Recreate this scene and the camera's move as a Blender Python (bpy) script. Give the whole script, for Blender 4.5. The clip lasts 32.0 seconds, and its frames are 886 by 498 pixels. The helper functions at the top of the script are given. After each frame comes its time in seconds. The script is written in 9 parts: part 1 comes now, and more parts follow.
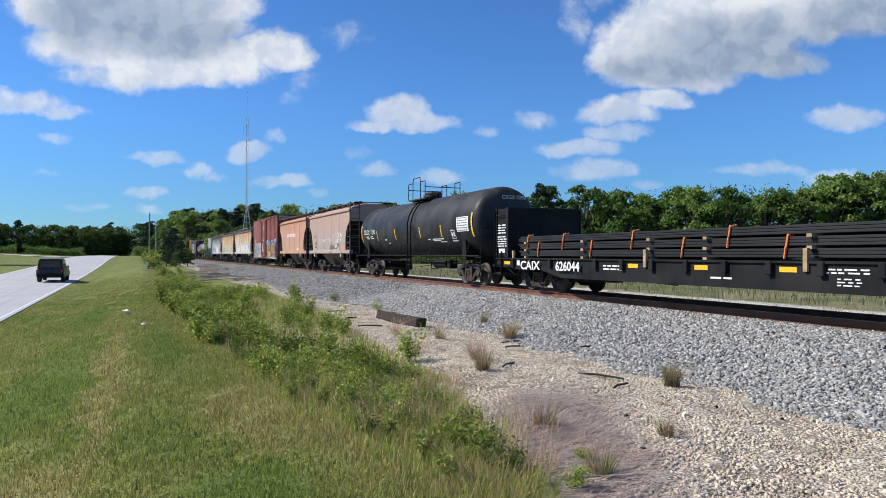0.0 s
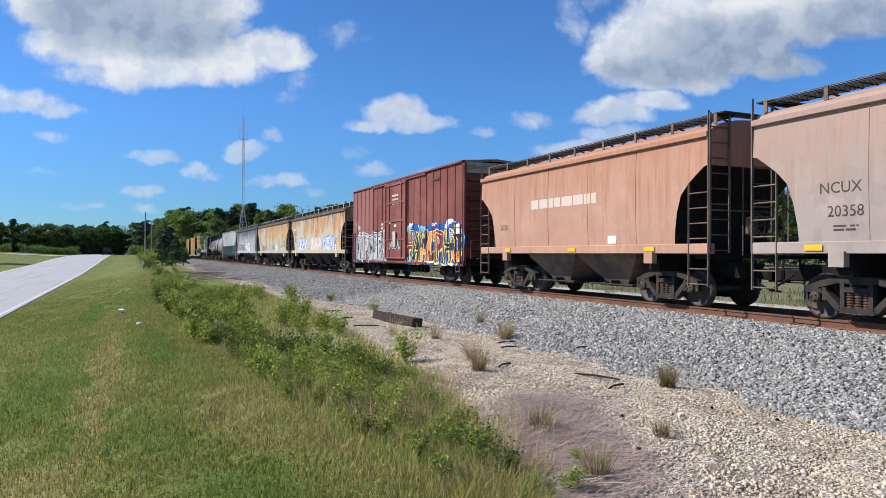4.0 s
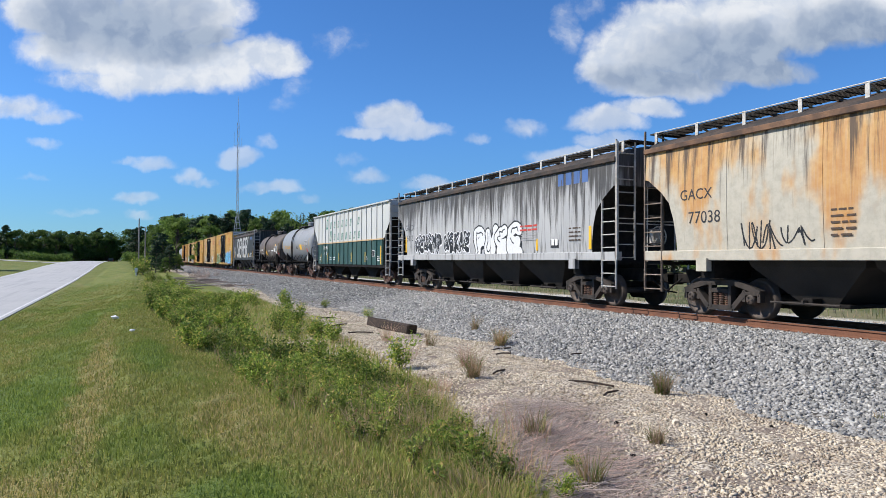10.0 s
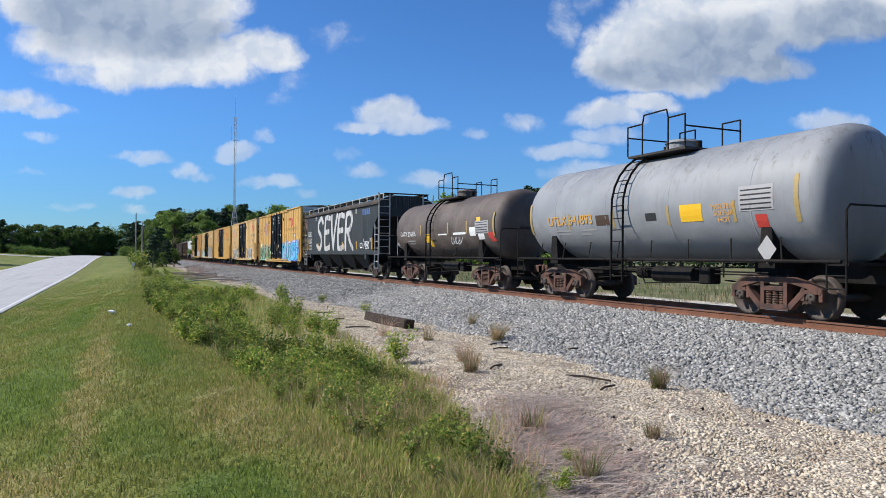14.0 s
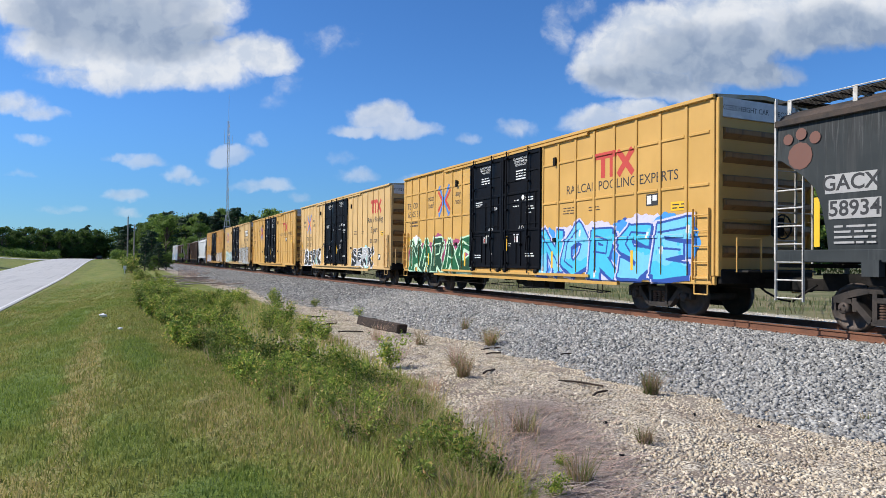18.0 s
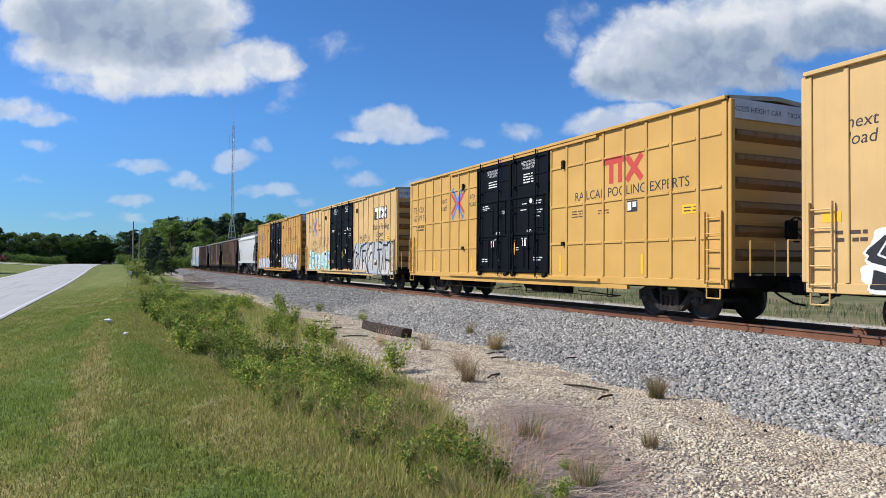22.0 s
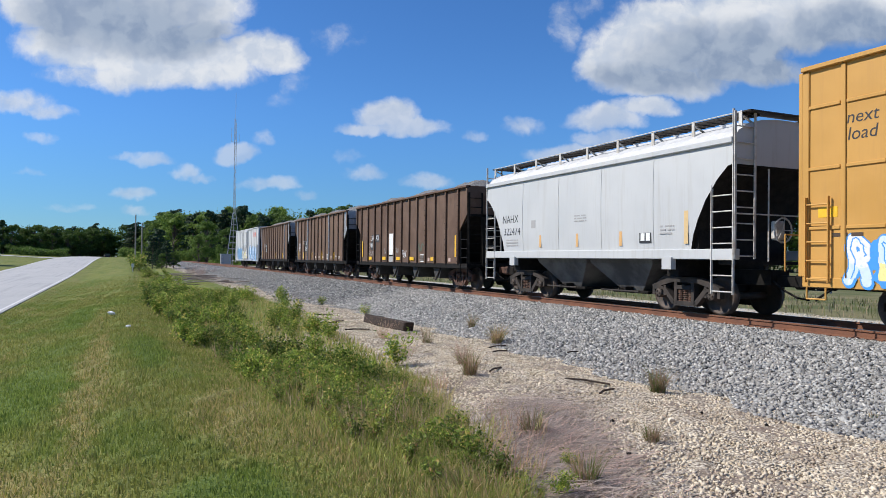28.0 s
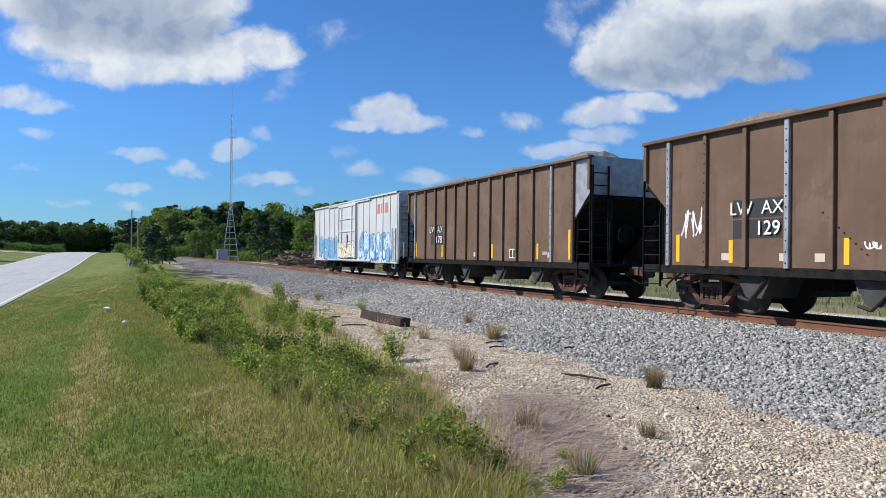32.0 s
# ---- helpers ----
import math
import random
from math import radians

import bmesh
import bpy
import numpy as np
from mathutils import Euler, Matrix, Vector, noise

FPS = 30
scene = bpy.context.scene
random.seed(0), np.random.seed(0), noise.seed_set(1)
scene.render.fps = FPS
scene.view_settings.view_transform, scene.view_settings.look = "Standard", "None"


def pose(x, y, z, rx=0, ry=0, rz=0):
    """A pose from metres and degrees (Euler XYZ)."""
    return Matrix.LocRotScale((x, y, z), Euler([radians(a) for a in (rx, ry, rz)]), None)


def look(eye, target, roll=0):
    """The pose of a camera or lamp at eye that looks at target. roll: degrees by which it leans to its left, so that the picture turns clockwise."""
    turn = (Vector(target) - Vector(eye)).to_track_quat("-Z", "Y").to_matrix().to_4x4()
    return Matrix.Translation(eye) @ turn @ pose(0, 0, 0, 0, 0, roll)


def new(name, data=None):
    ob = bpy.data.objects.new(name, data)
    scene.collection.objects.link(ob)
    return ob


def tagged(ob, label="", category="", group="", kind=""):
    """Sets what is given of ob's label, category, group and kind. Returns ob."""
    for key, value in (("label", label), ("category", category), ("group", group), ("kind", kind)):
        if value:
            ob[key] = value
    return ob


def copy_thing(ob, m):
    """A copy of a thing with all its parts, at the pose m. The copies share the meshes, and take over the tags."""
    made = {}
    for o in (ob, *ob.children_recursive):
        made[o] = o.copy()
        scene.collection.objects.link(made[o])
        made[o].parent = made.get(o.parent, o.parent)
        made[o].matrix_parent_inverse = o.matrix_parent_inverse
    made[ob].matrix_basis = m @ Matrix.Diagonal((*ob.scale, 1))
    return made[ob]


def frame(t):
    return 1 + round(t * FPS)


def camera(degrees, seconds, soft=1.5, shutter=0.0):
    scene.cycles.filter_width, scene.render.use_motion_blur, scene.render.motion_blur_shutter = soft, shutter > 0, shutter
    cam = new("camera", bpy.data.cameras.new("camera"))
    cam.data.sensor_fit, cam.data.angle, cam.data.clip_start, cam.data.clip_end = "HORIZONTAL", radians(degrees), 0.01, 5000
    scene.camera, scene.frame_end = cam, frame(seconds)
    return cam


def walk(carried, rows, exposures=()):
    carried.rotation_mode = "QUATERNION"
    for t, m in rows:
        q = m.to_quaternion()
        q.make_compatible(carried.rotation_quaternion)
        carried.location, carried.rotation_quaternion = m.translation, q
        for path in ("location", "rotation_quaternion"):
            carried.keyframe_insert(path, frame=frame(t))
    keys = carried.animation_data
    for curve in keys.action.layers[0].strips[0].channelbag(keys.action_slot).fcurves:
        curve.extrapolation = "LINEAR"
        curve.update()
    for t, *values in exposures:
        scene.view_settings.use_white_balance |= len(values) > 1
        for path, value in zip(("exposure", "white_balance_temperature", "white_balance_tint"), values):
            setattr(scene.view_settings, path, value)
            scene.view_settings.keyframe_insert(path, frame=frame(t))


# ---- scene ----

EYE_Z = 1.273
cam = camera(65.35, 32.0, 0.5)
# seconds, yaw, pitch, roll of the hand-held camera, which stays on its spot; the rails run along +y, rail tops at z = 0
TURNS = (
    (0, -23.43, 0.46, -0.12), (0.5, -23.53, 0.55, -0.18), (1, -23.47, 0.65, -0.24), (1.5, -23.53, 0.72, -0.26),
    (2, -23.55, 0.78, -0.31), (2.5, -23.60, 0.59, -0.25), (3, -23.71, 0.64, -0.36), (3.5, -23.75, 0.56, -0.30),
    (5.5, -23.62, 0.35, -0.29), (6, -23.59, 0.42, -0.14), (6.5, -23.64, 0.57, -0.09), (7, -23.65, 0.71, -0.18),
    (7.5, -23.77, 0.64, -0.31), (8, -23.94, 0.47, -0.34), (8.5, -23.77, 0.75, -0.26), (9, -23.98, 0.82, -0.18),
    (9.5, -24.02, 0.87, -0.11), (10, -24.18, 1.03, -0.33), (10.5, -24.00, 1.03, -0.78), (11, -24.05, 0.92, -0.92),
    (11.5, -24.13, 0.77, -0.73), (12, -24.12, 0.66, -0.59), (12.5, -24.06, 0.60, -0.63), (13, -24.16, 0.63, -0.50),
    (13.5, -24.23, 0.57, -0.44), (14, -24.39, 0.60, -0.39), (14.5, -24.31, 0.84, -0.52), (16.5, -24.58, 0.99, -0.43),
    (17, -24.69, 1.12, -0.56), (17.5, -24.70, 1.12, -0.54), (18, -24.96, 1.00, -0.65), (18.5, -24.71, 1.14, -0.71),
    (19, -24.73, 1.23, -0.68), (19.5, -24.80, 1.38, -0.78), (20, -24.95, 1.34, -0.70), (20.5, -24.82, 1.36, -0.74),
    (21, -24.68, 1.33, -0.62), (21.5, -24.72, 1.43, -0.56), (22, -24.59, 1.35, -0.49), (22.5, -24.50, 1.33, -0.56),
    (23, -24.32, 1.26, -0.49), (23.5, -23.75, 1.31, -0.43), (24, -24.04, 1.32, -0.58), (24.5, -24.30, 1.24, -0.62),
    (25, -24.22, 1.08, -0.57), (25.5, -24.16, 0.98, -0.51), (27.5, -24.36, 0.84, -0.56), (28, -24.42, 0.82, -0.65),
    (28.5, -24.48, 0.81, -0.66), (29, -24.36, 0.77, -0.70), (29.5, -24.61, 0.64, -0.71), (30, -24.67, 0.57, -0.69),
    (30.5, -24.78, 0.49, -0.59), (31, -24.61, 0.42, -0.71), (31.5, -24.50, 0.46, -0.78), (32, -24.69, 0.47, -0.67))
walk(cam, [(t, pose(0, 0, EYE_Z, 90 + pitch, roll, yaw)) for t, yaw, pitch, roll in TURNS],
     exposures=((0, -.02), (14, -.03), (19, -.06), (24, -.08), (28, -.11), (30, -.04), (32, -.04)))


# ---- nodes ----
class Net:
    """A small writer of node trees."""

    def __init__(self, tree):
        self.tree = tree
        tree.nodes.clear()

    def node(self, kind, ins=None):
        n = self.tree.nodes.new(kind)
        for key, value in (ins or {}).items():
            self.put(n.inputs[key], value)
        return n

    def put(self, socket, value):
        if isinstance(value, bpy.types.NodeSocket):
            self.tree.links.new(value, socket)
        elif isinstance(value, (tuple, list)) and len(value) == 3 and socket.type == "RGBA":
            socket.default_value = (*value, 1)
        else:
            socket.default_value = value

    def math(self, op, a, b=0.0, clamp=False):
        n = self.node("ShaderNodeMath", {0: a, 1: b})
        n.operation, n.use_clamp = op, clamp
        return n.outputs[0]

    def vec(self, op, a, b=(0, 0, 0)):
        n = self.node("ShaderNodeVectorMath", {0: a, 1: b})
        n.operation = op
        return n.outputs["Value"] if op in ("DOT_PRODUCT", "LENGTH") else n.outputs[0]

    def noise(self, at, scale, detail=3.0, rough=0.55, out=0):
        n = self.node("ShaderNodeTexNoise", {"Vector": at, "Scale": scale, "Detail": detail, "Roughness": rough})
        return n.outputs[out]

    def ramp(self, value, lo, hi, a=0.0, b=1.0):
        n = self.node("ShaderNodeMapRange", {"Value": value, "From Min": lo, "From Max": hi, "To Min": a, "To Max": b})
        n.clamp, n.interpolation_type = True, "SMOOTHSTEP"
        return n.outputs[0]

    def mix(self, fac, a, b, blend="MIX"):
        n = self.node("ShaderNodeMix")
        n.data_type, n.blend_type = "RGBA", blend
        self.put(n.inputs[0], fac)
        self.put(n.inputs[6], a)
        self.put(n.inputs[7], b)
        return n.outputs[2]

    def split(self, v):
        return self.node("ShaderNodeSeparateXYZ", {0: v}).outputs

    def join(self, x, y, z):
        return self.node("ShaderNodeCombineXYZ", {0: x, 1: y, 2: z}).outputs[0]


# ---- sky, sun ----
SUN = Vector((-1.0, 0.5, 0.98)).normalized()
sun = new("sun", bpy.data.lights.new("sun", "SUN"))
sun.data.energy, sun.data.angle, sun.data.color = 6.1, radians(0.53), (1.0, 0.95, 0.87)
sun.matrix_world = look(SUN * 50, (0, 0, 0))

world = bpy.data.worlds.new("sky")
scene.world = world
world.use_nodes = True
net = Net(world.node_tree)
ray = net.node("ShaderNodeTexCoord").outputs["Generated"]
dome = net.node("ShaderNodeTexSky")
dome.sky_type, dome.sun_disc, dome.sun_elevation = "NISHITA", False, math.asin(SUN.z)
dome.sun_rotation, dome.air_density, dome.dust_density, dome.ozone_density = math.atan2(SUN.x, SUN.y), 1.0, 0.0, 3.0
sky = dome.outputs[0]
# cumulus clouds: a flat chart of the part of the sky ahead, one puff a row (place and half size, in parts of its distance)
ahead = pose(0, 0, 0, 90.46, 0, -23.4).to_3x3()
depth = net.vec("DOT_PRODUCT", ray, tuple(-ahead.col[2]))
near = net.math("MAXIMUM", depth, 0.05)
cu = net.math("DIVIDE", net.vec("DOT_PRODUCT", ray, tuple(ahead.col[0])), near)
cv = net.math("DIVIDE", net.vec("DOT_PRODUCT", ray, tuple(ahead.col[1])), near)
chart = net.join(cu, cv, 0.0)
# the great cloud over the road
LEFT_BANK = (
    (-.45, .30, .145, .062, 1), (-.53, .355, .10, .065, 1), (-.36, .268, .12, .045, .9), (-.245, .284, .065, .034, .85), (-.37, .36, .11, .06, 1), (-.44, .25, .11, .028, .6), (-.335, .318, .055, .034, .7),
    (-.13, .31, .03, .015, .08))
# the great cloud over the track
RIGHT_BANK = (
    (.375, .31, .155, .065, 1), (.265, .275, .06, .045, .9), (.51, .345, .17, .065, 1), (.66, .355, .15, .055, 1), (.34, .25, .11, .03, .9), (.45, .27, .1, .03, .8),
    (.19, .34, .014, .04, .16), (.215, .365, .02, .02, .18))
# scattered puffs, half way up
MIDDLE_PUFFS = (
    (-.6, .205, .06, .022, .55), (-.56, .195, .045, .014, .5), (-.64, .21, .03, .02, .5), (-.065, .197, .045, .026, .9), (-.035, .18, .055, .016, .8), (-.1, .178, .04, .014, .7),
    (.252, .195, .06, .024, .8), (.31, .213, .055, .018, .7), (.195, .146, .065, .016, .7), (.255, .165, .05, .016, .6), (.135, .187, .03, .016, .4), (.058, .17, .02, .009, .4),
    (.59, .19, .06, .022, .7), (-.435, .134, .025, .008, .4), (-.28, .14, .036, .017, .9), (-.205, .245, .014, .02, .07), (-.22, .22, .012, .01, .05), (-.56, .155, .02, .009, .3),
    (-.235, .16, .02, .014, .35), (-.125, .135, .018, .012, .25))
# small puffs towards the horizon
LOW_PUFFS = (
    (.22, .112, .06, .02, .7), (.46, .115, .07, .012, .55), (.57, .105, .05, .013, .55), (.3, .09, .03, .009, .5), (-.405, .128, .028, .011, .6), (-.355, .112, .022, .012, .55),
    (-.425, .082, .034, .011, .6), (-.335, .105, .02, .007, .35), (-.235, .095, .045, .011, .6), (-.095, .11, .03, .012, .55), (-.005, .1, .04, .016, .6), (-.18, .08, .016, .008, .4),
    (-.425, .058, .02, .008, .4), (-.58, .105, .02, .006, .25), (-.51, .06, .03, .006, .25))
swirl = net.vec("SUBTRACT", net.noise(chart, 11.0, 4.0, 0.6, out=1), (.5, .5, .5))
ripple = net.vec("SUBTRACT", net.noise(chart, 38.0, 4.0, 0.6, out=1), (.5, .5, .5))
bent = net.vec("ADD", chart, net.vec("ADD", net.vec("MULTIPLY", swirl, (.06, .042, 0)), net.vec("MULTIPLY", ripple, (.016, .012, 0))))
field = None
for x, y, rx, ry, peak in LEFT_BANK + RIGHT_BANK + MIDDLE_PUFFS + LOW_PUFFS:
    d = net.split(net.vec("MULTIPLY", net.vec("SUBTRACT", bent, (x, y, 0)), (1 / rx, 1 / ry, 0)))
    up = net.math("MAXIMUM", d[1], net.math("MULTIPLY", d[1], -1.35))
    far = net.math("ADD", net.math("MULTIPLY", d[0], d[0]), net.math("MULTIPLY", up, up))
    low = net.math("MULTIPLY", net.math("SUBTRACT", 1.15, far), peak)
    field = low if field is None else net.math("MAXIMUM", field, low)
wool = net.noise(bent, 15.0, 6.0, 0.6)
frizz = net.noise(chart, 70.0, 4.0, 0.6)
lumps = net.math("ADD", net.math("MULTIPLY", net.math("SUBTRACT", wool, 0.5), 1.15), net.math("MULTIPLY", net.math("SUBTRACT", frizz, 0.5), net.ramp(cv, 0.2, 0.26, 0.34, 0.22)))
dense = net.math("ADD", net.math("MAXIMUM", field, -3.0), lumps)
inside = net.ramp(depth, 0.3, 0.5)
cover = net.math("MULTIPLY", net.ramp(dense, -0.14, net.ramp(cv, 0.2, 0.26, 0.78, 0.62)), inside)
# the rest of the sky carries the same kind of scattered cloud
strewn = net.math("MULTIPLY", net.ramp(net.noise(ray, 3.2, 6.0, 0.6), 0.56, 0.68), net.math("SUBTRACT", 1.0, inside))
strewn = net.math("MULTIPLY", strewn, net.ramp(net.split(ray)[2], 0.02, 0.2))
cover = net.math("MAXIMUM", cover, strewn)
# sunlit bulges and the shaded thick bellies (place and half size) of the two great clouds
above = net.noise(net.vec("ADD", bent, (-.014, .016, 0)), 15.0, 3.0, 0.55)
body = net.ramp(net.math("SUBTRACT", wool, above), -0.14, 0.12)
belly = None
for x, y, rx, ry in ((-.455, .335, .125, .045), (-.37, .31, .075, .03), (.45, .285, .15, .05), (.33, .262, .09, .026), (.62, .32, .13, .045)):
    d = net.vec("MULTIPLY", net.vec("SUBTRACT", bent, (x, y, 0)), (1 / rx, 1 / ry, 0))
    one = net.math("SUBTRACT", 1.1, net.vec("DOT_PRODUCT", d, d))
    belly = one if belly is None else net.math("MAXIMUM", belly, one)
grey = net.ramp(net.math("ADD", belly, net.math("MULTIPLY", net.math("SUBTRACT", wool, 0.5), 2.2)), -1.0, 0.9)
underside = net.math("MULTIPLY", net.ramp(field, 0.15, 0.75), net.ramp(cv, 0.2, 0.26, 0.30, 0.0))
white = net.mix(body, (0.64, 0.71, 0.82), (0.86, 0.885, 0.92))
white = net.mix(underside, white, (0.50, 0.57, 0.68))
white = net.mix(net.math("MULTIPLY", grey, 0.95), white, net.mix(body, (0.27, 0.35, 0.49), (0.40, 0.48, 0.60)))
SKY = 0.097
tint = net.mix(net.ramp(net.split(ray)[2], 0.0, 0.22), (0.40, 0.735, 1.14), (0.555, 0.99, 1.52))
blue = net.mix(1.0, net.mix(1.0, sky, (SKY, SKY, SKY), "MULTIPLY"), tint, "MULTIPLY")
paint_sky = net.mix(net.math("MULTIPLY", cover, net.ramp(cv, 0.12, 0.26, 0.52, 0.94)), blue, white)
back = net.node("ShaderNodeBackground", {"Color": paint_sky, "Strength": 1.0})
net.node("ShaderNodeOutputWorld", {"Surface": back.outputs[0]})
world.cycles.sampling_method = "MANUAL"
world.cycles.sample_map_resolution = 512


# ---- materials ----
def material(name):
    m = bpy.data.materials.new(name)
    m.use_nodes = True
    return m, Net(m.node_tree)


def finish(net, colour, rough=0.7, metal=0.0, height=None, bump=0.0, dist=0.01, gloss=0.5, through_light=0.0):
    ins = {"Base Color": colour, "Roughness": rough, "Metallic": metal, "Specular IOR Level": gloss}
    if height is not None:
        ins["Normal"] = net.node("ShaderNodeBump", {"Strength": bump, "Distance": dist, "Height": height}).outputs[0]
    shader = net.node("ShaderNodeBsdfPrincipled", ins).outputs[0]
    if through_light:
        leaf = net.node("ShaderNodeBsdfTranslucent", {"Color": colour}).outputs[0]
        shader = net.node("ShaderNodeMixShader", {0: through_light, 1: shader, 2: leaf}).outputs[0]
    net.node("ShaderNodeOutputMaterial", {"Surface": shader})


def surf(name, a, b, scale=4.0, rough=0.75, metal=0.0, bump=0.2, fine=60.0, stretch=(1, 1, 1), vary=0.0, gloss=0.5):
    """Two tones in patches, finer grain over them, and relief."""
    m, net = material(name)
    at = net.vec("MULTIPLY", net.node("ShaderNodeTexCoord").outputs["Object"], stretch)
    patch = net.ramp(net.noise(at, scale, 5.0, 0.6), 0.35, 0.65)
    grain = net.noise(at, fine, 3.0)
    col = net.mix(patch, a, b)
    col = net.mix(net.ramp(grain, 0.3, 0.75, 0.0, 0.35), col, tuple(c * 0.55 for c in a))
    if vary:
        r = net.node("ShaderNodeObjectInfo").outputs["Random"]
        col = net.mix(1.0, col, net.mix(r, (1 - vary,) * 3, (1 + vary,) * 3), "MULTIPLY")
    finish(net, col, net.ramp(grain, 0.2, 0.8, max(rough - 0.12, 0.02), min(rough + 0.1, 1)), metal, grain, bump, 0.01, gloss)
    return m


def paint(name, base, dirt=(0.09, 0.075, 0.06), streaks=0.35, fade=0.12, rust=0.0, rough=0.5, rust_colour=(0.23, 0.085, 0.03), top=None, patch=0.0, panel=None, gloss=0.4, runs=0.8):
    """Weathered car paint: vertical dirt streaks, faded fields, rust blooms. top: (colour, from z, to z, amount) of run-down stain."""
    m, net = material(name)
    ob = net.node("ShaderNodeTexCoord").outputs["Object"]
    r = net.node("ShaderNodeObjectInfo").outputs["Random"]
    base = tuple(c * 0.88 for c in base)
    streak = net.noise(net.vec("MULTIPLY", ob, (3.0, 3.2, 0.22)), 2.0, 5.0, 0.65)
    thin = net.noise(net.vec("MULTIPLY", ob, (9.0, 9.0, 0.35)), 2.2, 4.0, 0.6)
    fields = net.noise(ob, 0.9, 4.0, 0.6)
    grain = net.noise(ob, 45.0, 3.0)
    col = net.mix(net.ramp(fields, 0.35, 0.7), base, tuple(min(c * (1 + fade) + fade * 0.12, 0.9) for c in base))
    if patch:
        col = net.mix(net.math("MULTIPLY", net.ramp(net.noise(ob, 1.7, 3.0), 0.52, 0.6), patch), col, tuple(c * 0.72 for c in base))
    if panel:
        # sheets of different age along the side, and one faded end
        pitch, amount, pale, y0 = panel
        yy = net.split(ob)[1]
        sheet = net.node("ShaderNodeTexWhiteNoise", {"Vector": net.join(net.math("FLOOR", net.math("DIVIDE", yy, pitch)), 0.0, 0.0)}).outputs["Value"]
        col = net.mix(net.math("MULTIPLY", sheet, amount), col, tuple(c * 0.62 for c in base))
        col = net.mix(net.ramp(yy, y0, y0 + 0.05, 0.0, 0.55), col, pale)
    if top:
        tint, z0, z1, amount = top
        high = net.ramp(net.math("ADD", net.split(ob)[2], net.ramp(streak, 0.25, 0.75, -0.9, 0.9)), z0, z1)
        col = net.mix(net.math("MULTIPLY", high, amount), col, net.mix(net.ramp(thin, 0.35, 0.65), tint, tuple(c * (1 - 0.375 * runs) for c in tint)))
        col = net.mix(net.math("MULTIPLY", net.math("MULTIPLY", net.ramp(thin, 0.52, 0.66), high), runs), col, dirt)
    col = net.mix(net.ramp(streak, 0.50, 0.72, 0.0, streaks), col, dirt)
    col = net.mix(net.ramp(thin, 0.58, 0.75, 0.0, streaks * 0.8), col, dirt)
    if rust:
        bloom = net.math("MULTIPLY", net.ramp(net.noise(ob, 2.6, 6.0, 0.7), 0.60, 0.70), rust)
        col = net.mix(bloom, col, rust_colour)
    finish(net, col, net.ramp(fields, 0.2, 0.8, rough - 0.1, rough + 0.2), 0.0, grain, 0.08, 0.01, gloss)
    return m


def plain(name, colour, rough=0.6, metal=0.0):
    """Small lettering and plates, faintly uneven."""
    m, net = material(name)
    ob = net.node("ShaderNodeTexCoord").outputs["Object"]
    n = net.noise(ob, 12.0, 4.0, 0.65)
    finish(net, net.mix(net.ramp(n, 0.45, 0.75, 0.0, 0.35), colour, tuple(c * 0.6 + 0.03 for c in colour)), rough, metal)
    return m


STEEL_DARK = surf("dirty black steel", (0.009, 0.0085, 0.008), (0.02, 0.017, 0.015), 5, 0.8, 0.0, 0.15, gloss=0.15)
TRUCK_STEEL = surf("dusty truck casting", (0.045, 0.034, 0.028), (0.018, 0.015, 0.013), 3.5, 0.85, 0.0, 0.3)
TRUCK_RUST = surf("rusty truck casting", (0.12, 0.055, 0.036), (0.045, 0.026, 0.02), 3.5, 0.85, 0.0, 0.3)
WHEEL_STEEL = surf("wheel steel", (0.05, 0.04, 0.034), (0.095, 0.065, 0.05), 3, 0.7, 0.2, 0.15)
TREAD = surf("polished wheel rim", (0.30, 0.29, 0.28), (0.22, 0.2, 0.19), 5, 0.35, 0.8, 0.05)
SPRING = surf("rusty springs", (0.14, 0.065, 0.04), (0.08, 0.05, 0.035), 8, 0.8)
RAIL_RUST = surf("rusty rail", (0.20, 0.082, 0.042), (0.125, 0.052, 0.03), 1.5, 0.85, 0.0, 0.3, 40)
RAIL_TOP = surf("polished rail head", (0.28, 0.27, 0.26), (0.22, 0.2, 0.18), 3, 0.3, 0.9, 0.03)
TIE_WOOD = surf("weathered crosstie", (0.085, 0.06, 0.045), (0.16, 0.13, 0.105), 2.0, 0.95, 0.0, 0.5, 18, (4, 1, 4), 0.3)
LOG_WOOD = surf("old dark tie", (0.020, 0.012, 0.008), (0.058, 0.036, 0.023), 2.0, 0.95, 0.0, 0.6, 14, (1, 6, 6))
WHITE_MARK = plain("white marking", (0.72, 0.72, 0.70))
BLACK_MARK = plain("black marking", (0.02, 0.02, 0.022))
YELLOW_MARK = plain("yellow reflector", (0.80, 0.46, 0.02), 0.4)
BROWN_MARK = plain("dark brown marking", (0.06, 0.035, 0.02))
RED_MARK = plain("red marking", (0.50, 0.045, 0.03))
BLUE_MARK = plain("blue marking", (0.06, 0.20, 0.55))
GREY_MARK = plain("grey marking", (0.35, 0.34, 0.33))
GREEN_MARK = plain("dark green marking", (0.03, 0.16, 0.11))
ORANGE_MARK = plain("orange strap", (0.80, 0.22, 0.05))
LIGHT_STEEL = surf("pale painted steel", (0.62, 0.60, 0.56), (0.42, 0.38, 0.33), 6, 0.6, 0, 0.1)
GRATING = surf("walkway grating", (0.025, 0.024, 0.023), (0.05, 0.04, 0.034), 6, 0.8, 0.2, 0.2)


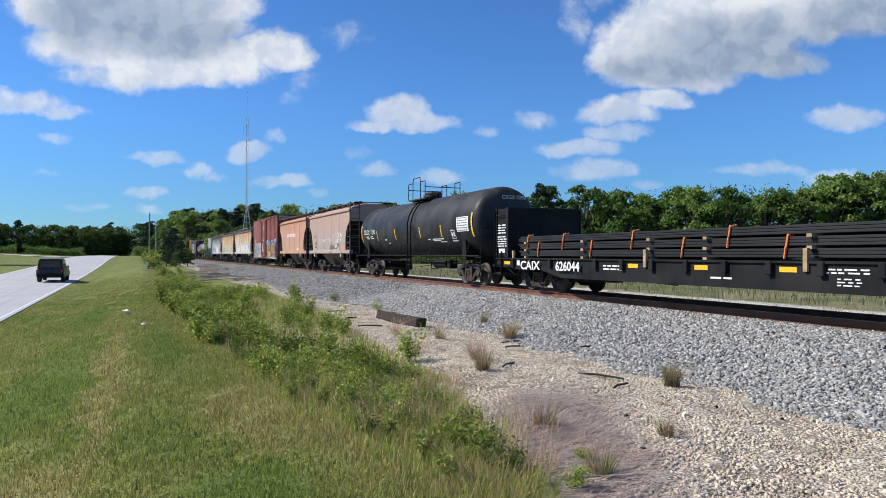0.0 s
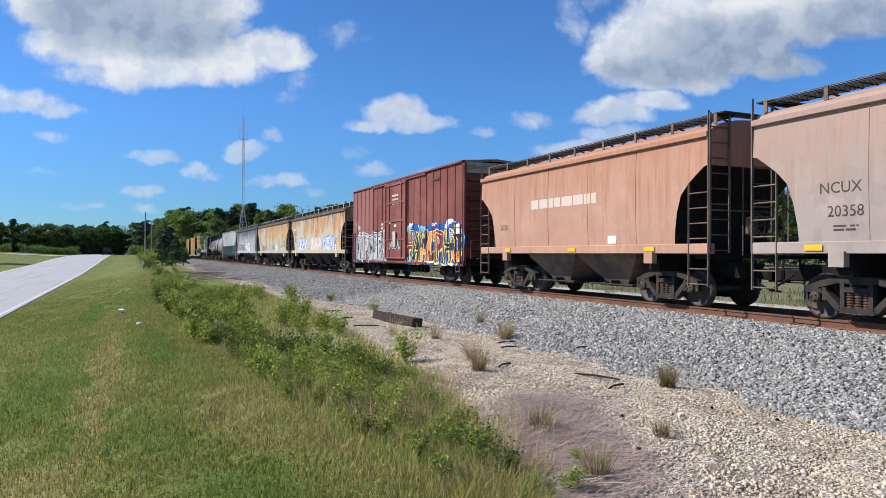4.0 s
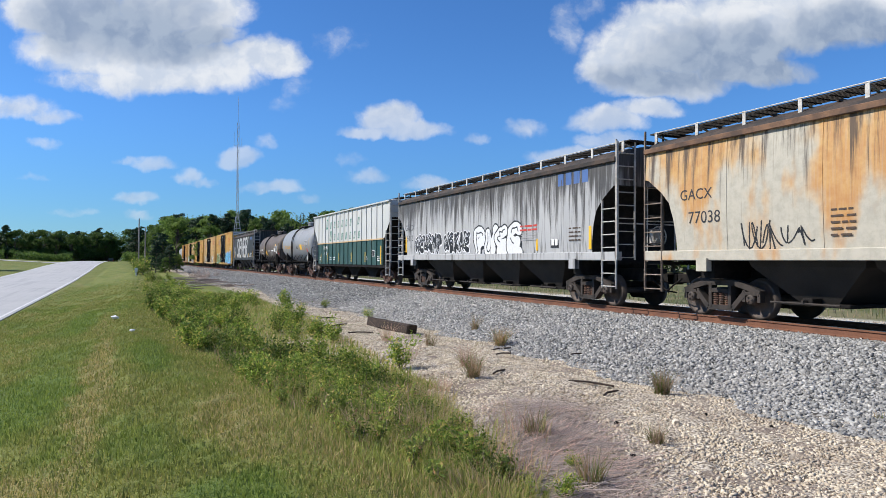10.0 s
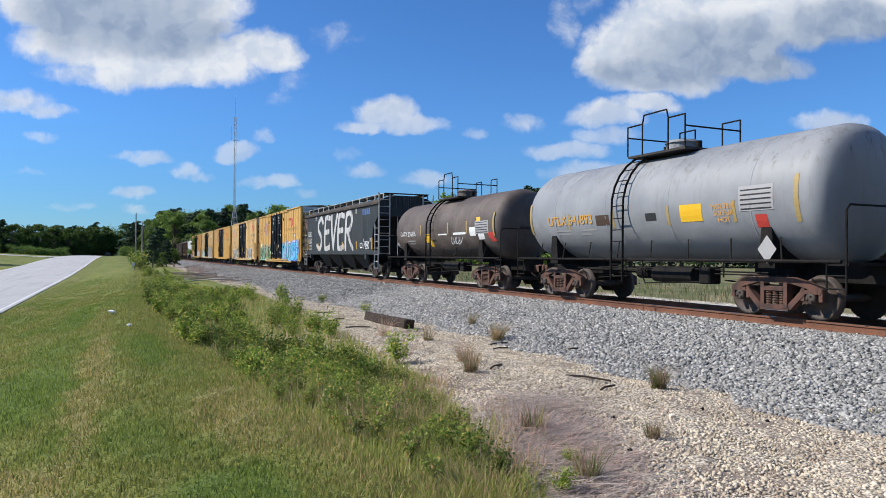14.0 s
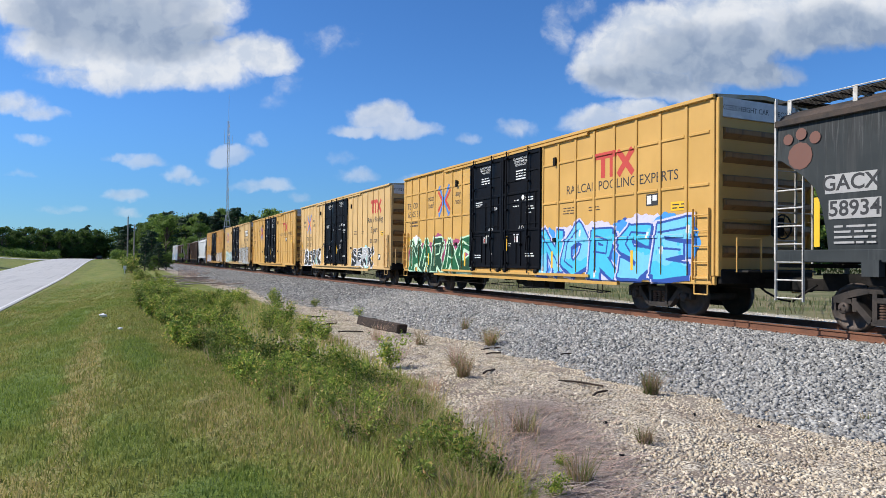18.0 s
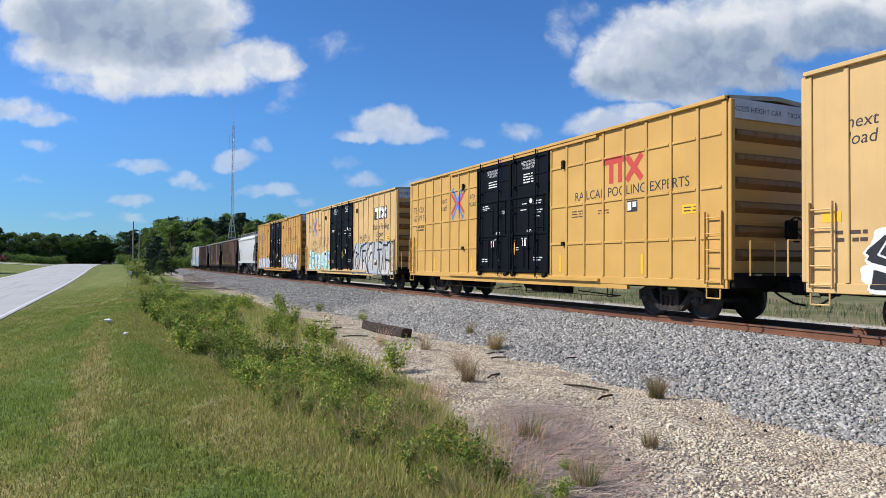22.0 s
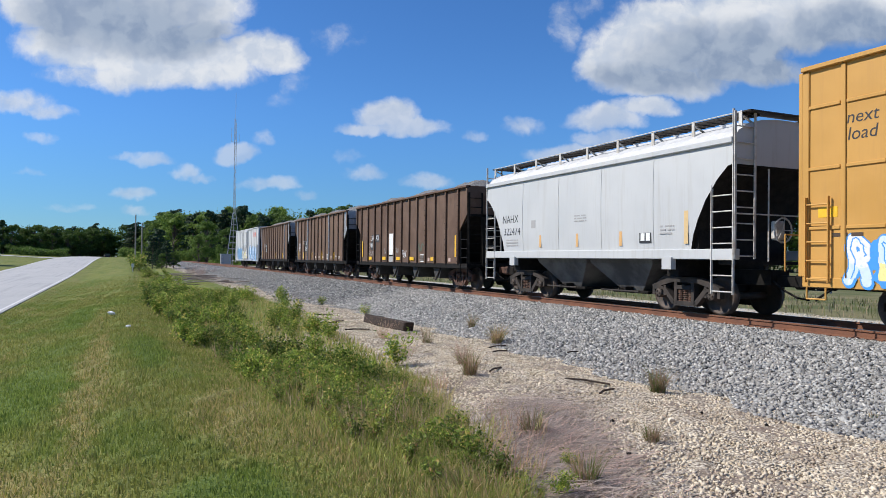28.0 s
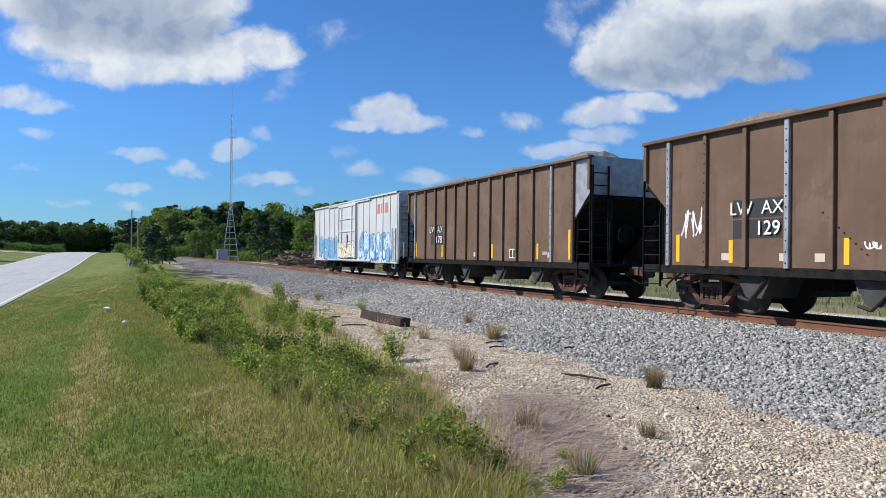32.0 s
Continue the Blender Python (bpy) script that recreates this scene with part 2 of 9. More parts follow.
# ---- mesh helpers ----
def link(bm, name):
    me = bpy.data.meshes.new(name)
    bm.to_mesh(me)
    bm.free()
    return me


def part(name, bm, mat, parent, label="", smooth=False):
    """One mesh object under a thing or a part; the mesh lies in the thing's space."""
    me = bm if isinstance(bm, bpy.types.Mesh) else link(bm, name)
    if not me.materials:
        for one in mat if isinstance(mat, (list, tuple)) else (mat,):
            me.materials.append(one)
    if smooth:
        me.shade_smooth()
    ob = new(name, me)
    ob.parent = parent
    if label:
        ob["label"] = label
    return ob


def thing(name, label, category, group="", kind=""):
    return tagged(new(name), label, category, group, kind)


def mesh_from(name, verts, faces, mat):
    me = bpy.data.meshes.new(name)
    me.from_pydata([tuple(v) for v in verts], [], faces)
    me.materials.append(mat)
    return me


def box(bm, x0, x1, y0, y1, z0, z1, bevel=0.0):
    v = [bm.verts.new((x, y, z)) for x in (x0, x1) for y in (y0, y1) for z in (z0, z1)]
    fs = [bm.faces.new([v[i] for i in q]) for q in ((0, 1, 3, 2), (4, 6, 7, 5), (0, 4, 5, 1), (2, 3, 7, 6), (0, 2, 6, 4), (1, 5, 7, 3))]
    if bevel:
        edges = list({e for f in fs for e in f.edges})
        bmesh.ops.bevel(bm, geom=edges, offset=bevel, segments=1, affect="EDGES")
    return bm


def boxes(*rows, bevel=0.0):
    bm = bmesh.new()
    for r in rows:
        box(bm, *r, bevel=bevel)
    return bm


def beam(bm, a, b, w, h=None, side=(1, 0, 0)):
    """A square bar from a to b; w across side, h across the third way."""
    a, b, side = Vector(a), Vector(b), Vector(side)
    h = w if h is None else h
    d = (b - a).normalized()
    if abs(d.dot(side)) > 0.95:
        side = Vector((0, 0, 1))
    s = (side - d * side.dot(d)).normalized() * (w / 2)
    t = d.cross(s).normalized() * (h / 2)
    v = [bm.verts.new(p + i * s + j * t) for p in (a, b) for i, j in ((-1, -1), (1, -1), (1, 1), (-1, 1))]
    for q in ((3, 2, 1, 0), (4, 5, 6, 7), (0, 1, 5, 4), (1, 2, 6, 5), (2, 3, 7, 6), (3, 0, 4, 7)):
        bm.faces.new([v[i] for i in q])
    return bm


def beams(rows, w, h=None, side=(1, 0, 0)):
    bm = bmesh.new()
    for a, b in rows:
        beam(bm, a, b, w, h, side)
    return bm


def rod(bm, a, b, r, n=8, r2=None):
    """A round bar, or a cone when r2 is given."""
    a, b = Vector(a), Vector(b)
    m = (b - a).to_track_quat("Z", "Y").to_matrix()
    r2 = r if r2 is None else r2
    rings = []
    for p, q in ((a, r), (b, r2)):
        rings.append([bm.verts.new(p + m @ Vector((q * math.cos(k * math.tau / n), q * math.sin(k * math.tau / n), 0))) for k in range(n)])
    for k in range(n):
        bm.faces.new((rings[0][k], rings[0][(k + 1) % n], rings[1][(k + 1) % n], rings[1][k]))
    bm.faces.new(rings[0][::-1])
    bm.faces.new(rings[1])
    return bm


def rods(rows, r, n=6):
    bm = bmesh.new()
    for a, b in rows:
        rod(bm, a, b, r, n)
    return bm


def path_rod(points, r, n=6):
    bm = bmesh.new()
    for a, b in zip(points, points[1:]):
        rod(bm, a, b, r, n)
    return bm


def prism(bm, outline, x0, x1):
    """An outline in (y, z), extruded from x0 to x1."""
    a = [bm.verts.new((x0, y, z)) for y, z in outline]
    b = [bm.verts.new((x1, y, z)) for y, z in outline]
    n = len(outline)
    fs = [bm.faces.new(a), bm.faces.new(b[::-1])]
    for i in range(n):
        fs.append(bm.faces.new((a[i], b[i], b[(i + 1) % n], a[(i + 1) % n])))
    bmesh.ops.recalc_face_normals(bm, faces=fs)
    return bm


def loft(rings, caps=True):
    """Skin over rings of equal length."""
    bm = bmesh.new()
    rows = [[bm.verts.new(p) for p in ring] for ring in rings]
    n = len(rows[0])
    for a, b in zip(rows, rows[1:]):
        for i in range(n):
            bm.faces.new((a[i], a[(i + 1) % n], b[(i + 1) % n], b[i]))
    if caps:
        bm.faces.new(rows[0][::-1])
        bm.faces.new(rows[-1])
    bmesh.ops.recalc_face_normals(bm, faces=bm.faces[:])
    return bm


# ---- the lie of the land ----
def smooth_step(a, b, x):
    k = np.clip((x - a) / (b - a), 0, 1)
    return k * k * (3 - 2 * k)


def ground_z(x, y):
    """Height of the ground: road verge, shallow ditch, gravel bench, ballast, field."""
    x, y = np.asarray(x, float), np.asarray(y, float)
    z = np.interp(x, (-400, -60, -30, -12.2, -11.4, -4.2, -3.4, -1.6, 0.0, 1.6, 3.0, 5.0, 7.0, 8.3, 11.6, 12.3, 15.1, 15.8, 18.0, 24.0, 60.0, 400),
                  (-0.6, -0.9, -1.2, -1.06, -1.0, -1.0, -1.02, -0.72, -0.42, -0.40, -0.62, -0.68, -0.80, -0.86, -0.24, -0.20, -0.20, -0.26, -0.75, -0.8, -0.6, 0.5))
    ditch = smooth_step(7, 13, y) * np.exp(-((x - 2.6) / 1.6) ** 2) * 0.38
    rise = np.interp(y, (25, 55, 69, 95, 120, 136, 160, 185, 230, 300, 420), (0, .2, .32, .72, 1.25, 1.5, 1.74, 1.8, 1.2, 0.4, 0.2))
    wave = 0.035 * np.sin(x * 1.3 + y * 0.21) * np.sin(y * 0.37 + 1.1) + 0.02 * np.sin(x * 3.1 + 2.0) * np.sin(y * 2.3 + x)
    wave = wave * np.where((x > -12) & (x < -3.6), 0.0, 1.0) * np.where((x > 10.5) & (x < 17), 0.2, 1.0)
    far = smooth_step(200, 420, np.hypot(x, y)) * 0.8 + 0.75 * smooth_step(80, 175, y) * smooth_step(-13, -30, x)
    return z - ditch + rise * (1 - smooth_step(-3.5, 4.5, x)) + wave + far


def road_edge(y):
    return -4.3 - 0.008 * (np.maximum(y, 20.0) - 25.0)


def axis(*runs):
    out = []
    for a, b, step in runs:
        out += list(np.arange(a, b, step))
    return np.array(out + [runs[-1][1]])


gx = axis((-1500, -300, 150), (-300, -60, 20), (-60, -14, 3), (-14, -4, 0.8), (-4, 12.4, 0.22), (12.4, 17, 0.5), (17, 30, 1.5), (30, 90, 6), (90, 300, 30), (300, 1500, 150))
gy = axis((-600, -60, 60), (-60, -6, 3), (-6, 26, 0.25), (26, 60, 0.7), (60, 140, 2.5), (140, 320, 8), (320, 700, 40), (700, 2000, 160))
GX, GY = np.meshgrid(gx, gy)
GZ = ground_z(GX, GY)
near_mask = (GX > -4) & (GX < 12.2) & (GY > -6) & (GY < 40)
GZ = GZ + near_mask * np.random.normal(0, 0.012, GX.shape)
nx, ny = len(gx), len(gy)
faces = [(j * nx + i, j * nx + i + 1, (j + 1) * nx + i + 1, (j + 1) * nx + i) for j in range(ny - 1) for i in range(nx - 1)]


def lawn_tone(net, at):
    """Where the lawn is worn yellow, in strips along the road, and where it stands lush."""
    warp = net.vec("MULTIPLY", net.vec("SUBTRACT", net.noise(at, 1.3, 4.0, 0.65, out=1), (.5, .5, .5)), (.9, 2.2, 0))
    q = net.vec("ADD", at, warp)

    def patches(rows):
        field = None
        for x, y, rx, ry in rows:
            d = net.vec("MULTIPLY", net.vec("SUBTRACT", q, (x, y, 0)), (1 / rx, 1 / ry, 0))
            one = net.math("SUBTRACT", 1.0, net.vec("DOT_PRODUCT", d, d))
            field = one if field is None else net.math("MAXIMUM", field, one)
        return net.ramp(field, -0.5, 0.7)

    # place and half size of the dry and the lush patches
    dry = patches(((-.47, 12.2, .26, 6.0), (1.15, 7.7, .52, 1.6), (-.85, 6.3, .5, .8), (1.75, 6.2, .35, 1.3)))
    green = patches(((-1.3, 11.0, .72, 2.8), (.75, 5.2, .42, .75), (-1.4, 24, .5, 5), (.35, 14, .35, 3)))
    worn = net.ramp(net.noise(net.vec("MULTIPLY", at, (1.0, 0.2, 1)), 0.9, 5.0, 0.62), 0.50, 0.70, 0.0, 0.6)
    lush = net.ramp(net.noise(net.vec("MULTIPLY", at, (1.0, 0.45, 1)), 0.55, 5.0, 0.65), 0.46, 0.62, 0.0, 0.6)
    worn = net.math("MULTIPLY", net.math("MAXIMUM", worn, dry), net.math("SUBTRACT", 1.0, green))
    lush = net.math("MULTIPLY", net.math("MAXIMUM", lush, net.math("MULTIPLY", green, 0.8)), net.math("SUBTRACT", 1.0, dry))
    return worn, lush


def ground_material():
    m, net = material("ground")
    at = net.node("ShaderNodeTexCoord").outputs["Object"]
    x, y, z = net.split(at)
    wob = net.math("MULTIPLY", net.math("SUBTRACT", net.noise(at, 0.55, 4.0, 0.65), 0.5), 3.4)
    fine = net.math("MULTIPLY", net.math("SUBTRACT", net.noise(at, 3.0, 4.0, 0.65), 0.5), 1.4)
    edge = net.math("ADD", net.math("ADD", x, wob), fine)
    speck = net.noise(at, 34.0, 4.0, 0.7)
    # mown grass with worn, yellowed strips
    worn, lush = lawn_tone(net, at)
    grass = net.mix(lush, (0.165, 0.18, 0.045), (0.085, 0.135, 0.026))
    grass = net.mix(net.math("MULTIPLY", worn, 0.75), grass, (0.25, 0.21, 0.085))
    grass = net.mix(net.ramp(speck, 0.5, 0.75, 0.0, 0.6), grass, (0.03, 0.055, 0.012))
    # pale crushed stone, with darker trodden soil and dead stalks
    vor = net.node("ShaderNodeTexVoronoi", {"Vector": at, "Scale": 26.0})
    cell = net.split(vor.outputs["Color"])[0]
    tan = net.mix(cell, (0.42, 0.36, 0.27), (0.64, 0.57, 0.47))
    tan = net.mix(net.ramp(vor.outputs["Distance"], 0.35, 0.75), tan, (0.15, 0.12, 0.09))
    soil = net.mix(net.noise(at, 20.0, 4.0), (0.16, 0.125, 0.10), (0.29, 0.235, 0.19))
    tan = net.mix(net.ramp(net.noise(at, 0.8, 4.0, 0.6), 0.52, 0.64), tan, soil)
    # a field of flattened straw on dark soil
    hx = net.math("DIVIDE", net.math("SUBTRACT", net.math("ADD", x, net.math("MULTIPLY", fine, 0.5)), net.math("ADD", 1.05, net.math("MULTIPLY", y, 0.5))), 0.75)
    hy = net.math("DIVIDE", net.math("SUBTRACT", net.math("ADD", y, net.math("MULTIPLY", wob, 0.4)), 6.2), 2.3)
    bare_soil = net.ramp(net.math("ADD", net.math("MULTIPLY", hx, hx), net.math("MULTIPLY", hy, hy)), 1.3, 0.6)
    tan = net.mix(bare_soil, tan, net.mix(net.noise(net.vec("MULTIPLY", at, (1, .3, 1)), 30.0, 4.0), (0.15, 0.12, 0.10), (0.36, 0.295, 0.255)))
    # grey ballast
    vor2 = net.node("ShaderNodeTexVoronoi", {"Vector": at, "Scale": 17.0})
    cell2 = net.split(vor2.outputs["Color"])[1]
    stone = net.mix(cell2, (0.15, 0.15, 0.15), (0.38, 0.38, 0.375))
    stone = net.mix(net.ramp(vor2.outputs["Distance"], 0.35, 0.7), stone, (0.025, 0.025, 0.025))
    # far field behind the track, dry and green grass
    field_ = net.mix(net.ramp(net.noise(at, 0.25, 4.0), 0.4, 0.62), (0.10, 0.115, 0.045), (0.19, 0.17, 0.09))
    pale = net.mix(speck, (0.40, 0.37, 0.32), (0.55, 0.52, 0.46))
    col = net.mix(net.ramp(edge, 2.4, 3.6), grass, tan)
    far_green = net.ramp(net.math("ADD", y, net.math("MULTIPLY", wob, 2.0)), 16.0, 24.0)
    strip = net.math("MULTIPLY", net.ramp(edge, 5.5, 6.8), 1.0)
    col = net.mix(net.math("MULTIPLY", far_green, net.math("SUBTRACT", 1.0, strip)), col, grass)
    rim = net.math("ADD", x, net.math("MULTIPLY", net.math("ADD", wob, fine), 0.35))
    col = net.mix(net.ramp(rim, 8.0, 8.7), col, stone)
    col = net.mix(net.ramp(rim, 16.3, 17.0), col, pale)
    col = net.mix(net.ramp(rim, 24.2, 25.4), col, field_)
    h = net.math("ADD", net.math("MULTIPLY", speck, 0.4), net.math("SUBTRACT", 1.0, vor.outputs["Distance"]))
    finish(net, col, 0.95, 0.0, h, 0.7, 0.02, 0.2)
    return m


ground = tagged(new("ground", mesh_from("ground", np.stack([GX, GY, GZ], -1).reshape(-1, 3), faces, ground_material())),
                "grassy verge, pale gravel bench and field along the railway", "ground", kind="structure")


def road_material():
    m, net = material("concrete road")
    at = net.node("ShaderNodeTexCoord").outputs["Object"]
    x, y, z = net.split(at)
    col = net.mix(net.noise(at, 0.4, 4.0), (0.36, 0.36, 0.36), (0.50, 0.49, 0.47))
    col = net.mix(net.ramp(net.noise(net.vec("MULTIPLY", at, (2.2, 0.05, 1)), 1.4, 3.0), 0.5, 0.7, 0, 0.45), col, (0.24, 0.24, 0.25))
    grain = net.noise(at, 40.0, 3.0)
    col = net.mix(net.ramp(grain, 0.4, 0.8, 0, 0.3), col, (0.2, 0.2, 0.2))
    finish(net, col, 0.9, 0.0, grain, 0.2, 0.01, 0.3)
    return m


ry = axis((-60, 20, 4), (20, 140, 2.5), (140, 330, 5), (330, 980, 50))
bm = bmesh.new()
cols = []
for yy in ry:
    e = float(road_edge(yy))
    xs = [e, e - 1.8, e - 3.5, e - 5.3, e - 7.1]
    zs = [float(ground_z(-7.0, yy)) + 0.03 + k for k in (0, 0.035, 0.06, 0.035, 0)]
    top = [bm.verts.new((a, yy, b)) for a, b in zip(xs, zs)]
    low = [bm.verts.new((a, yy, b - 0.25)) for a, b in zip(xs, zs)]
    cols.append(top + low[::-1])
for a, b in zip(cols, cols[1:]):
    for i in range(10):
        bm.faces.new((a[i], a[(i + 1) % 10], b[(i + 1) % 10], b[i]))
bmesh.ops.recalc_face_normals(bm, faces=bm.faces[:])
road = tagged(new("road", link(bm, "road")), "sunlit pale grey two-lane road beside the railway", "road", kind="structure")
road.data.materials.append(road_material())
EDGE_LINE = plain("worn white road line", (0.62, 0.62, 0.60), 0.8)


def road_line(name, off, width, mat, label):
    bm = bmesh.new()
    rows = []
    for yy in ry:
        e = float(road_edge(yy)) - off
        zz = float(ground_z(-7.0, yy)) + 0.038 + 0.06 * (1 - abs(off - 3.5) / 3.5)
        rows.append((bm.verts.new((e, yy, zz)), bm.verts.new((e - width, yy, zz))))
    for a, b in zip(rows, rows[1:]):
        bm.faces.new((a[0], b[0], b[1], a[1]))
    part(name, bm, mat, road, label)


road_line("edge_line", 0.12, 0.12, EDGE_LINE, "worn white edge line")
road_line("edge_line", 6.85, 0.12, EDGE_LINE, "worn white edge line")

# ---- the track ----
TRACK_X = 13.68
GAUGE = 0.755


def rail_thing(x):
    top = thing("rail", "rusty steel rail with a polished head", "rail", "rails of the track")
    outline = [(-.07, -.18), (.07, -.18), (.07, -.165), (.012, -.14), (.012, -.045), (.036, -.035), (.036, -.004), (.028, .0), (-.028, .0), (-.036, -.004), (-.036, -.035), (-.012, -.045), (-.012, -.14), (-.07, -.165)]
    rings = [[(x + a, yy, b - 0.002) for a, b in outline] for yy in (-60, 0, 60, 120, 330)]
    part("web", loft(rings), RAIL_RUST, top)
    part("head", boxes((x - .03, x + .03, -60, 330, -.004, .0015)), RAIL_TOP, top, "bright worn running surface")
    return top


for side in (-1, 1):
    rail_thing(TRACK_X + side * (GAUGE + 0.035))


# ---- the train: shared pieces ----
def run(t):
    """How far the train has rolled towards -y at t seconds; it slows a little."""
    k = (t - 16) / 16
    return 10.5223 * t - 2.7348 * k * k + 2.4147 * 0.25 * k * k * k


WHEEL_R = 0.457
MOVES = []


def lathe_x(profile, n=20):
    """A turned body round the x axis from (x, radius) pairs."""
    return loft([[(x, r * math.cos(k * math.tau / n), r * math.sin(k * math.tau / n)) for k in range(n)] for x, r in profile])


def wheel_mesh():
    bm = bmesh.new()
    parts = []
    for s in (-1, 1):
        prof = [(0.69, 0.14), (0.70, 0.36), (0.685, 0.40), (0.685, 0.485), (0.712, 0.487), (0.724, WHEEL_R), (0.815, WHEEL_R - 0.004), (0.815, 0.39), (0.775, 0.37), (0.79, 0.16), (0.83, 0.15), (0.83, 0.085)]
        parts.append([(s * a, r) for a, r in prof])
    parts.append([(-1.0, 0.07), (-0.85, 0.075), (-0.6, 0.09), (0.6, 0.09), (0.85, 0.075), (1.0, 0.07)])
    for s in (-1, 1):
        parts.append([(s * 0.9, 0.115), (s * 1.10, 0.115), (s * 1.115, 0.09), (s * 1.115, 0.02)])
    for prof in parts:
        piece = lathe_x(prof, 24 if len(prof) > 6 else 12)
        me = link(piece, "wheel")
        bm.from_mesh(me)
        bpy.data.meshes.remove(me)
    # three cap bolts on each axle end
    for s in (-1, 1):
        for k in range(3):
            a = k * math.tau / 3
            box(bm, min(s * 1.11, s * 1.135), max(s * 1.11, s * 1.135), 0.06 * math.cos(a) - 0.017, 0.06 * math.cos(a) + 0.017, 0.06 * math.sin(a) - 0.017, 0.06 * math.sin(a) + 0.017)
    return bm


def side_frame_mesh(s):
    bm = bmesh.new()
    x = s * 1.0
    top = [(-1.12, .60), (-.80, .72), (-.42, .82), (.42, .82), (.80, .72), (1.12, .60)]
    for a, b in zip(top, top[1:]):
        beam(bm, (x, a[0], a[1]), (x, b[0], b[1]), 0.17, 0.13)
    low = [(-.72, .60), (-.36, .23), (.36, .23), (.72, .60)]
    for a, b in zip(low, low[1:]):
        beam(bm, (x, a[0], a[1]), (x, b[0], b[1]), 0.17, 0.12)
    for y in (-.29, .29):
        beam(bm, (x, y, .22), (x, y, .80), 0.18, 0.09)
    for y in (-1.1, -.69, .69, 1.1):
        beam(bm, (x, y, .66), (x, y, .40), 0.15, 0.085)
    for y in (-.89, .89):
        box(bm, x - .09, x + .09, y - .15, y + .15, .55, .63)
    return bm


def spring_mesh(s, y):
    rows = []
    for k in range(6):
        rows += [(.27 + k * .052, .05), (.282 + k * .052, .078), (.302 + k * .052, .078), (.314 + k * .052, .05)]
    return loft([[(s * 1.0 + q * math.cos(a * math.tau / 9), y + q * math.sin(a * math.tau / 9), z) for a in range(9)] for z, q in rows])


def brake_mesh(y):
    bm = bmesh.new()
    box(bm, -.70, .70, y - .05, y + .05, .36, .46)
    for s in (-1, 1):
        box(bm, s * .755 - .06, s * .755 + .06, y - .03 + .035 * np.sign(y), y + .03 + .035 * np.sign(y), .32, .58)
    return bm


def first_truck(mat, label):
    top = new("truck", link(boxes((-1.02, 1.02, -.2, .2, .52, .70), (-.25, .25, -.25, .25, .70, .92), bevel=0.02), "truck"))
    top.data.materials.append(mat)
    top["label"] = label
    for s in (-1, 1):
        part("side_frame", side_frame_mesh(s), mat, top)
        for y in (-.17, 0.0, .17):
            part("spring", spring_mesh(s, y), SPRING, top)
        part("bolster_end", boxes((s - .1, s + .1, -.25, .25, .575, .68), bevel=.015), mat, top)
    for y in (-.40, .40):
        part("brake_beam", brake_mesh(y), STEEL_DARK, top)
    me = link(wheel_mesh(), "wheelset")
    me.shade_smooth()
    for y in (-.89, .89):
        w = part("wheelset", me, WHEEL_STEEL, top)
        w.matrix_basis = pose(0, y, WHEEL_R)
        MOVES.append(("wheel", w, y))
    return top


TRUCKS = {}


def truck_under(car, y, mat=None):
    mat = mat or TRUCK_STEEL
    at = pose(0, y, 0)
    if mat.name not in TRUCKS:
        TRUCKS[mat.name] = first_truck(mat, "four-wheel cast steel truck")
        ob = TRUCKS[mat.name]
        ob.matrix_basis = at
        ob.parent = car
        return
    TRUCKS[mat.name + " copies"] = TRUCKS.get(mat.name + " copies", []) + [(car, at)]


def spread_trucks():
    """Copy the trucks once their wheels are keyed, so that all wheels turn alike."""
    for key in [k for k in TRUCKS if not k.endswith(" copies")]:
        for car, at in TRUCKS.get(key + " copies", []):
            c = copy_thing(TRUCKS[key], at)
            c.parent = car


def coupler(car, y, s, mat):
    """Coupler and draft gear at an end; s = -1 for the leading end."""
    bm = boxes((-.13, .13, min(y, y + s * .55), max(y, y + s * .55), .72, .98), bevel=.03)
    box(bm, -.2, .16, min(y + s * .5, y + s * .85), max(y + s * .5, y + s * .85), .68, 1.0, bevel=.05)
    part("coupler", bm, mat, car)
    hose = [(-.35, y + s * .1, .85), (-.38, y + s * .4, .66), (-.3, y + s * .7, .5), (-.12, y + s * .85, .46)]
    part("air_hose", path_rod(hose, .025), STEEL_DARK, car)


def sill(car, hl, mat, z=0.75, w=0.3):
    part("centre_sill", boxes((-w, w, -hl, hl, z, z + .35)), mat, car)


def ladder(car, corners, mat, step=0.36, r=0.016, name="ladder"):
    """Two stiles (bottom a, top b each) and rungs between them."""
    (a0, b0), (a1, b1) = corners
    bm = bmesh.new()
    beam(bm, a0, b0, .06, .02)
    beam(bm, a1, b1, .06, .02)
    z = max(a0[2], a1[2]) + 0.06
    while z < min(b0[2], b1[2]) - 0.02:
        rod(bm, (a0[0], a0[1], z), (a1[0], a1[1], z), r, 6)
        z += step
    part(name, bm, mat, car)


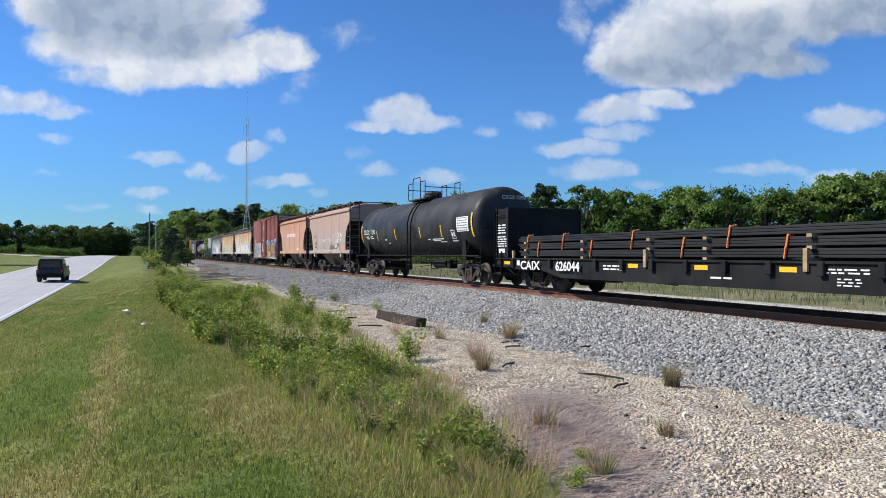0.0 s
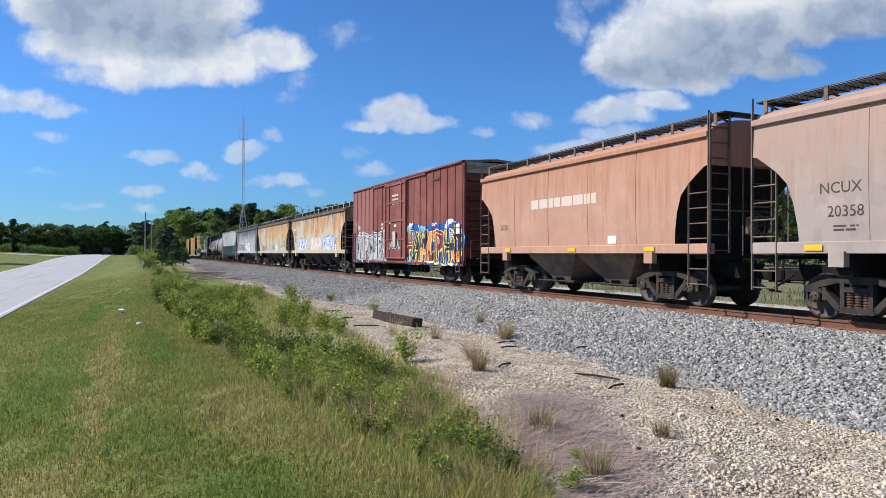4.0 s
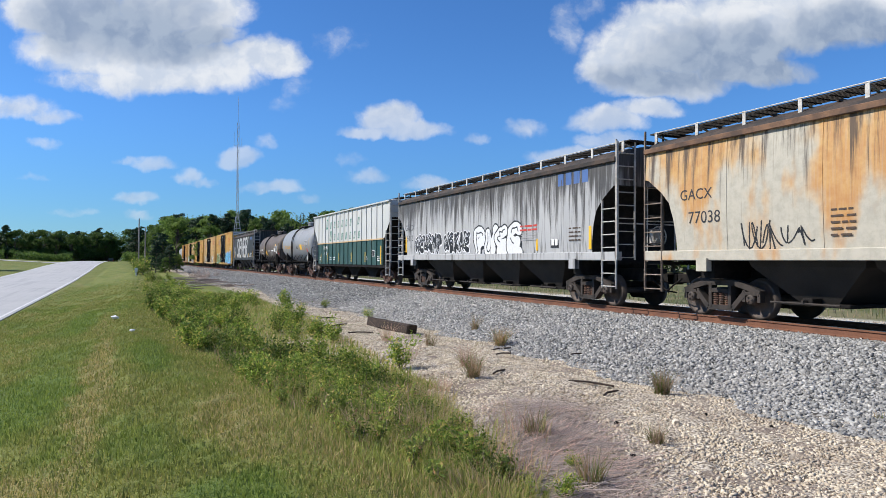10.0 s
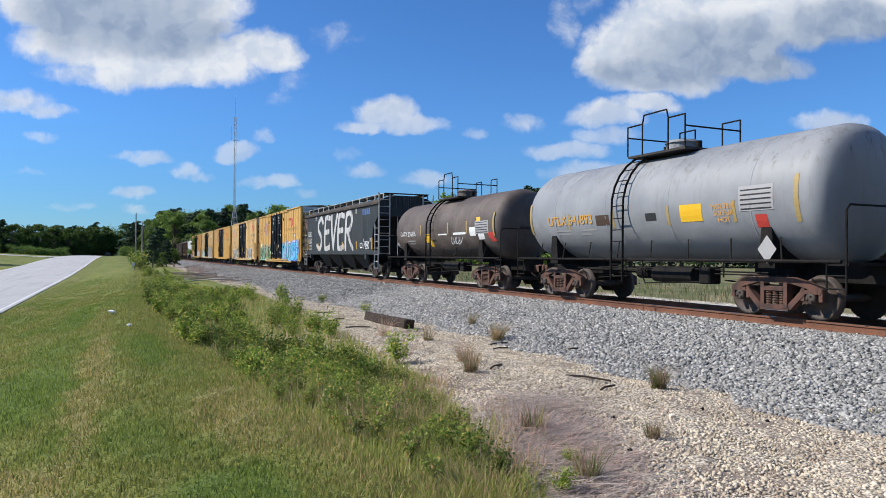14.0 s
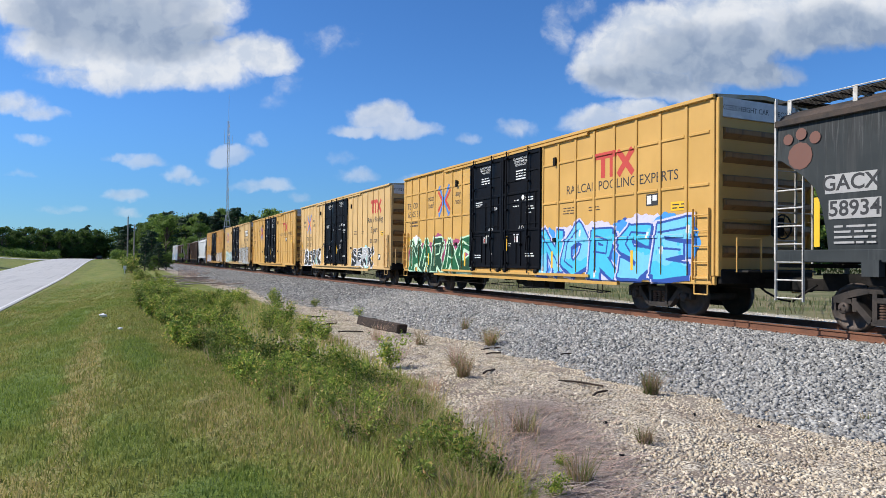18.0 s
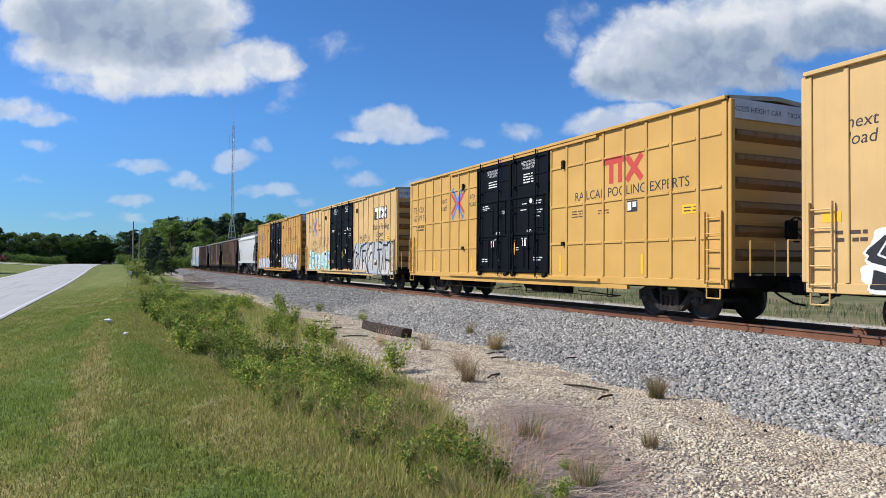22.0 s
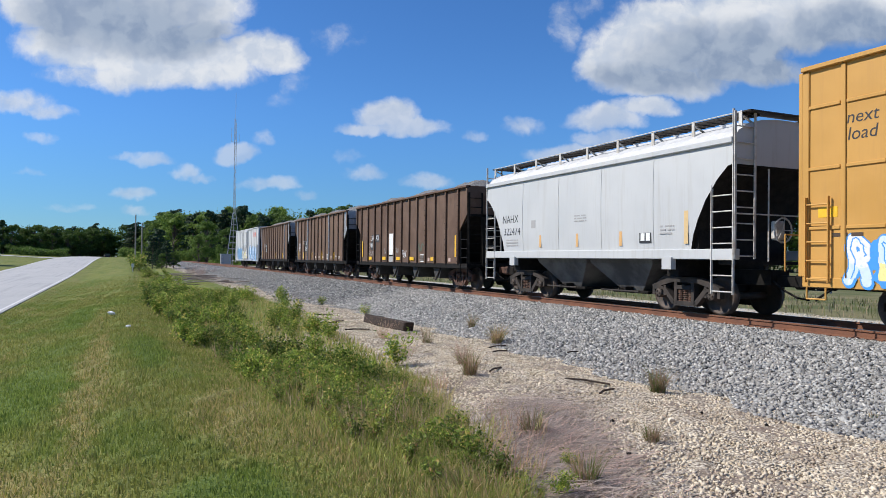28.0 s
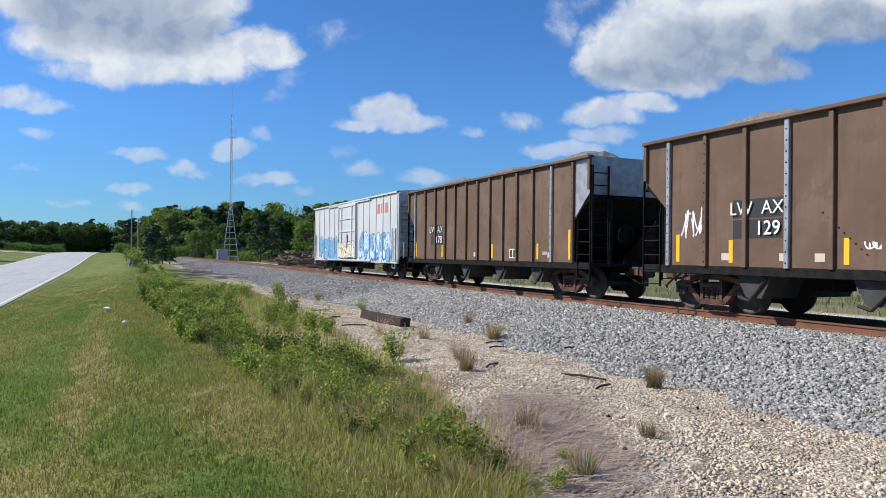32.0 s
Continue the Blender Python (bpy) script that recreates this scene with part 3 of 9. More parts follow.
def brake_gear(car, y, z=.78):
    """Air reservoir, brake cylinder, levers and pipes slung under the frame."""
    bm = bmesh.new()
    rod(bm, (-.95, y - .7, z), (-.95, y + .7, z), .21, 14)
    part("air_reservoir", bm, STEEL_DARK, car)
    bm = bmesh.new()
    rod(bm, (-.6, y + 1.3, z + .02), (-.6, y + 1.75, z + .02), .17, 12)
    rod(bm, (-.6, y + 1.75, z + .02), (-.6, y + 2.3, z + .02), .03, 6)
    part("brake_cylinder", bm, STEEL_DARK, car)
    part("control_valve", boxes((-1.2, -.8, y - 1.35, y - 1.0, z - .2, z + .2), bevel=.03), STEEL_DARK, car)
    for a, b in (((-.9, y + 2.3, z), (.4, y + 2.45, z)), ((-.5, y - 1.2, z - .12), (-.5, y - 3.2, z - .2)), ((-.5, y + 2.4, z - .1), (-.5, y + 4.0, z - .2))):
        part("brake_lever", beams([(a, b)], .03, .08, (0, 0, 1)), STEEL_DARK, car)
    part("air_pipe", path_rod([(-1.05, y - 3.4, z + .05), (-1.05, y - 1.3, z + .05), (-1.1, y - 1.2, z - .15), (-1.1, y + 1.0, z - .25), (-1.05, y + 1.2, z + .08), (-1.05, y + 3.6, z + .08)], .02), STEEL_DARK, car)


def brake_wheel(car, y, s, mat, x=0.55, z=2.2):
    bm = bmesh.new()
    n = 14
    for k in range(n):
        a, b = k * math.tau / n, (k + 1) * math.tau / n
        rod(bm, (x + .28 * math.cos(a), y + s * .22, z + .28 * math.sin(a)), (x + .28 * math.cos(b), y + s * .22, z + .28 * math.sin(b)), .02, 5)
        if k % 3 == 0:
            rod(bm, (x, y + s * .2, z), (x + .28 * math.cos(a), y + s * .22, z + .28 * math.sin(a)), .012, 4)
    part("brake_wheel", bm, mat, car)
    part("brake_housing", boxes((x - .16, x + .16, min(y, y + s * .16), max(y, y + s * .16), z - .22, z + .22), bevel=.04), mat, car)


SKIN = {}
RIBS = {}


def on(car, x, z):
    """Where paint lies on a car's near side: on its curved or ribbed sheet if that is known."""
    if car.name in SKIN and -1.62 <= x <= -1.6:
        return SKIN[car.name](z) - 0.002 - max(0.0, -x - 1.603) * 0.5
    return x


LETTERS = {}


def lettering(car, text, y, z, size, mat, x=-1.606, slant=0.0, name="lettering", label="", wide=1.0, turn=None, bold=0.0):
    """Painted writing on the near side of a car; it reads towards -y."""
    key = (text, slant, mat.name, bold)
    if key not in LETTERS:
        cu = bpy.data.curves.new("text", "FONT")
        cu.body, cu.size, cu.align_x, cu.align_y, cu.shear, cu.offset, cu.space_line = text, 1.0, "CENTER", "CENTER", slant, bold, 0.92
        cu.resolution_u = 3
        ob = new("text", cu)
        me = bpy.data.meshes.new_from_object(ob.evaluated_get(bpy.context.evaluated_depsgraph_get()))
        bpy.data.objects.remove(ob)
        bpy.data.curves.remove(cu)
        me.materials.clear()
        me.materials.append(mat)
        LETTERS[key] = me
    o = tagged(part(name, LETTERS[key], mat, car, label), label, kind="stuff")
    m = Matrix(((0, 0, -1, on(car, x, z)), (-1, 0, 0, y), (0, 1, 0, z), (0, 0, 0, 1)))
    if turn is not None:
        m = turn
    o.matrix_basis = m @ Matrix.Diagonal((size * wide, size, 1, 1))
    return o


def end_lettering(car, text, x, y, z, size, mat):
    """Writing on the leading end; it reads towards +x."""
    m = Matrix(((1, 0, 0, x), (0, 0, -1, y), (0, 1, 0, z), (0, 0, 0, 1)))
    return lettering(car, text, 0, 0, size, mat, turn=m)


def plate(car, y, z, w, h, mat, x=-1.606, name="marking", label=""):
    """A flat painted plate or mark on the near side."""
    x = on(car, x, z)
    bm = boxes((x - .002, x + .002, y - w / 2, y + w / 2, z - h / 2, z + h / 2))
    return part(name, bm, mat, car, label)


def bars(car, y, z, w, rows, mat, x=-1.606, h=0.045, gap=0.045, seed=1, broken=3):
    """Writing too small to read: rows of plain bars."""
    rng = random.Random(seed)
    x = on(car, x, z)
    bm = bmesh.new()
    for k in range(rows):
        zz = z - k * (h + gap)
        a = y + w / 2
        while a > y - w / 2 + .03:
            b = max(a - rng.uniform(.5, 1.6) * w / broken, y - w / 2)
            box(bm, x - .002, x + .002, b, a, zz - h / 2, zz + h / 2)
            a = b - rng.uniform(.03, .08)
    return tagged(part("marking", bm, mat, car), kind="stuff")


def conspicuity(car, ys, z, mat=None, w=0.10, h=0.5, x=-1.606):
    for y in ys:
        plate(car, y, z, w, h, mat or YELLOW_MARK, x, "reflector")


GLYPHS = (
    ((.8, .9, .3, 1, .1, .7, .4, .5, .85, .35, .6, 0, .1, .1),),
    ((.1, 0, .15, 1, .7, .9, .6, .55, .2, .5, .85, 0),),
    ((.85, .9, .3, .95, .08, .5, .35, .05, .9, .15),),
    ((.05, 0, .45, 1, .9, 0), (.25, .4, .7, .4)),
    ((.1, .95, .2, .1, .8, .05, .9, .95),),
    ((.1, 0, .12, 1, .85, .1, .9, 1),),
    ((.9, .95, .15, .95, .12, .05, .9, .05), (.15, .5, .75, .5)),
    ((.12, 1, .15, 0), (.9, 1, .2, .5, .9, 0)),
    ((.5, 1, .1, .7, .12, .25, .5, 0, .88, .3, .85, .75, .5, 1),),
    ((.05, 1, .95, .92), (.5, .95, .45, 0)),
    ((.02, 0, .12, 1, .5, .35, .86, 1, .98, 0),),
    ((.1, 0, .12, 1), (.1, .5, .88, .5), (.88, 1, .9, 0)),
    ((.1, 0, .12, 1, .85, .85, .8, .5, .15, .42),))
GLYPH_OF = dict(zip("SRCAUNEKOTMHP", range(13)))


class Wall:
    """A spray-painter's grid on the near side of a car: each cell keeps the last colour sprayed on it."""

    def __init__(self, y0, y1, z0, z1, cell):
        self.y, self.z, self.cell = min(y0, y1), z0, cell
        self.ny, self.nz = int(abs(y0 - y1) / cell) + 1, int((z1 - z0) / cell) + 1
        self.cells = np.zeros((self.nz, self.ny), int)
        self.Y, self.Z = np.meshgrid(self.y + (np.arange(self.ny) + .5) * cell, z0 + (np.arange(self.nz) + .5) * cell)
        self.tones = []

    def tone(self, mat):
        if mat not in self.tones:
            self.tones.append(mat)
        return self.tones.index(mat) + 1

    def line(self, pts, radius, mat, clip=None):
        hit = np.zeros_like(self.cells, bool)
        for a, b in zip(pts, pts[1:]):
            d = (b[0] - a[0], b[1] - a[1])
            n = d[0] ** 2 + d[1] ** 2 or 1e-9
            k = np.clip(((self.Y - a[0]) * d[0] + (self.Z - a[1]) * d[1]) / n, 0, 1)
            hit |= np.hypot(self.Y - a[0] - k * d[0], self.Z - a[1] - k * d[1]) < radius
        self.cells[hit if clip is None else hit & clip] = self.tone(mat)
        return hit

    def slab(self, pts, r0, r1, mat, more=0.0):
        """A chain of straight tapering strokes with square ends."""
        hit = np.zeros_like(self.cells, bool)
        for i, (a, b) in enumerate(zip(pts, pts[1:])):
            d = (b[0] - a[0], b[1] - a[1])
            n = math.hypot(*d) or 1e-9
            along = ((self.Y - a[0]) * d[0] + (self.Z - a[1]) * d[1]) / n
            off = np.abs((self.Y - a[0]) * d[1] - (self.Z - a[1]) * d[0]) / n
            q0, q1 = (r0, r1) if i % 2 == 0 else (r1, r0)
            hit |= (along > -q0 * .6 - more) & (along < n + q1 * .6 + more) & (off < q0 + (q1 - q0) * np.clip(along / n, 0, 1) + more)
        self.cells[hit] = self.tone(mat)
        return hit

    def blob(self, y, z, ry, rz, mat):
        wob = 1 + .12 * np.sin(9 * np.arctan2(self.Z - z, self.Y - y) + y * 7)
        self.cells[((self.Y - y) / ry) ** 2 + ((self.Z - z) / rz) ** 2 < wob] = self.tone(mat)

    def spray(self, car, x, name="graffiti"):
        """Turn the grid into flat paint, one mesh a colour; paint on posts lies on the posts."""
        ribs = RIBS.get(car.name, [])
        raised = np.zeros_like(self.cells, bool)
        for a, b, lo, hi in ribs:
            raised |= (self.Y > a) & (self.Y < b) & (self.Z > lo) & (self.Z < hi)
        c = self.cell
        for t, mat in enumerate(self.tones, 1):
            verts, faces = [], []
            for up in (False, True):
                mask = (self.cells == t) & (raised == up)
                for j in range(self.nz):
                    row = np.flatnonzero(np.diff(np.concatenate(([0], mask[j].astype(int), [0]))))
                    z = self.z + j * c
                    xa, xb = (-1.6055, -1.6055) if up else (on(car, x, z), on(car, x, z + c))
                    for s, e in zip(row[::2], row[1::2]):
                        i = len(verts)
                        ya, yb = self.y + s * c, self.y + e * c
                        verts += [(xa, yb, z), (xa, ya, z), (xb, ya, z + c), (xb, yb, z + c)]
                        faces.append((i, i + 1, i + 2, i + 3))
            if faces:
                tagged(part(name, mesh_from(name, verts, faces, mat), mat, car), kind="stuff")


def sway(pts, rng, w, hgt):
    """Bend a stroke so that it swells and curls like a sprayed one."""
    ph, am = rng.uniform(0, 6.3), rng.uniform(.07, .15)
    out = []
    for a, b in zip(pts, pts[1:]):
        for i in range(4):
            k = i / 4
            out.append((a[0] + (b[0] - a[0]) * k, a[1] + (b[1] - a[1]) * k))
    out.append(pts[-1])
    return [(y + am * w * math.sin(ph + 7 * z / hgt), z + am * hgt * .7 * math.sin(ph * 2 + 6 * y / w)) for y, z in out]


def graffiti(car, y0, y1, z0, z1, count, seed, outline, fills, cloud=None, x=-1.606, fat=0.17, shine=None, blobs=14, cell=0.011, halo=None, aspect=.62, word="", sharp=False):
    """Sprayed lettering too wild to read: a cloud, fat outlined strokes, fill and highlights. y0 is the end that reads first."""
    rng = random.Random(seed)
    pad = (z1 - z0) * .22
    wall = Wall(y0 + pad, y1 - pad, z0 - .08, z1 + pad, cell)
    hgt = z1 - z0
    count = len(word) or max(count, round((y0 - y1) / (aspect * hgt)))
    w = (y0 - y1) / count
    shapes = []
    last = -1
    for k in range(count):
        g = rng.randrange(len(GLYPHS))
        while g == last:
            g = rng.randrange(len(GLYPHS))
        if word:
            g = GLYPH_OF[word[k]]
        last = g
        lean, lift = rng.uniform(-.12, .2), rng.uniform(-.05, .05)
        for s in GLYPHS[g]:
            pts = [(y0 - (k + .06 + .88 * s[i] + lean * (s[i + 1] - .5)) * w, z0 + hgt * (.12 + lift + .78 * s[i + 1])) for i in range(0, len(s), 2)]
            shapes.append((k, pts if sharp else sway(pts, rng, w, hgt)))
    r = fat * min(w * 1.1, hgt) * 1.05
    edge = max(.025, r * .28)
    if cloud:
        for tone in cloud if isinstance(cloud, (list, tuple)) else (cloud,):
            for _ in range(blobs):
                q = rng.uniform(.18, .36) * hgt
                wall.blob(rng.uniform(y1 + .2, y0 - .2), rng.uniform(z0 + hgt * .2, z1 - hgt * .1), q * rng.uniform(1, 1.6), q, tone)
    draw = (lambda p, q, mat: wall.slab(p, r * 1.25, r * .7, mat, q - r)) if sharp else wall.line
    for k in range(count):
        # each letter overlaps the one before it
        mine = [p for j, p in shapes if j == k]
        if halo:
            for p in mine:
                draw(p, r + edge * 1.9, halo)
        for p in mine:
            draw([(a - edge * .8, b - edge * 1.1) for a, b in p], r + edge, outline)
        for p in mine:
            draw(p, r + edge, outline)
        inner = fills[k % len(fills)]
        hits = [draw(p, r, inner) for p in mine]
        other = fills[(k + 1) % len(fills)]
        if other is not inner:
            low = wall.Z < z0 + hgt * rng.uniform(.3, .5) + .06 * np.sin(wall.Y * 9)
            for hit in hits:
                wall.cells[hit & low] = wall.tone(other)
        # bubbles of the second tone low in the fill
            for p, hit in zip(mine, hits):
                for _ in range(5):
                    c = rng.choice(p)
                    q = r * rng.uniform(.12, .3)
                    spot = np.hypot(wall.Y - c[0] - r * rng.uniform(-.7, .7), wall.Z - c[1] - r * rng.uniform(-.7, .7)) < q
                    wall.cells[spot & hit] = wall.tone(other)
        # thin inner strokes
        for p in mine:
            cut = rng.uniform(.25, .75)
            q = [(a + r * rng.uniform(-.35, .35), b + r * rng.uniform(-.35, .35)) for a, b in p[:max(2, int(len(p) * cut + 1))]]
            wall.line(q, r * .13, outline)
        if shine:
            for p in mine:
                a = p[0]
                wall.line([(a[0] - r * .3, a[1] + r * .2), (a[0] - r * .2, a[1] - r * .4)], r * .2, shine)
    wall.spray(car, x)


def scrawl(car, y0, y1, z0, z1, count, seed, mat, x=-1.606, r=0.022):
    """A thin one-line tag."""
    rng = random.Random(seed)
    wall = Wall(y0 + .1, y1 - .1, z0 - .1, z1 + .1, .012)
    w, hgt = (y0 - y1) / count, z1 - z0
    for k in range(count):
        # loops and hooks run into one another
        ph, turns, squash = rng.uniform(0, 6.3), rng.uniform(5, 9), rng.uniform(.28, .5)
        loop = []
        for i in range(22):
            t = i / 21
            loop.append((y0 - (k + .05 + t + squash * math.sin(ph + turns * t)) * w, z0 + hgt * (.5 + .45 * math.cos(ph * 1.7 + turns * 1.35 * t) * (1 - .3 * t))))
        wall.line(loop, r, mat)
        y = y0 - (k + rng.uniform(.2, .8)) * w
        wall.line([(y, z0 + hgt * rng.uniform(.75, 1.05)), (y + w * rng.uniform(-.25, .25), z0 + hgt * rng.uniform(-.05, .2))], r, mat)
    wall.spray(car, x)


def start_car(name, label, category, front, rear):
    car = thing(name, label, category, "cars of the freight train")
    mid, hl = (front + rear) / 2, (rear - front) / 2
    MOVES.append(("car", car, mid))
    return car, mid, hl


# ---- covered hoppers ----
def hopper_ring(y, low, edge, peak, bulge=0.05, half=1.6):
    pts = []
    for k in range(7):
        z = low + (edge - low) * k / 6
        pts.append((half - bulge * ((z - 2.9) / 1.4) ** 2, z))
    pts += [(half * .90, edge + (peak - edge) * .36), (half * .72, edge + (peak - edge) * .68), (half * .45, edge + (peak - edge) * .91), (half * .15, peak)]
    return [(-x, y, z) for x, z in pts] + [(x, y, z) for x, z in pts[::-1]]


def covered_hopper(label, front, rear, mats, edge=4.16, peak=4.54, sill_z=(1.33, 1.57), bays=3, notch=((0, 3.40), (.12, 3.38), (.35, 3.22), (.62, 3.02), (.88, 2.75), (1.02, 2.35), (1.10, 1.9), (1.13, 1.5)),
                   walk_z=4.62, posts=9, seams=6, truck_mat=None, gate_dark=True, rail_mat=None, climb_mat=None):
    """mats: body, roof, sill, ladder, bay."""
    body_m, roof_m, sill_m, ladder_m, bay_m = mats
    car, mid, hl = start_car("covered_hopper_car", label, "hopper car", front, rear)
    SKIN[car.name] = lambda z: -(1.6 - .05 * ((z - 2.9) / 1.4) ** 2)
    rings = []
    for d, z in notch:
        rings.append(hopper_ring(-hl + d, z, edge, peak))
    for k in range(1, 8):
        rings.append(hopper_ring(-hl + 1.13 + (2 * hl - 2.26) * k / 8, sill_z[1] - .05, edge, peak))
    for d, z in notch[::-1]:
        rings.append(hopper_ring(hl - d, z, edge, peak))
    bm = loft(rings)
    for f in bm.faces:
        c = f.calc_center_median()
        # slope sheets in the end openings are coloured black to stand for shade
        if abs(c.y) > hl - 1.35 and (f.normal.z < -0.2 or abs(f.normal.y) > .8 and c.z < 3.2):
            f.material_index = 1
        elif c.z > edge + .02 and f.normal.z > .2:
            f.material_index = 2
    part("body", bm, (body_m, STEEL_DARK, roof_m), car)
    for k in range(seams):
        y = -hl + 1.5 + (2 * hl - 3.0) * (k + .5) / seams
        ring = [(-(1.603 - .05 * ((z - 2.9) / 1.4) ** 2), z) for z in np.linspace(sill_z[1], edge - .05, 6)]
        bm = bmesh.new()
        for a, b in zip(ring, ring[1:]):
            beam(bm, (a[0], y, a[1]), (b[0], y, b[1]), .012, .035, (1, 0, 0))
        part("weld_seam", bm, body_m, car)
    for s in (-1, 1):
        part("top_rail", boxes((s * 1.6 - .05, s * 1.6 + .03, -hl, hl, edge - .10, edge + .03), bevel=.012), rail_mat or body_m, car)
        part("side_sill", boxes((s * 1.5 - .1, s * 1.5 + .12, -hl, hl, sill_z[0], sill_z[1]), bevel=.015), sill_m, car)
    part("roof_hatch", boxes((-.42, .42, -hl + .9, hl - .9, peak, peak + .09), bevel=.02), roof_m, car)
    for k in range(int(2 * hl // 1.6)):
        y = -hl + 1.4 + k * 1.6
        if y < hl - 1:
            part("hatch_clamp", boxes((-.52, .52, y - .04, y + .04, peak + .08, peak + .13)), roof_m, car)
    # running boards on brackets along both roof edges and across the ends
    for s in (-1, 1):
        strips = [(s * 1.0 + q - .022, s * 1.0 + q + .022, -hl + .05, hl - .05, walk_z - .035, walk_z) for q in (-.26, -.17, -.085, 0, .085, .17, .26)]
        strips += [(s * 1.0 - .28, s * 1.0 + .28, y - .02, y + .02, walk_z - .05, walk_z - .037) for y in np.arange(-hl + .2, hl - .1, .3)]
        part("running_board", boxes(*strips), GRATING, car)
        for k in range(posts):
            y = -hl + .08 + (2 * hl - .16) * k / (posts - 1)
            part("walk_bracket", beams([((s * 1.29, y, edge + .02), (s * 1.29, y, walk_z + .04))], .03, .09), ladder_m, car)
            part("walk_brace", beams([((s * 1.27, y, walk_z - .05), (s * .55, y, edge + .22))], .03, .05), ladder_m, car)
        part("handrail", rods([((s * 1.3, -hl + .05, walk_z + .02), (s * 1.3, hl - .05, walk_z + .02))], .014), ladder_m, car)
        part("end_walkway", boxes((-1.28, 1.28, s * (hl - .02) - .2, s * (hl - .02) + .2, walk_z + .005, walk_z + .035)), GRATING, car)
    for s in (-1, 1):
        e = s * hl
        for q in (-1, 1):
            xx = q * 1.585
            ladder(car, (((xx, e, .55), (xx, e, walk_z + .05)), ((xx, e - s * .62, .55), (xx, e - s * .62, walk_z - 1.6))), climb_mat or ladder_m)
            ladder(car, (((xx - q * .02, e + s * .03, 1.35), (xx - q * .02, e + s * .03, walk_z)), ((xx - q * .62, e + s * .03, 1.35), (xx - q * .62, e + s * .03, walk_z))), climb_mat or ladder_m)
        part("end_platform", boxes((-1.5, 1.5, min(e, e - s * .5), max(e, e - s * .5), 1.22, 1.30)), STEEL_DARK, car)
        part("slope_plate", boxes((-1.45, 1.45, min(e - s * 1.25, e - s * 1.15), max(e - s * 1.25, e - s * 1.15), 1.3, 2.6)), STEEL_DARK, car)
        part("bolster", boxes((-1.45, 1.45, e - s * 2.0 - .2, e - s * 2.0 + .2, .92, 1.35)), STEEL_DARK, car)
        part("end_rail", rods([((-1.5, e + s * .02, 2.35), (1.5, e + s * .02, 2.35)), ((-.5, e, 1.3), (-.5, e, 3.4)), ((.5, e, 1.3), (.5, e, 3.4))], .018), ladder_m, car)
        part("jacking_pad", boxes((-1.66, -1.5, e - s * 2.0 - .16, e - s * 2.0 + .16, sill_z[0] - .25, sill_z[0] + .05)), sill_m, car)
        coupler(car, e - s * .1, s, STEEL_DARK)
        truck_under(car, e - s * 2.0, truck_mat)
    brake_wheel(car, -hl, -1, ladder_m, x=-.3, z=2.0)
    for s in (-1, 1):
        part("stub_sill", boxes((-.3, .3, min(s * (hl - .1), s * (hl - 2.9)), max(s * (hl - .1), s * (hl - 2.9)), .75, 1.1)), STEEL_DARK, car)
    # discharge bays and their gates
    a, b = -hl + 2.9, hl - 2.9
    w = (b - a) / bays
    for k in range(bays):
        c = a + w * (k + .5)
        top_w, low_w = w / 2 - .03, min(w * .16, .45)
        bm = bmesh.new()
        up = [bm.verts.new(p) for p in ((-1.3, c - top_w, 1.5), (1.3, c - top_w, 1.5), (1.3, c + top_w, 1.5), (-1.3, c + top_w, 1.5))]
        md = [bm.verts.new(p) for p in ((-1.2, c - top_w * .94, 1.2), (1.2, c - top_w * .94, 1.2), (1.2, c + top_w * .94, 1.2), (-1.2, c + top_w * .94, 1.2))]
        lo = [bm.verts.new(p) for p in ((-.75, c - low_w, .46), (.75, c - low_w, .46), (.75, c + low_w, .46), (-.75, c + low_w, .46))]
        for p, q in ((up, md), (md, lo)):
            for i in range(4):
                bm.faces.new((p[i], p[(i + 1) % 4], q[(i + 1) % 4], q[i]))
        bm.faces.new(lo)
        bm.faces.new(up[::-1])
        bmesh.ops.recalc_face_normals(bm, faces=bm.faces[:])
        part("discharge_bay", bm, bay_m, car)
        part("outlet_gate", boxes((-.85, .85, c - low_w - .3, c + low_w + .3, .38, .46), (-1.1, -.8, c - .12, c + .12, .40, .56), bevel=.015), STEEL_DARK if gate_dark else TRUCK_STEEL, car)
        part("gate_shaft", rods([((-1.2, c - low_w - .35, .45), (-1.2, c + low_w + .35, .45)), ((-1.25, c, .5), (-.8, c, .5))], .025), TRUCK_STEEL, car)
    return car, mid, hl


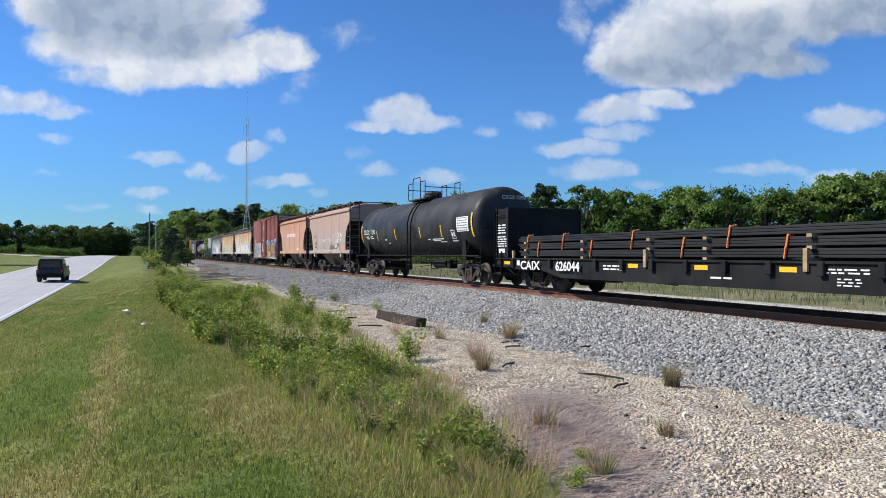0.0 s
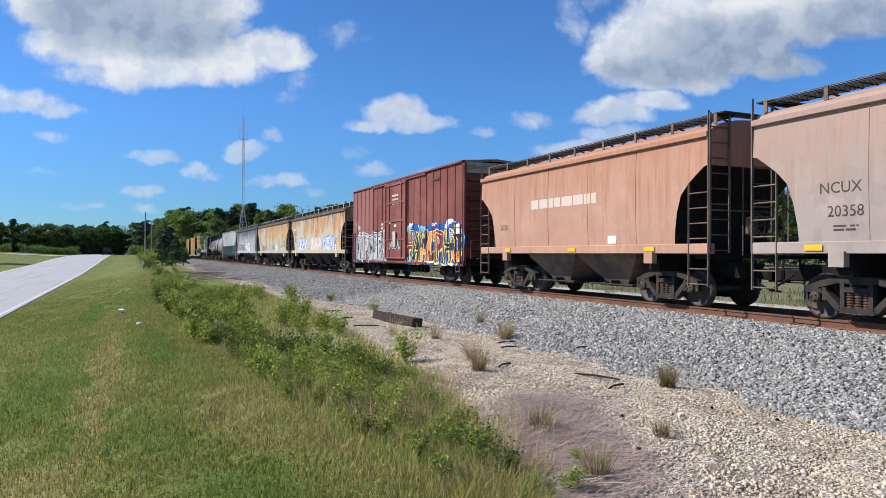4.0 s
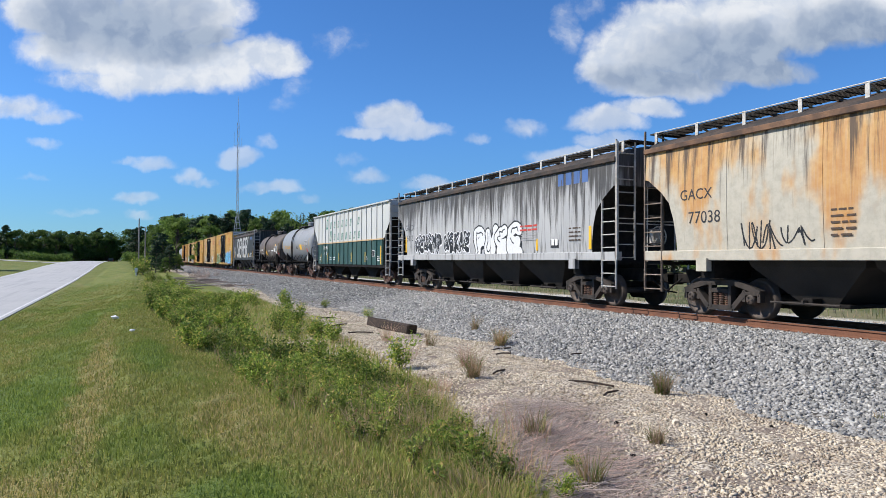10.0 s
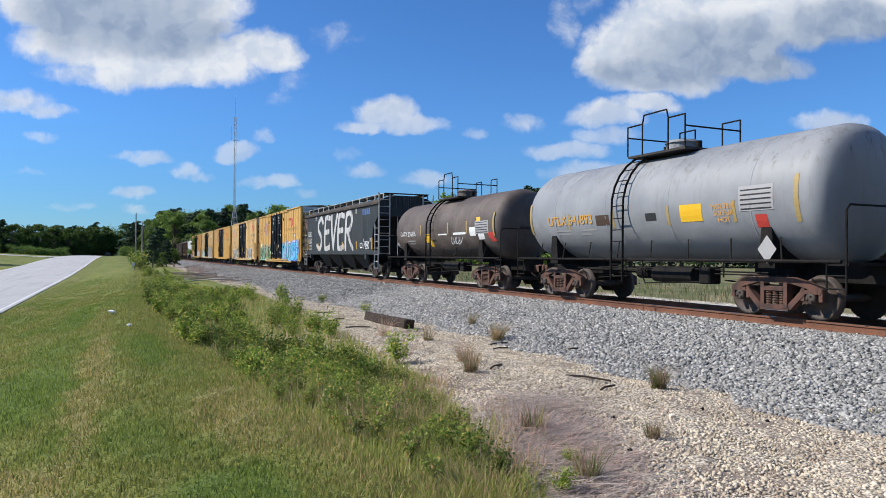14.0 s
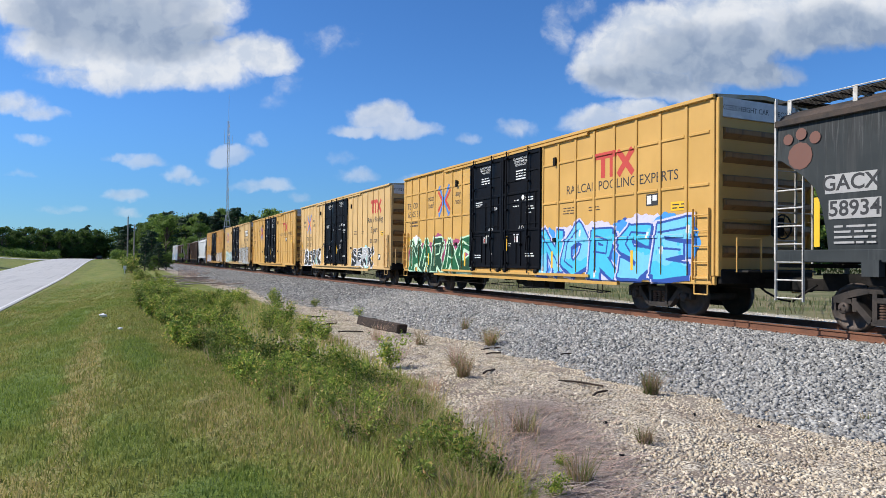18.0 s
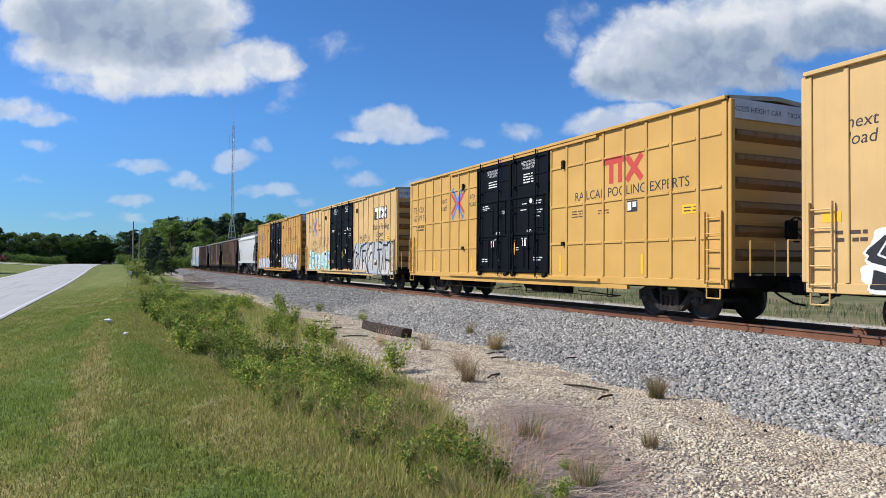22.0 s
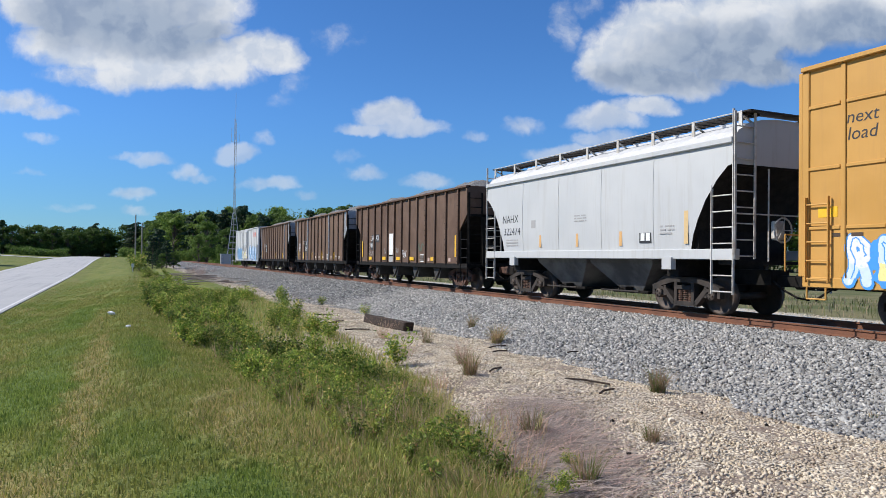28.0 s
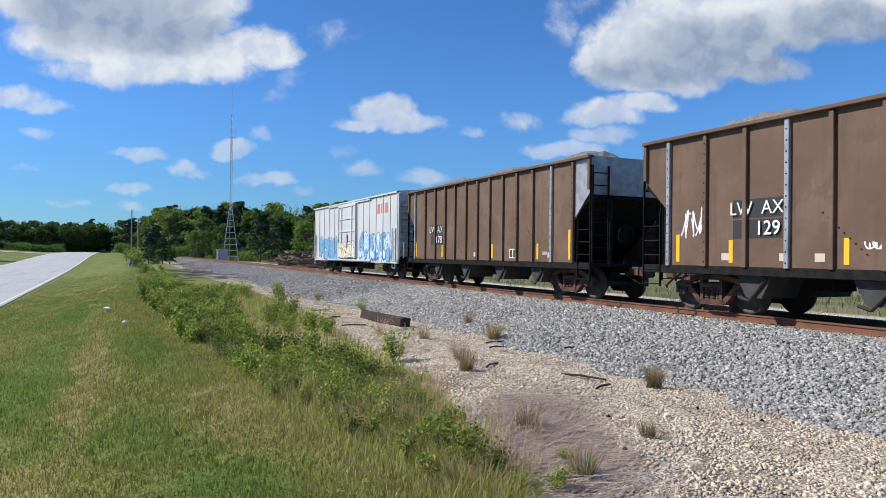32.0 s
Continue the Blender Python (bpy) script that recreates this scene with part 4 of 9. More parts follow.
# ---- box cars ----
def box_car(label, front, rear, mats, z0=0.8, z1=5.14, doors=(), ribs=12, shelves=(), roof_drop=0.0, end_top=None, door_mat=None, end_ribs=6, rib_w=0.10, plug=True, truck_mat=None, skirt=0.0, frame_mat=None):
    """mats: body, roof, end, ladder. doors: rows of (from u, to u)."""
    body_m, roof_m, end_m, ladder_m = mats
    car, mid, hl = start_car("box_car", label, "box car", front, rear)
    spans = sorted((a - mid, b - mid) for a, b in doors)
    d0, d1 = (spans[0][0], spans[-1][1]) if spans else (0, 0)
    part("body", boxes((-1.57, 1.57, -hl, hl, z0 + .18, z1 - .10)), body_m, car)
    SKIN[car.name] = lambda z: -1.57
    ribs_at = RIBS[car.name] = [(-hl, hl, z0, z0 + .2)]
    for s in (-1, 1):
        for a, b in ((-hl, d0), (d1, hl)):
            n = max(2, round((b - a) / (2 * hl) * ribs))
            for k in range(n + 1):
                y = a + (b - a) * k / n
                wide = rib_w if 0 < k < n else rib_w * 1.5
                y = min(max(y, -hl + wide / 2 + .004), hl - wide / 2 - .004)
                part("side_post", boxes((min(s * 1.565, s * 1.603), max(s * 1.565, s * 1.603), y - wide / 2, y + wide / 2, z0 + .2, z1 - .12), bevel=.012), body_m, car)
                ribs_at.append((y - wide / 2, y + wide / 2, z0 + .2, z1 - .12))
                if k < n:
                    for z in shelves:
                        y2 = a + (b - a) * (k + 1) / n
                        ribs_at.append((y + wide * .6, y2 - wide * .6, z - .035, z + .035))
                        part("side_ledge", boxes((min(s * 1.565, s * 1.60), max(s * 1.565, s * 1.60), y + wide * .6, y2 - wide * .6, z - .035, z + .035), bevel=.01), body_m, car)
        part("side_sill", boxes((min(s * 1.5, s * 1.585), max(s * 1.5, s * 1.585), -hl, hl, z0, z0 + .2), bevel=.012), body_m, car)
        part("top_chord", boxes((min(s * 1.5, s * 1.655), max(s * 1.5, s * 1.655), -hl, hl, z1 - .11, z1 - .02), bevel=.012), body_m, car)
        if skirt:
            part("sill_skirt", boxes((min(s * 1.46, s * 1.57), max(s * 1.46, s * 1.57), -hl + 3.4, hl - 3.4, z0 - skirt, z0)), body_m, car)
    # roof: low gable of cross panels
    n = 14
    bm = bmesh.new()
    for k in range(n):
        a, b = -hl + 2 * hl * k / n, -hl + 2 * hl * (k + 1) / n
        for s in (-1, 1):
            up = [bm.verts.new((x, y, z)) for x, y, z in ((s * 1.58, a, z1 - .06), (0, a, z1 + .06), (0, b, z1 + .06), (s * 1.58, b, z1 - .06))]
            lo = [bm.verts.new((v.co.x, v.co.y, v.co.z - .05)) for v in up]
            bm.faces.new(up), bm.faces.new(lo[::-1])
            for i in range(4):
                bm.faces.new((up[i], up[(i + 1) % 4], lo[(i + 1) % 4], lo[i]))
        beam(bm, (-1.58, a + .03, z1 - .035), (0, a + .03, z1 + .085), .06, .05, (0, 1, 0))
        beam(bm, (1.58, a + .03, z1 - .035), (0, a + .03, z1 + .085), .06, .05, (0, 1, 0))
    bmesh.ops.recalc_face_normals(bm, faces=bm.faces[:])
    part("roof", bm, roof_m, car)
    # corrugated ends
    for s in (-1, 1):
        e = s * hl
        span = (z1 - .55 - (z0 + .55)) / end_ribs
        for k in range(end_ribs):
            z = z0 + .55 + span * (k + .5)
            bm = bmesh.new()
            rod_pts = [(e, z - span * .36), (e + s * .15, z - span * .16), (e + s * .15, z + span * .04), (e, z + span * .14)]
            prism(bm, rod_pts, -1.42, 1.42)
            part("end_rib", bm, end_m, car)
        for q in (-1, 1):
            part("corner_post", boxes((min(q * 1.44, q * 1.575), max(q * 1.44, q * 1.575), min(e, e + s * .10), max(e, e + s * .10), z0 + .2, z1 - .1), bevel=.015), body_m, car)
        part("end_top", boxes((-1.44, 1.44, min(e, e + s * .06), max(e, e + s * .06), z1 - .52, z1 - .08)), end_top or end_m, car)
        part("end_sill", boxes((-1.5, 1.5, min(e, e + s * .12), max(e, e + s * .12), z0 + .02, z0 + .36), bevel=.02), STEEL_DARK, car)
        # the front end wall carries a low crossover platform and handrails
        part("crossover_platform", boxes((-1.1, 1.1, min(e, e + s * .5), max(e, e + s * .5), z0 + .30, z0 + .34)), GRATING, car)
        part("end_handrail", rods([((-1.45, e + s * .14, z0 + 1.5), (1.45, e + s * .14, z0 + 1.5)), ((-1.45, e + s * .5, z0 + 1.05), (-.7, e + s * .5, z0 + 1.05)), ((-.7, e + s * .5, z0 + .3), (-.7, e + s * .5, z0 + 1.05)), ((-1.45, e + s * .5, z0 + .3), (-1.45, e + s * .5, z0 + 1.05))], .018), ladder_m, car)
        for q in (-1, 1):
            xx = q * 1.64
            ladder(car, (((xx, e - s * .12, z0 + .1), (xx, e - s * .12, z0 + 1.75)), ((xx, e - s * .6, z0 + .1), (xx, e - s * .6, z0 + 1.75))), ladder_m, name="side_ladder")
            step = [(xx, e - s * .15, z0), (xx, e - s * .15, z0 - .22), (xx, e - s * .55, z0 - .22), (xx, e - s * .55, z0)]
            part("sill_step", path_rod(step, .018), ladder_m, car)
        coupler(car, e - s * .05, s, STEEL_DARK)
        truck_under(car, e - s * 2.35, truck_mat)
        part("bolster", boxes((-1.45, 1.45, e - s * 2.35 - .2, e - s * 2.35 + .2, .86, z0 + .15)), STEEL_DARK, car)
    brake_wheel(car, -hl - .15, -1, STEEL_DARK, x=.15, z=z0 + 1.35)
    sill(car, hl - .2, STEEL_DARK, .72)
    brake_gear(car, -1.2, .62)
    # a low rod under the near sill, in small hangers
    part("uncoupling_rod", rods([((-1.5, -hl + 3.9, z0 - .34), (-1.5, hl - 3.9, z0 - .34))], .012), STEEL_DARK, car)
    for y in (-hl + 4.2, -1.6, 1.6, hl - 4.2):
        part("rod_hanger", path_rod([(-1.5, y - .1, z0), (-1.5, y - .1, z0 - .36), (-1.5, y + .1, z0 - .36), (-1.5, y + .1, z0)], .016), STEEL_DARK, car)
    # doors on both sides
    for a, b in spans:
        for s in (-1, 1):
            dm = door_mat or body_m
            out = 1.625 if plug else 1.66
            door = part("door", boxes((min(s * 1.56, s * out), max(s * 1.56, s * out), a + .02, b - .02, z0 + .24, z1 - .2), bevel=.01), dm, car)
            f = s * (out + (.035 if plug else .045))
            fm = frame_mat or dm
            lo, hi = min(s * out, f), max(s * out, f)
            rows = 3 if plug else 4
            for k in range(rows + 1):
                z = z0 + .3 + (z1 - z0 - .6) * k / rows
                part("door_rib", boxes((lo, hi, a + .06, b - .06, z - .04, z + .04), bevel=.008), fm, door)
            for y in (a + .06, b - .06) if plug else (a + .09, a + (b - a) * .22, a + (b - a) * .80, b - .06):
                part("door_frame", boxes((lo - (.012 if s < 0 else 0), hi + (.012 if s > 0 else 0), y - .05, y + .05, z0 + .26, z1 - .22), bevel=.008), fm, door)
            if plug:
                w, zm = b - a, z1 - z0
                # light inner ribs, half posts, and two lock rods with their guides
                for f0, f1, fz in ((.04, .5, .40), (.5, .96, .33), (.04, .96, .57), (.5, .96, .74), (.04, .5, .80)):
                    part("door_rib", boxes((lo + (.012 if s < 0 else 0), hi - (.012 if s > 0 else 0), a + w * f0, a + w * f1, z0 + zm * fz - .02, z0 + zm * fz + .02), bevel=.006), fm, door)
                for fy, q0, q1 in ((.36, .40, .62), (.62, .10, .33), (.5, .06, .60), (.13, .36, .64), (.93, .38, .62)):
                    part("door_stile", boxes((lo + (.006 if s < 0 else 0), hi - (.006 if s > 0 else 0), a + w * fy - .025, a + w * fy + .025, z0 + zm * q0, z0 + zm * q1), bevel=.006), fm, door)
                for y in (a + w * .28, a + w * .845):
                    part("lock_bar", rods([((f + s * .05, y, z0 + .12), (f + s * .05, y, z1 - .08))], .026), dm, door)
                    for fz in (.10, .30, .52, .72, .93):
                        part("rod_guide", boxes((min(f, f + s * .085), max(f, f + s * .085), y - .06, y + .06, z0 + zm * fz - .035, z0 + zm * fz + .035), bevel=.012), dm, door)
                    part("lock_handle", beams([((f + s * .08, y, z0 + zm * .36), (f + s * .08, y + .08, z0 + zm * .20))], .03, .06), dm, door)
                part("door_latch", boxes((min(f, f + s * .05), max(f, f + s * .05), (a + b) / 2 - .1, (a + b) / 2 + .1, z0 + 1.05, z0 + 1.12), bevel=.01), dm, door)
                for y in (a + .25, b - .25):
                    part("door_roller", boxes((min(s * 1.58, f + s * .05), max(s * 1.58, f + s * .05), y - .10, y + .10, z0 + .12, z0 + .24), bevel=.03), STEEL_DARK, door)
            else:
                part("door_handle", boxes((min(f, f + s * .05), max(f, f + s * .05), (a + b) / 2 - .2, (a + b) / 2 + .2, z0 + .85, z0 + 1.65), bevel=.02), LIGHT_STEEL, door)
    if spans:
        for s in (-1, 1):
            part("door_track", boxes((min(s * 1.56, s * 1.66), max(s * 1.56, s * 1.66), d0 - 2.5, d1 + 2.5, z0 + .06, z0 + .14), (min(s * 1.56, s * 1.65), max(s * 1.56, s * 1.65), d0 - 2.4, d1 + 2.4, z1 - .2, z1 - .13)), body_m, car)
    return car, mid, hl


# ---- tank cars ----
def tank_car(label, front, rear, tank_m, radius=1.47, axis_z=2.63, plat=(0.0, 1.6), ladder_y=0.6, frame_m=None, bands=4, truck_mat=None, rail_m=None, plat_h=1.05):
    car, mid, hl = start_car("tank_car", label, "tank car", front, rear)
    frame_m, rail_m = frame_m or STEEL_DARK, rail_m or STEEL_DARK
    n = 40
    stations = [(-hl + .02, .25), (-hl + .06, .55), (-hl + .16, .84), (-hl + .30, .96), (-hl + .5, 1.0)]
    stations += [(hl - (s[0] + hl), s[1]) for s in stations[::-1]]
    bm = loft([[(radius * k * math.cos(a * math.tau / n), y, axis_z + radius * k * math.sin(a * math.tau / n)) for a in range(n)] for y, k in stations])
    part("tank", bm, tank_m, car, smooth=True)
    for k in range(bands):
        y = -hl + .6 + (2 * hl - 1.2) * (k + .5) / bands
        ring = [(y - .02, radius), (y - .015, radius + .006), (y + .015, radius + .006), (y + .02, radius)]
        bm = loft([[(q * math.cos(a * math.tau / n), yy, axis_z + q * math.sin(a * math.tau / n)) for a in range(n)] for yy, q in ring], caps=False)
        part("weld_seam", bm, tank_m, car, smooth=True)
    # platform, railing and manway on top
    c, half = plat
    top = axis_z + radius
    part("platform", boxes((-.95, .95, c - half, c + half, top - .06, top)), GRATING, car)
    rr = []
    for x in (-.95, .95):
        rr += [((x, c - half, top), (x, c - half, top + plat_h * .78)), ((x, c + half, top), (x, c + half, top + plat_h * .78)), ((x, c - half, top + plat_h * .78), (x, c - half * .45, top + plat_h * .78)), ((x, c + half * .45, top + plat_h * .78), (x, c + half, top + plat_h * .78)), ((x, c - half * .45, top), (x, c - half * .45, top + plat_h * .78)), ((x, c + half * .45, top), (x, c + half * .45, top + plat_h * .78))]
    rr += [((-.95, c + half, top + plat_h * .5), (.95, c + half, top + plat_h * .5)), ((-.95, c - half, top + plat_h * .5), (.95, c - half, top + plat_h * .5))]
    for a, b in rr:
        part("railing_bar", rods([(a, b)], .022), rail_m, car)
    for y0, y1 in ((c - half * .45, c + half * .45),):
        part("railing_bar", path_rod([(-.95, y0, top + plat_h * .78), (-.95, y0 + .06, top + plat_h), (-.95, y1 - .06, top + plat_h), (-.95, y1, top + plat_h * .78)], .022), rail_m, car)
    bm = bmesh.new()
    rod(bm, (0, c, top - .1), (0, c, top + .28), .42, 20)
    rod(bm, (0, c, top + .28), (0, c, top + .36), .46, 20, .38)
    part("manway", bm, tank_m, car)
    part("valve", rods([((.1, c + .7, top), (.1, c + .7, top + .3))], .09, 10), STEEL_DARK, car)
    part("valve", rods([((-.1, c - .7, top), (-.1, c - .7, top + .25))], .09, 10), STEEL_DARK, car)
    # the side ladder follows the shell
    bm = bmesh.new()
    y = ladder_y
    pts = []
    for k in range(9):
        a = math.radians(185 - 105 * k / 8)
        pts.append((math.cos(a) * (radius + .13) * 1.0, axis_z + math.sin(a) * (radius + .13)))
    pts = [(-radius - .13, .62)] + pts[:8]
    for s in (-.24, .24):
        for a, b in zip(pts, pts[1:]):
            beam(bm, (a[0], y + s, a[1]), (b[0], y + s, b[1]), .02, .06, (0, 1, 0))
    for a, b in zip(pts, pts[1:]):
        m = max(1, round(math.hypot(b[0] - a[0], b[1] - a[1]) / .32))
        for j in range(m):
            f = (j + .5) / m
            rod(bm, (a[0] + (b[0] - a[0]) * f, y - .24, a[1] + (b[1] - a[1]) * f), (a[0] + (b[0] - a[0]) * f, y + .24, a[1] + (b[1] - a[1]) * f), .015, 6)
    part("ladder", bm, frame_m, car)
    # running rails, saddles, end platforms
    for s in (-1, 1):
        part("side_rail", rods([((s * 1.5, -hl - .3, 1.22), (s * 1.5, hl + .3, 1.22))], .035, 8), frame_m, car)
        for k in range(8):
            yy = -hl + 1 + (2 * hl - 2) * k / 7
            part("rail_stay", rods([((s * 1.5, yy, 1.22), (s * 1.18, yy + .3, axis_z - radius * .62))], .018), frame_m, car)
    part("brake_pipe", rods([((-.7, -hl + 2, .95), (-.7, hl - 2, .95)), ((-1.0, -hl + 3, 1.0), (-1.0, hl - 3.5, 1.0))] + [((-1.0, -hl + 3 + k * .7, .82), (-1.0, -hl + 3 + k * .7, 1.2)) for k in range(int((2 * hl - 6) / .7))], .02), frame_m, car)
    for s in (-1, 1):
        e = s * (hl + .45)
        part("stub_sill", boxes((-.3, .3, min(e, e - s * 3.2), max(e, e - s * 3.2), .75, 1.2), bevel=.03), frame_m, car)
        b = e - s * 2.0
        bm = bmesh.new()
        prism(bm, [(b - .22, 1.05), (b + .22, 1.05), (b + .12, axis_z - .6), (b - .12, axis_z - .6)], -1.30, 1.30)
        part("saddle", bm, frame_m, car)
        part("end_platform", boxes((-1.5, 1.5, min(e, e - s * .45), max(e, e - s * .45), 1.14, 1.2)), frame_m, car)
        part("end_railing", path_rod([(-1.5, e - s * .05, .6), (-1.5, e - s * .05, 2.2), (-1.4, e - s * .05, 2.3), (1.4, e - s * .05, 2.3), (1.5, e - s * .05, 2.2), (1.5, e - s * .05, .6)], .022), rail_m, car)
        part("sill_step", rods([((-1.5, e - s * .05, .7), (-1.5, e - s * .45, .7)), ((-1.5, e - s * .45, .65), (-1.5, e - s * .45, 1.2)), ((-1.5, e - s * .05, .95), (-1.5, e - s * .45, .95))], .018), rail_m, car)
        coupler(car, e - s * .1, s, TRUCK_RUST)
        truck_under(car, b, truck_mat)
    brake_gear(car, -hl + 4.6, .85)
    brake_wheel(car, -hl - .35, -1, rail_m, x=.6, z=1.9)
    return car, mid, hl


def tank_mark(car, y, ang, w, h, mat, radius=1.47, axis_z=2.63, name="marking"):
    """A curved mark on the near shell; ang: degrees above the axis."""
    bm = bmesh.new()
    n = max(1, int(h / .12))
    rows = []
    for k in range(n + 1):
        a = math.radians(180 - ang) + (k / n - .5) * h / radius
        p = (math.cos(a) * (radius + .005), axis_z + math.sin(a) * (radius + .005))
        rows.append((bm.verts.new((p[0], y - w / 2, p[1])), bm.verts.new((p[0], y + w / 2, p[1]))))
    for a, b in zip(rows, rows[1:]):
        bm.faces.new((a[0], a[1], b[1], b[0]))
    part(name, bm, mat, car)


def tank_text(car, text, y, ang, size, mat, radius=1.47, axis_z=2.63):
    a = math.radians(180 - ang)
    r = radius + .012
    c, s = math.cos(a), math.sin(a)
    m = Matrix(((0, s, c, c * r), (-1, 0, 0, y), (0, -c, s, axis_z + s * r), (0, 0, 0, 1)))
    lettering(car, text, 0, 0, size, mat, turn=m)


# ---- open hopper with posts ----
def coal_hopper(label, front, rear, mats, z0=1.05, z1=4.17, posts=11, bays=4, truck_mat=None, pale=(), front_m=None):
    body_m, end_m, bay_m, load_m = mats
    front_m = front_m or end_m
    car, mid, hl = start_car("open_hopper_car", label, "hopper car", front, rear)
    for s in (-1, 1):
        edge = 6.36 * hl / 7.25
        bm = bmesh.new()
        prism(bm, [(-edge, z1), (edge, z1), (edge, z0), (-edge, z0)], min(s * 1.52, s * 1.57), max(s * 1.52, s * 1.57))
        part("side_sheet", bm, body_m, car)
        for e in (-1, 1):
            bm = bmesh.new()
            prism(bm, [(e * edge, z1), (e * hl, z1), (e * hl, 3.2), (e * edge, 2.35)], min(s * 1.52, s * 1.57), max(s * 1.52, s * 1.57))
            m = front_m if e < 0 else body_m
            part("corner_sheet", bm, m, car, "pale grey corner sheet" if m is end_m else "")
        for k, y in enumerate([-hl + .06] + [q * hl / 7.25 for q in (-6.36, -5.18, -4.05, -3.0, -2.0, -1.0, 0, 1.0, 2.03, 3.0, 4.05, 5.18, 6.36)] + [hl - .06]):
            d = min(y + hl, hl - y)
            zz = 3.2 if d < .5 else (z0 + .02)
            part("side_post", boxes((min(s * 1.565, s * 1.65), max(s * 1.565, s * 1.65), y - .055, y + .055, zz, z1 - .08), bevel=.01), end_m if k in pale else body_m, car, "pale grey post" if k in pale else "")
        for y in (-6.36, -5.18, -3.0, 0.0, 3.0, 5.18, 6.36) if s < 0 else ():
            bm = bmesh.new()
            for j in range(13):
                box(bm, -1.660, -1.648, y * hl / 7.25 - .014, y * hl / 7.25 + .014, z0 + .12 + j * .225, z0 + .148 + j * .225)
            tagged(part("rivets", bm, STEEL_DARK, car), kind="stuff")
        part("top_chord", boxes((min(s * 1.48, s * 1.70), max(s * 1.48, s * 1.70), -hl, hl, z1 - .07, z1 + .02), bevel=.015), body_m, car)
        part("side_sill", boxes((min(s * 1.44, s * 1.6), max(s * 1.44, s * 1.6), -hl, hl, z0 - .16, z0 + .04), bevel=.015), STEEL_DARK, car)
    for s in (-1, 1):
        e = s * hl
        part("end_sheet", boxes((-1.52, 1.52, min(e, e - s * .06), max(e, e - s * .06), 3.0, z1)), front_m if s < 0 else body_m, car)
        bm = bmesh.new()
        prism(bm, [(e, 3.02), (e - s * 2.6, 1.1), (e - s * 2.7, 1.16), (e - s * .1, 3.1)], -1.52, 1.52)
        part("slope_sheet", bm, STEEL_DARK, car)
        for q in (-1, 1):
            ladder(car, (((q * 1.6, e, .55), (q * 1.6, e, 3.9)), ((q * 1.6, e - s * .6, .55), (q * 1.6, e - s * .6, 2.4))), STEEL_DARK)
            ladder(car, (((q * 1.56, e + s * .04, 1.1), (q * 1.56, e + s * .04, 3.9)), ((q * 1.0, e + s * .04, 1.1), (q * 1.0, e + s * .04, 3.9))), STEEL_DARK)
        part("end_post", beams([((q * .9, e, 1.0), (q * .9, e, 3.05)) for q in (-1, 1)] + [((-1.5, e, 3.0), (1.5, e, 3.0))], .1), STEEL_DARK, car)
        part("end_platform", boxes((-1.5, 1.5, min(e, e - s * .6), max(e, e - s * .6), .98, 1.06)), STEEL_DARK, car)
        part("bolster", boxes((-1.45, 1.45, e - s * 1.75 - .2, e - s * 1.75 + .2, .88, 1.1)), STEEL_DARK, car)
        coupler(car, e - s * .1, s, TRUCK_RUST)
        truck_under(car, e - s * 1.75, truck_mat or TRUCK_RUST)
    sill(car, hl - .1, STEEL_DARK, .78)
    brake_wheel(car, -hl, -1, STEEL_DARK, x=-.5, z=1.9)
    a, b = -hl + 2.75, hl - 2.75
    w = (b - a) / bays
    for k in range(bays):
        c = (-3.95, -1.5, 1.25, 3.95)[k]
        for s in (-1, 1):
            bm = bmesh.new()
            prism(bm, [(c - .52, 1.0), (c + .52, 1.0), (c + .2, .42), (c - .2, .42)], min(s * .35, s * 1.42), max(s * .35, s * 1.42))
            part("discharge_bay", bm, bay_m, car)
        part("bay_door_latch", rods([((-1.45, c - .35, .85), (-1.45, c + .1, .35)), ((-1.45, c + .1, .35), (-1.45, c + .35, .42))], .035), TRUCK_STEEL, car)
        part("hopper_body", boxes((-.34, .34, c - w / 2 + .02, c + w / 2 - .02, .6, 1.0)), STEEL_DARK, car)
    # heaped load
    rng = np.random.default_rng(int(front))
    nx_, ny_ = 14, 60
    bm = bmesh.new()
    grid = []
    for j in range(ny_ + 1):
        y = -hl + .1 + (2 * hl - .2) * j / ny_
        hump = .74 * (abs(math.sin((j / ny_) * math.pi * 3)) ** .6) * min(1, j / 6, (ny_ - j) / 6)
        grid.append([bm.verts.new((-1.5 + 3.0 * i / nx_, y, z1 - .22 + hump * (1 - abs(i / nx_ * 2 - 1) ** 1.6) + rng.normal(0, .02))) for i in range(nx_ + 1)])
    for p, q in zip(grid, grid[1:]):
        for i in range(nx_):
            bm.faces.new((p[i], p[i + 1], q[i + 1], q[i]))
    part("stone_load", bm, load_m, car, "heaped grey crushed stone load")
    return car, mid, hl


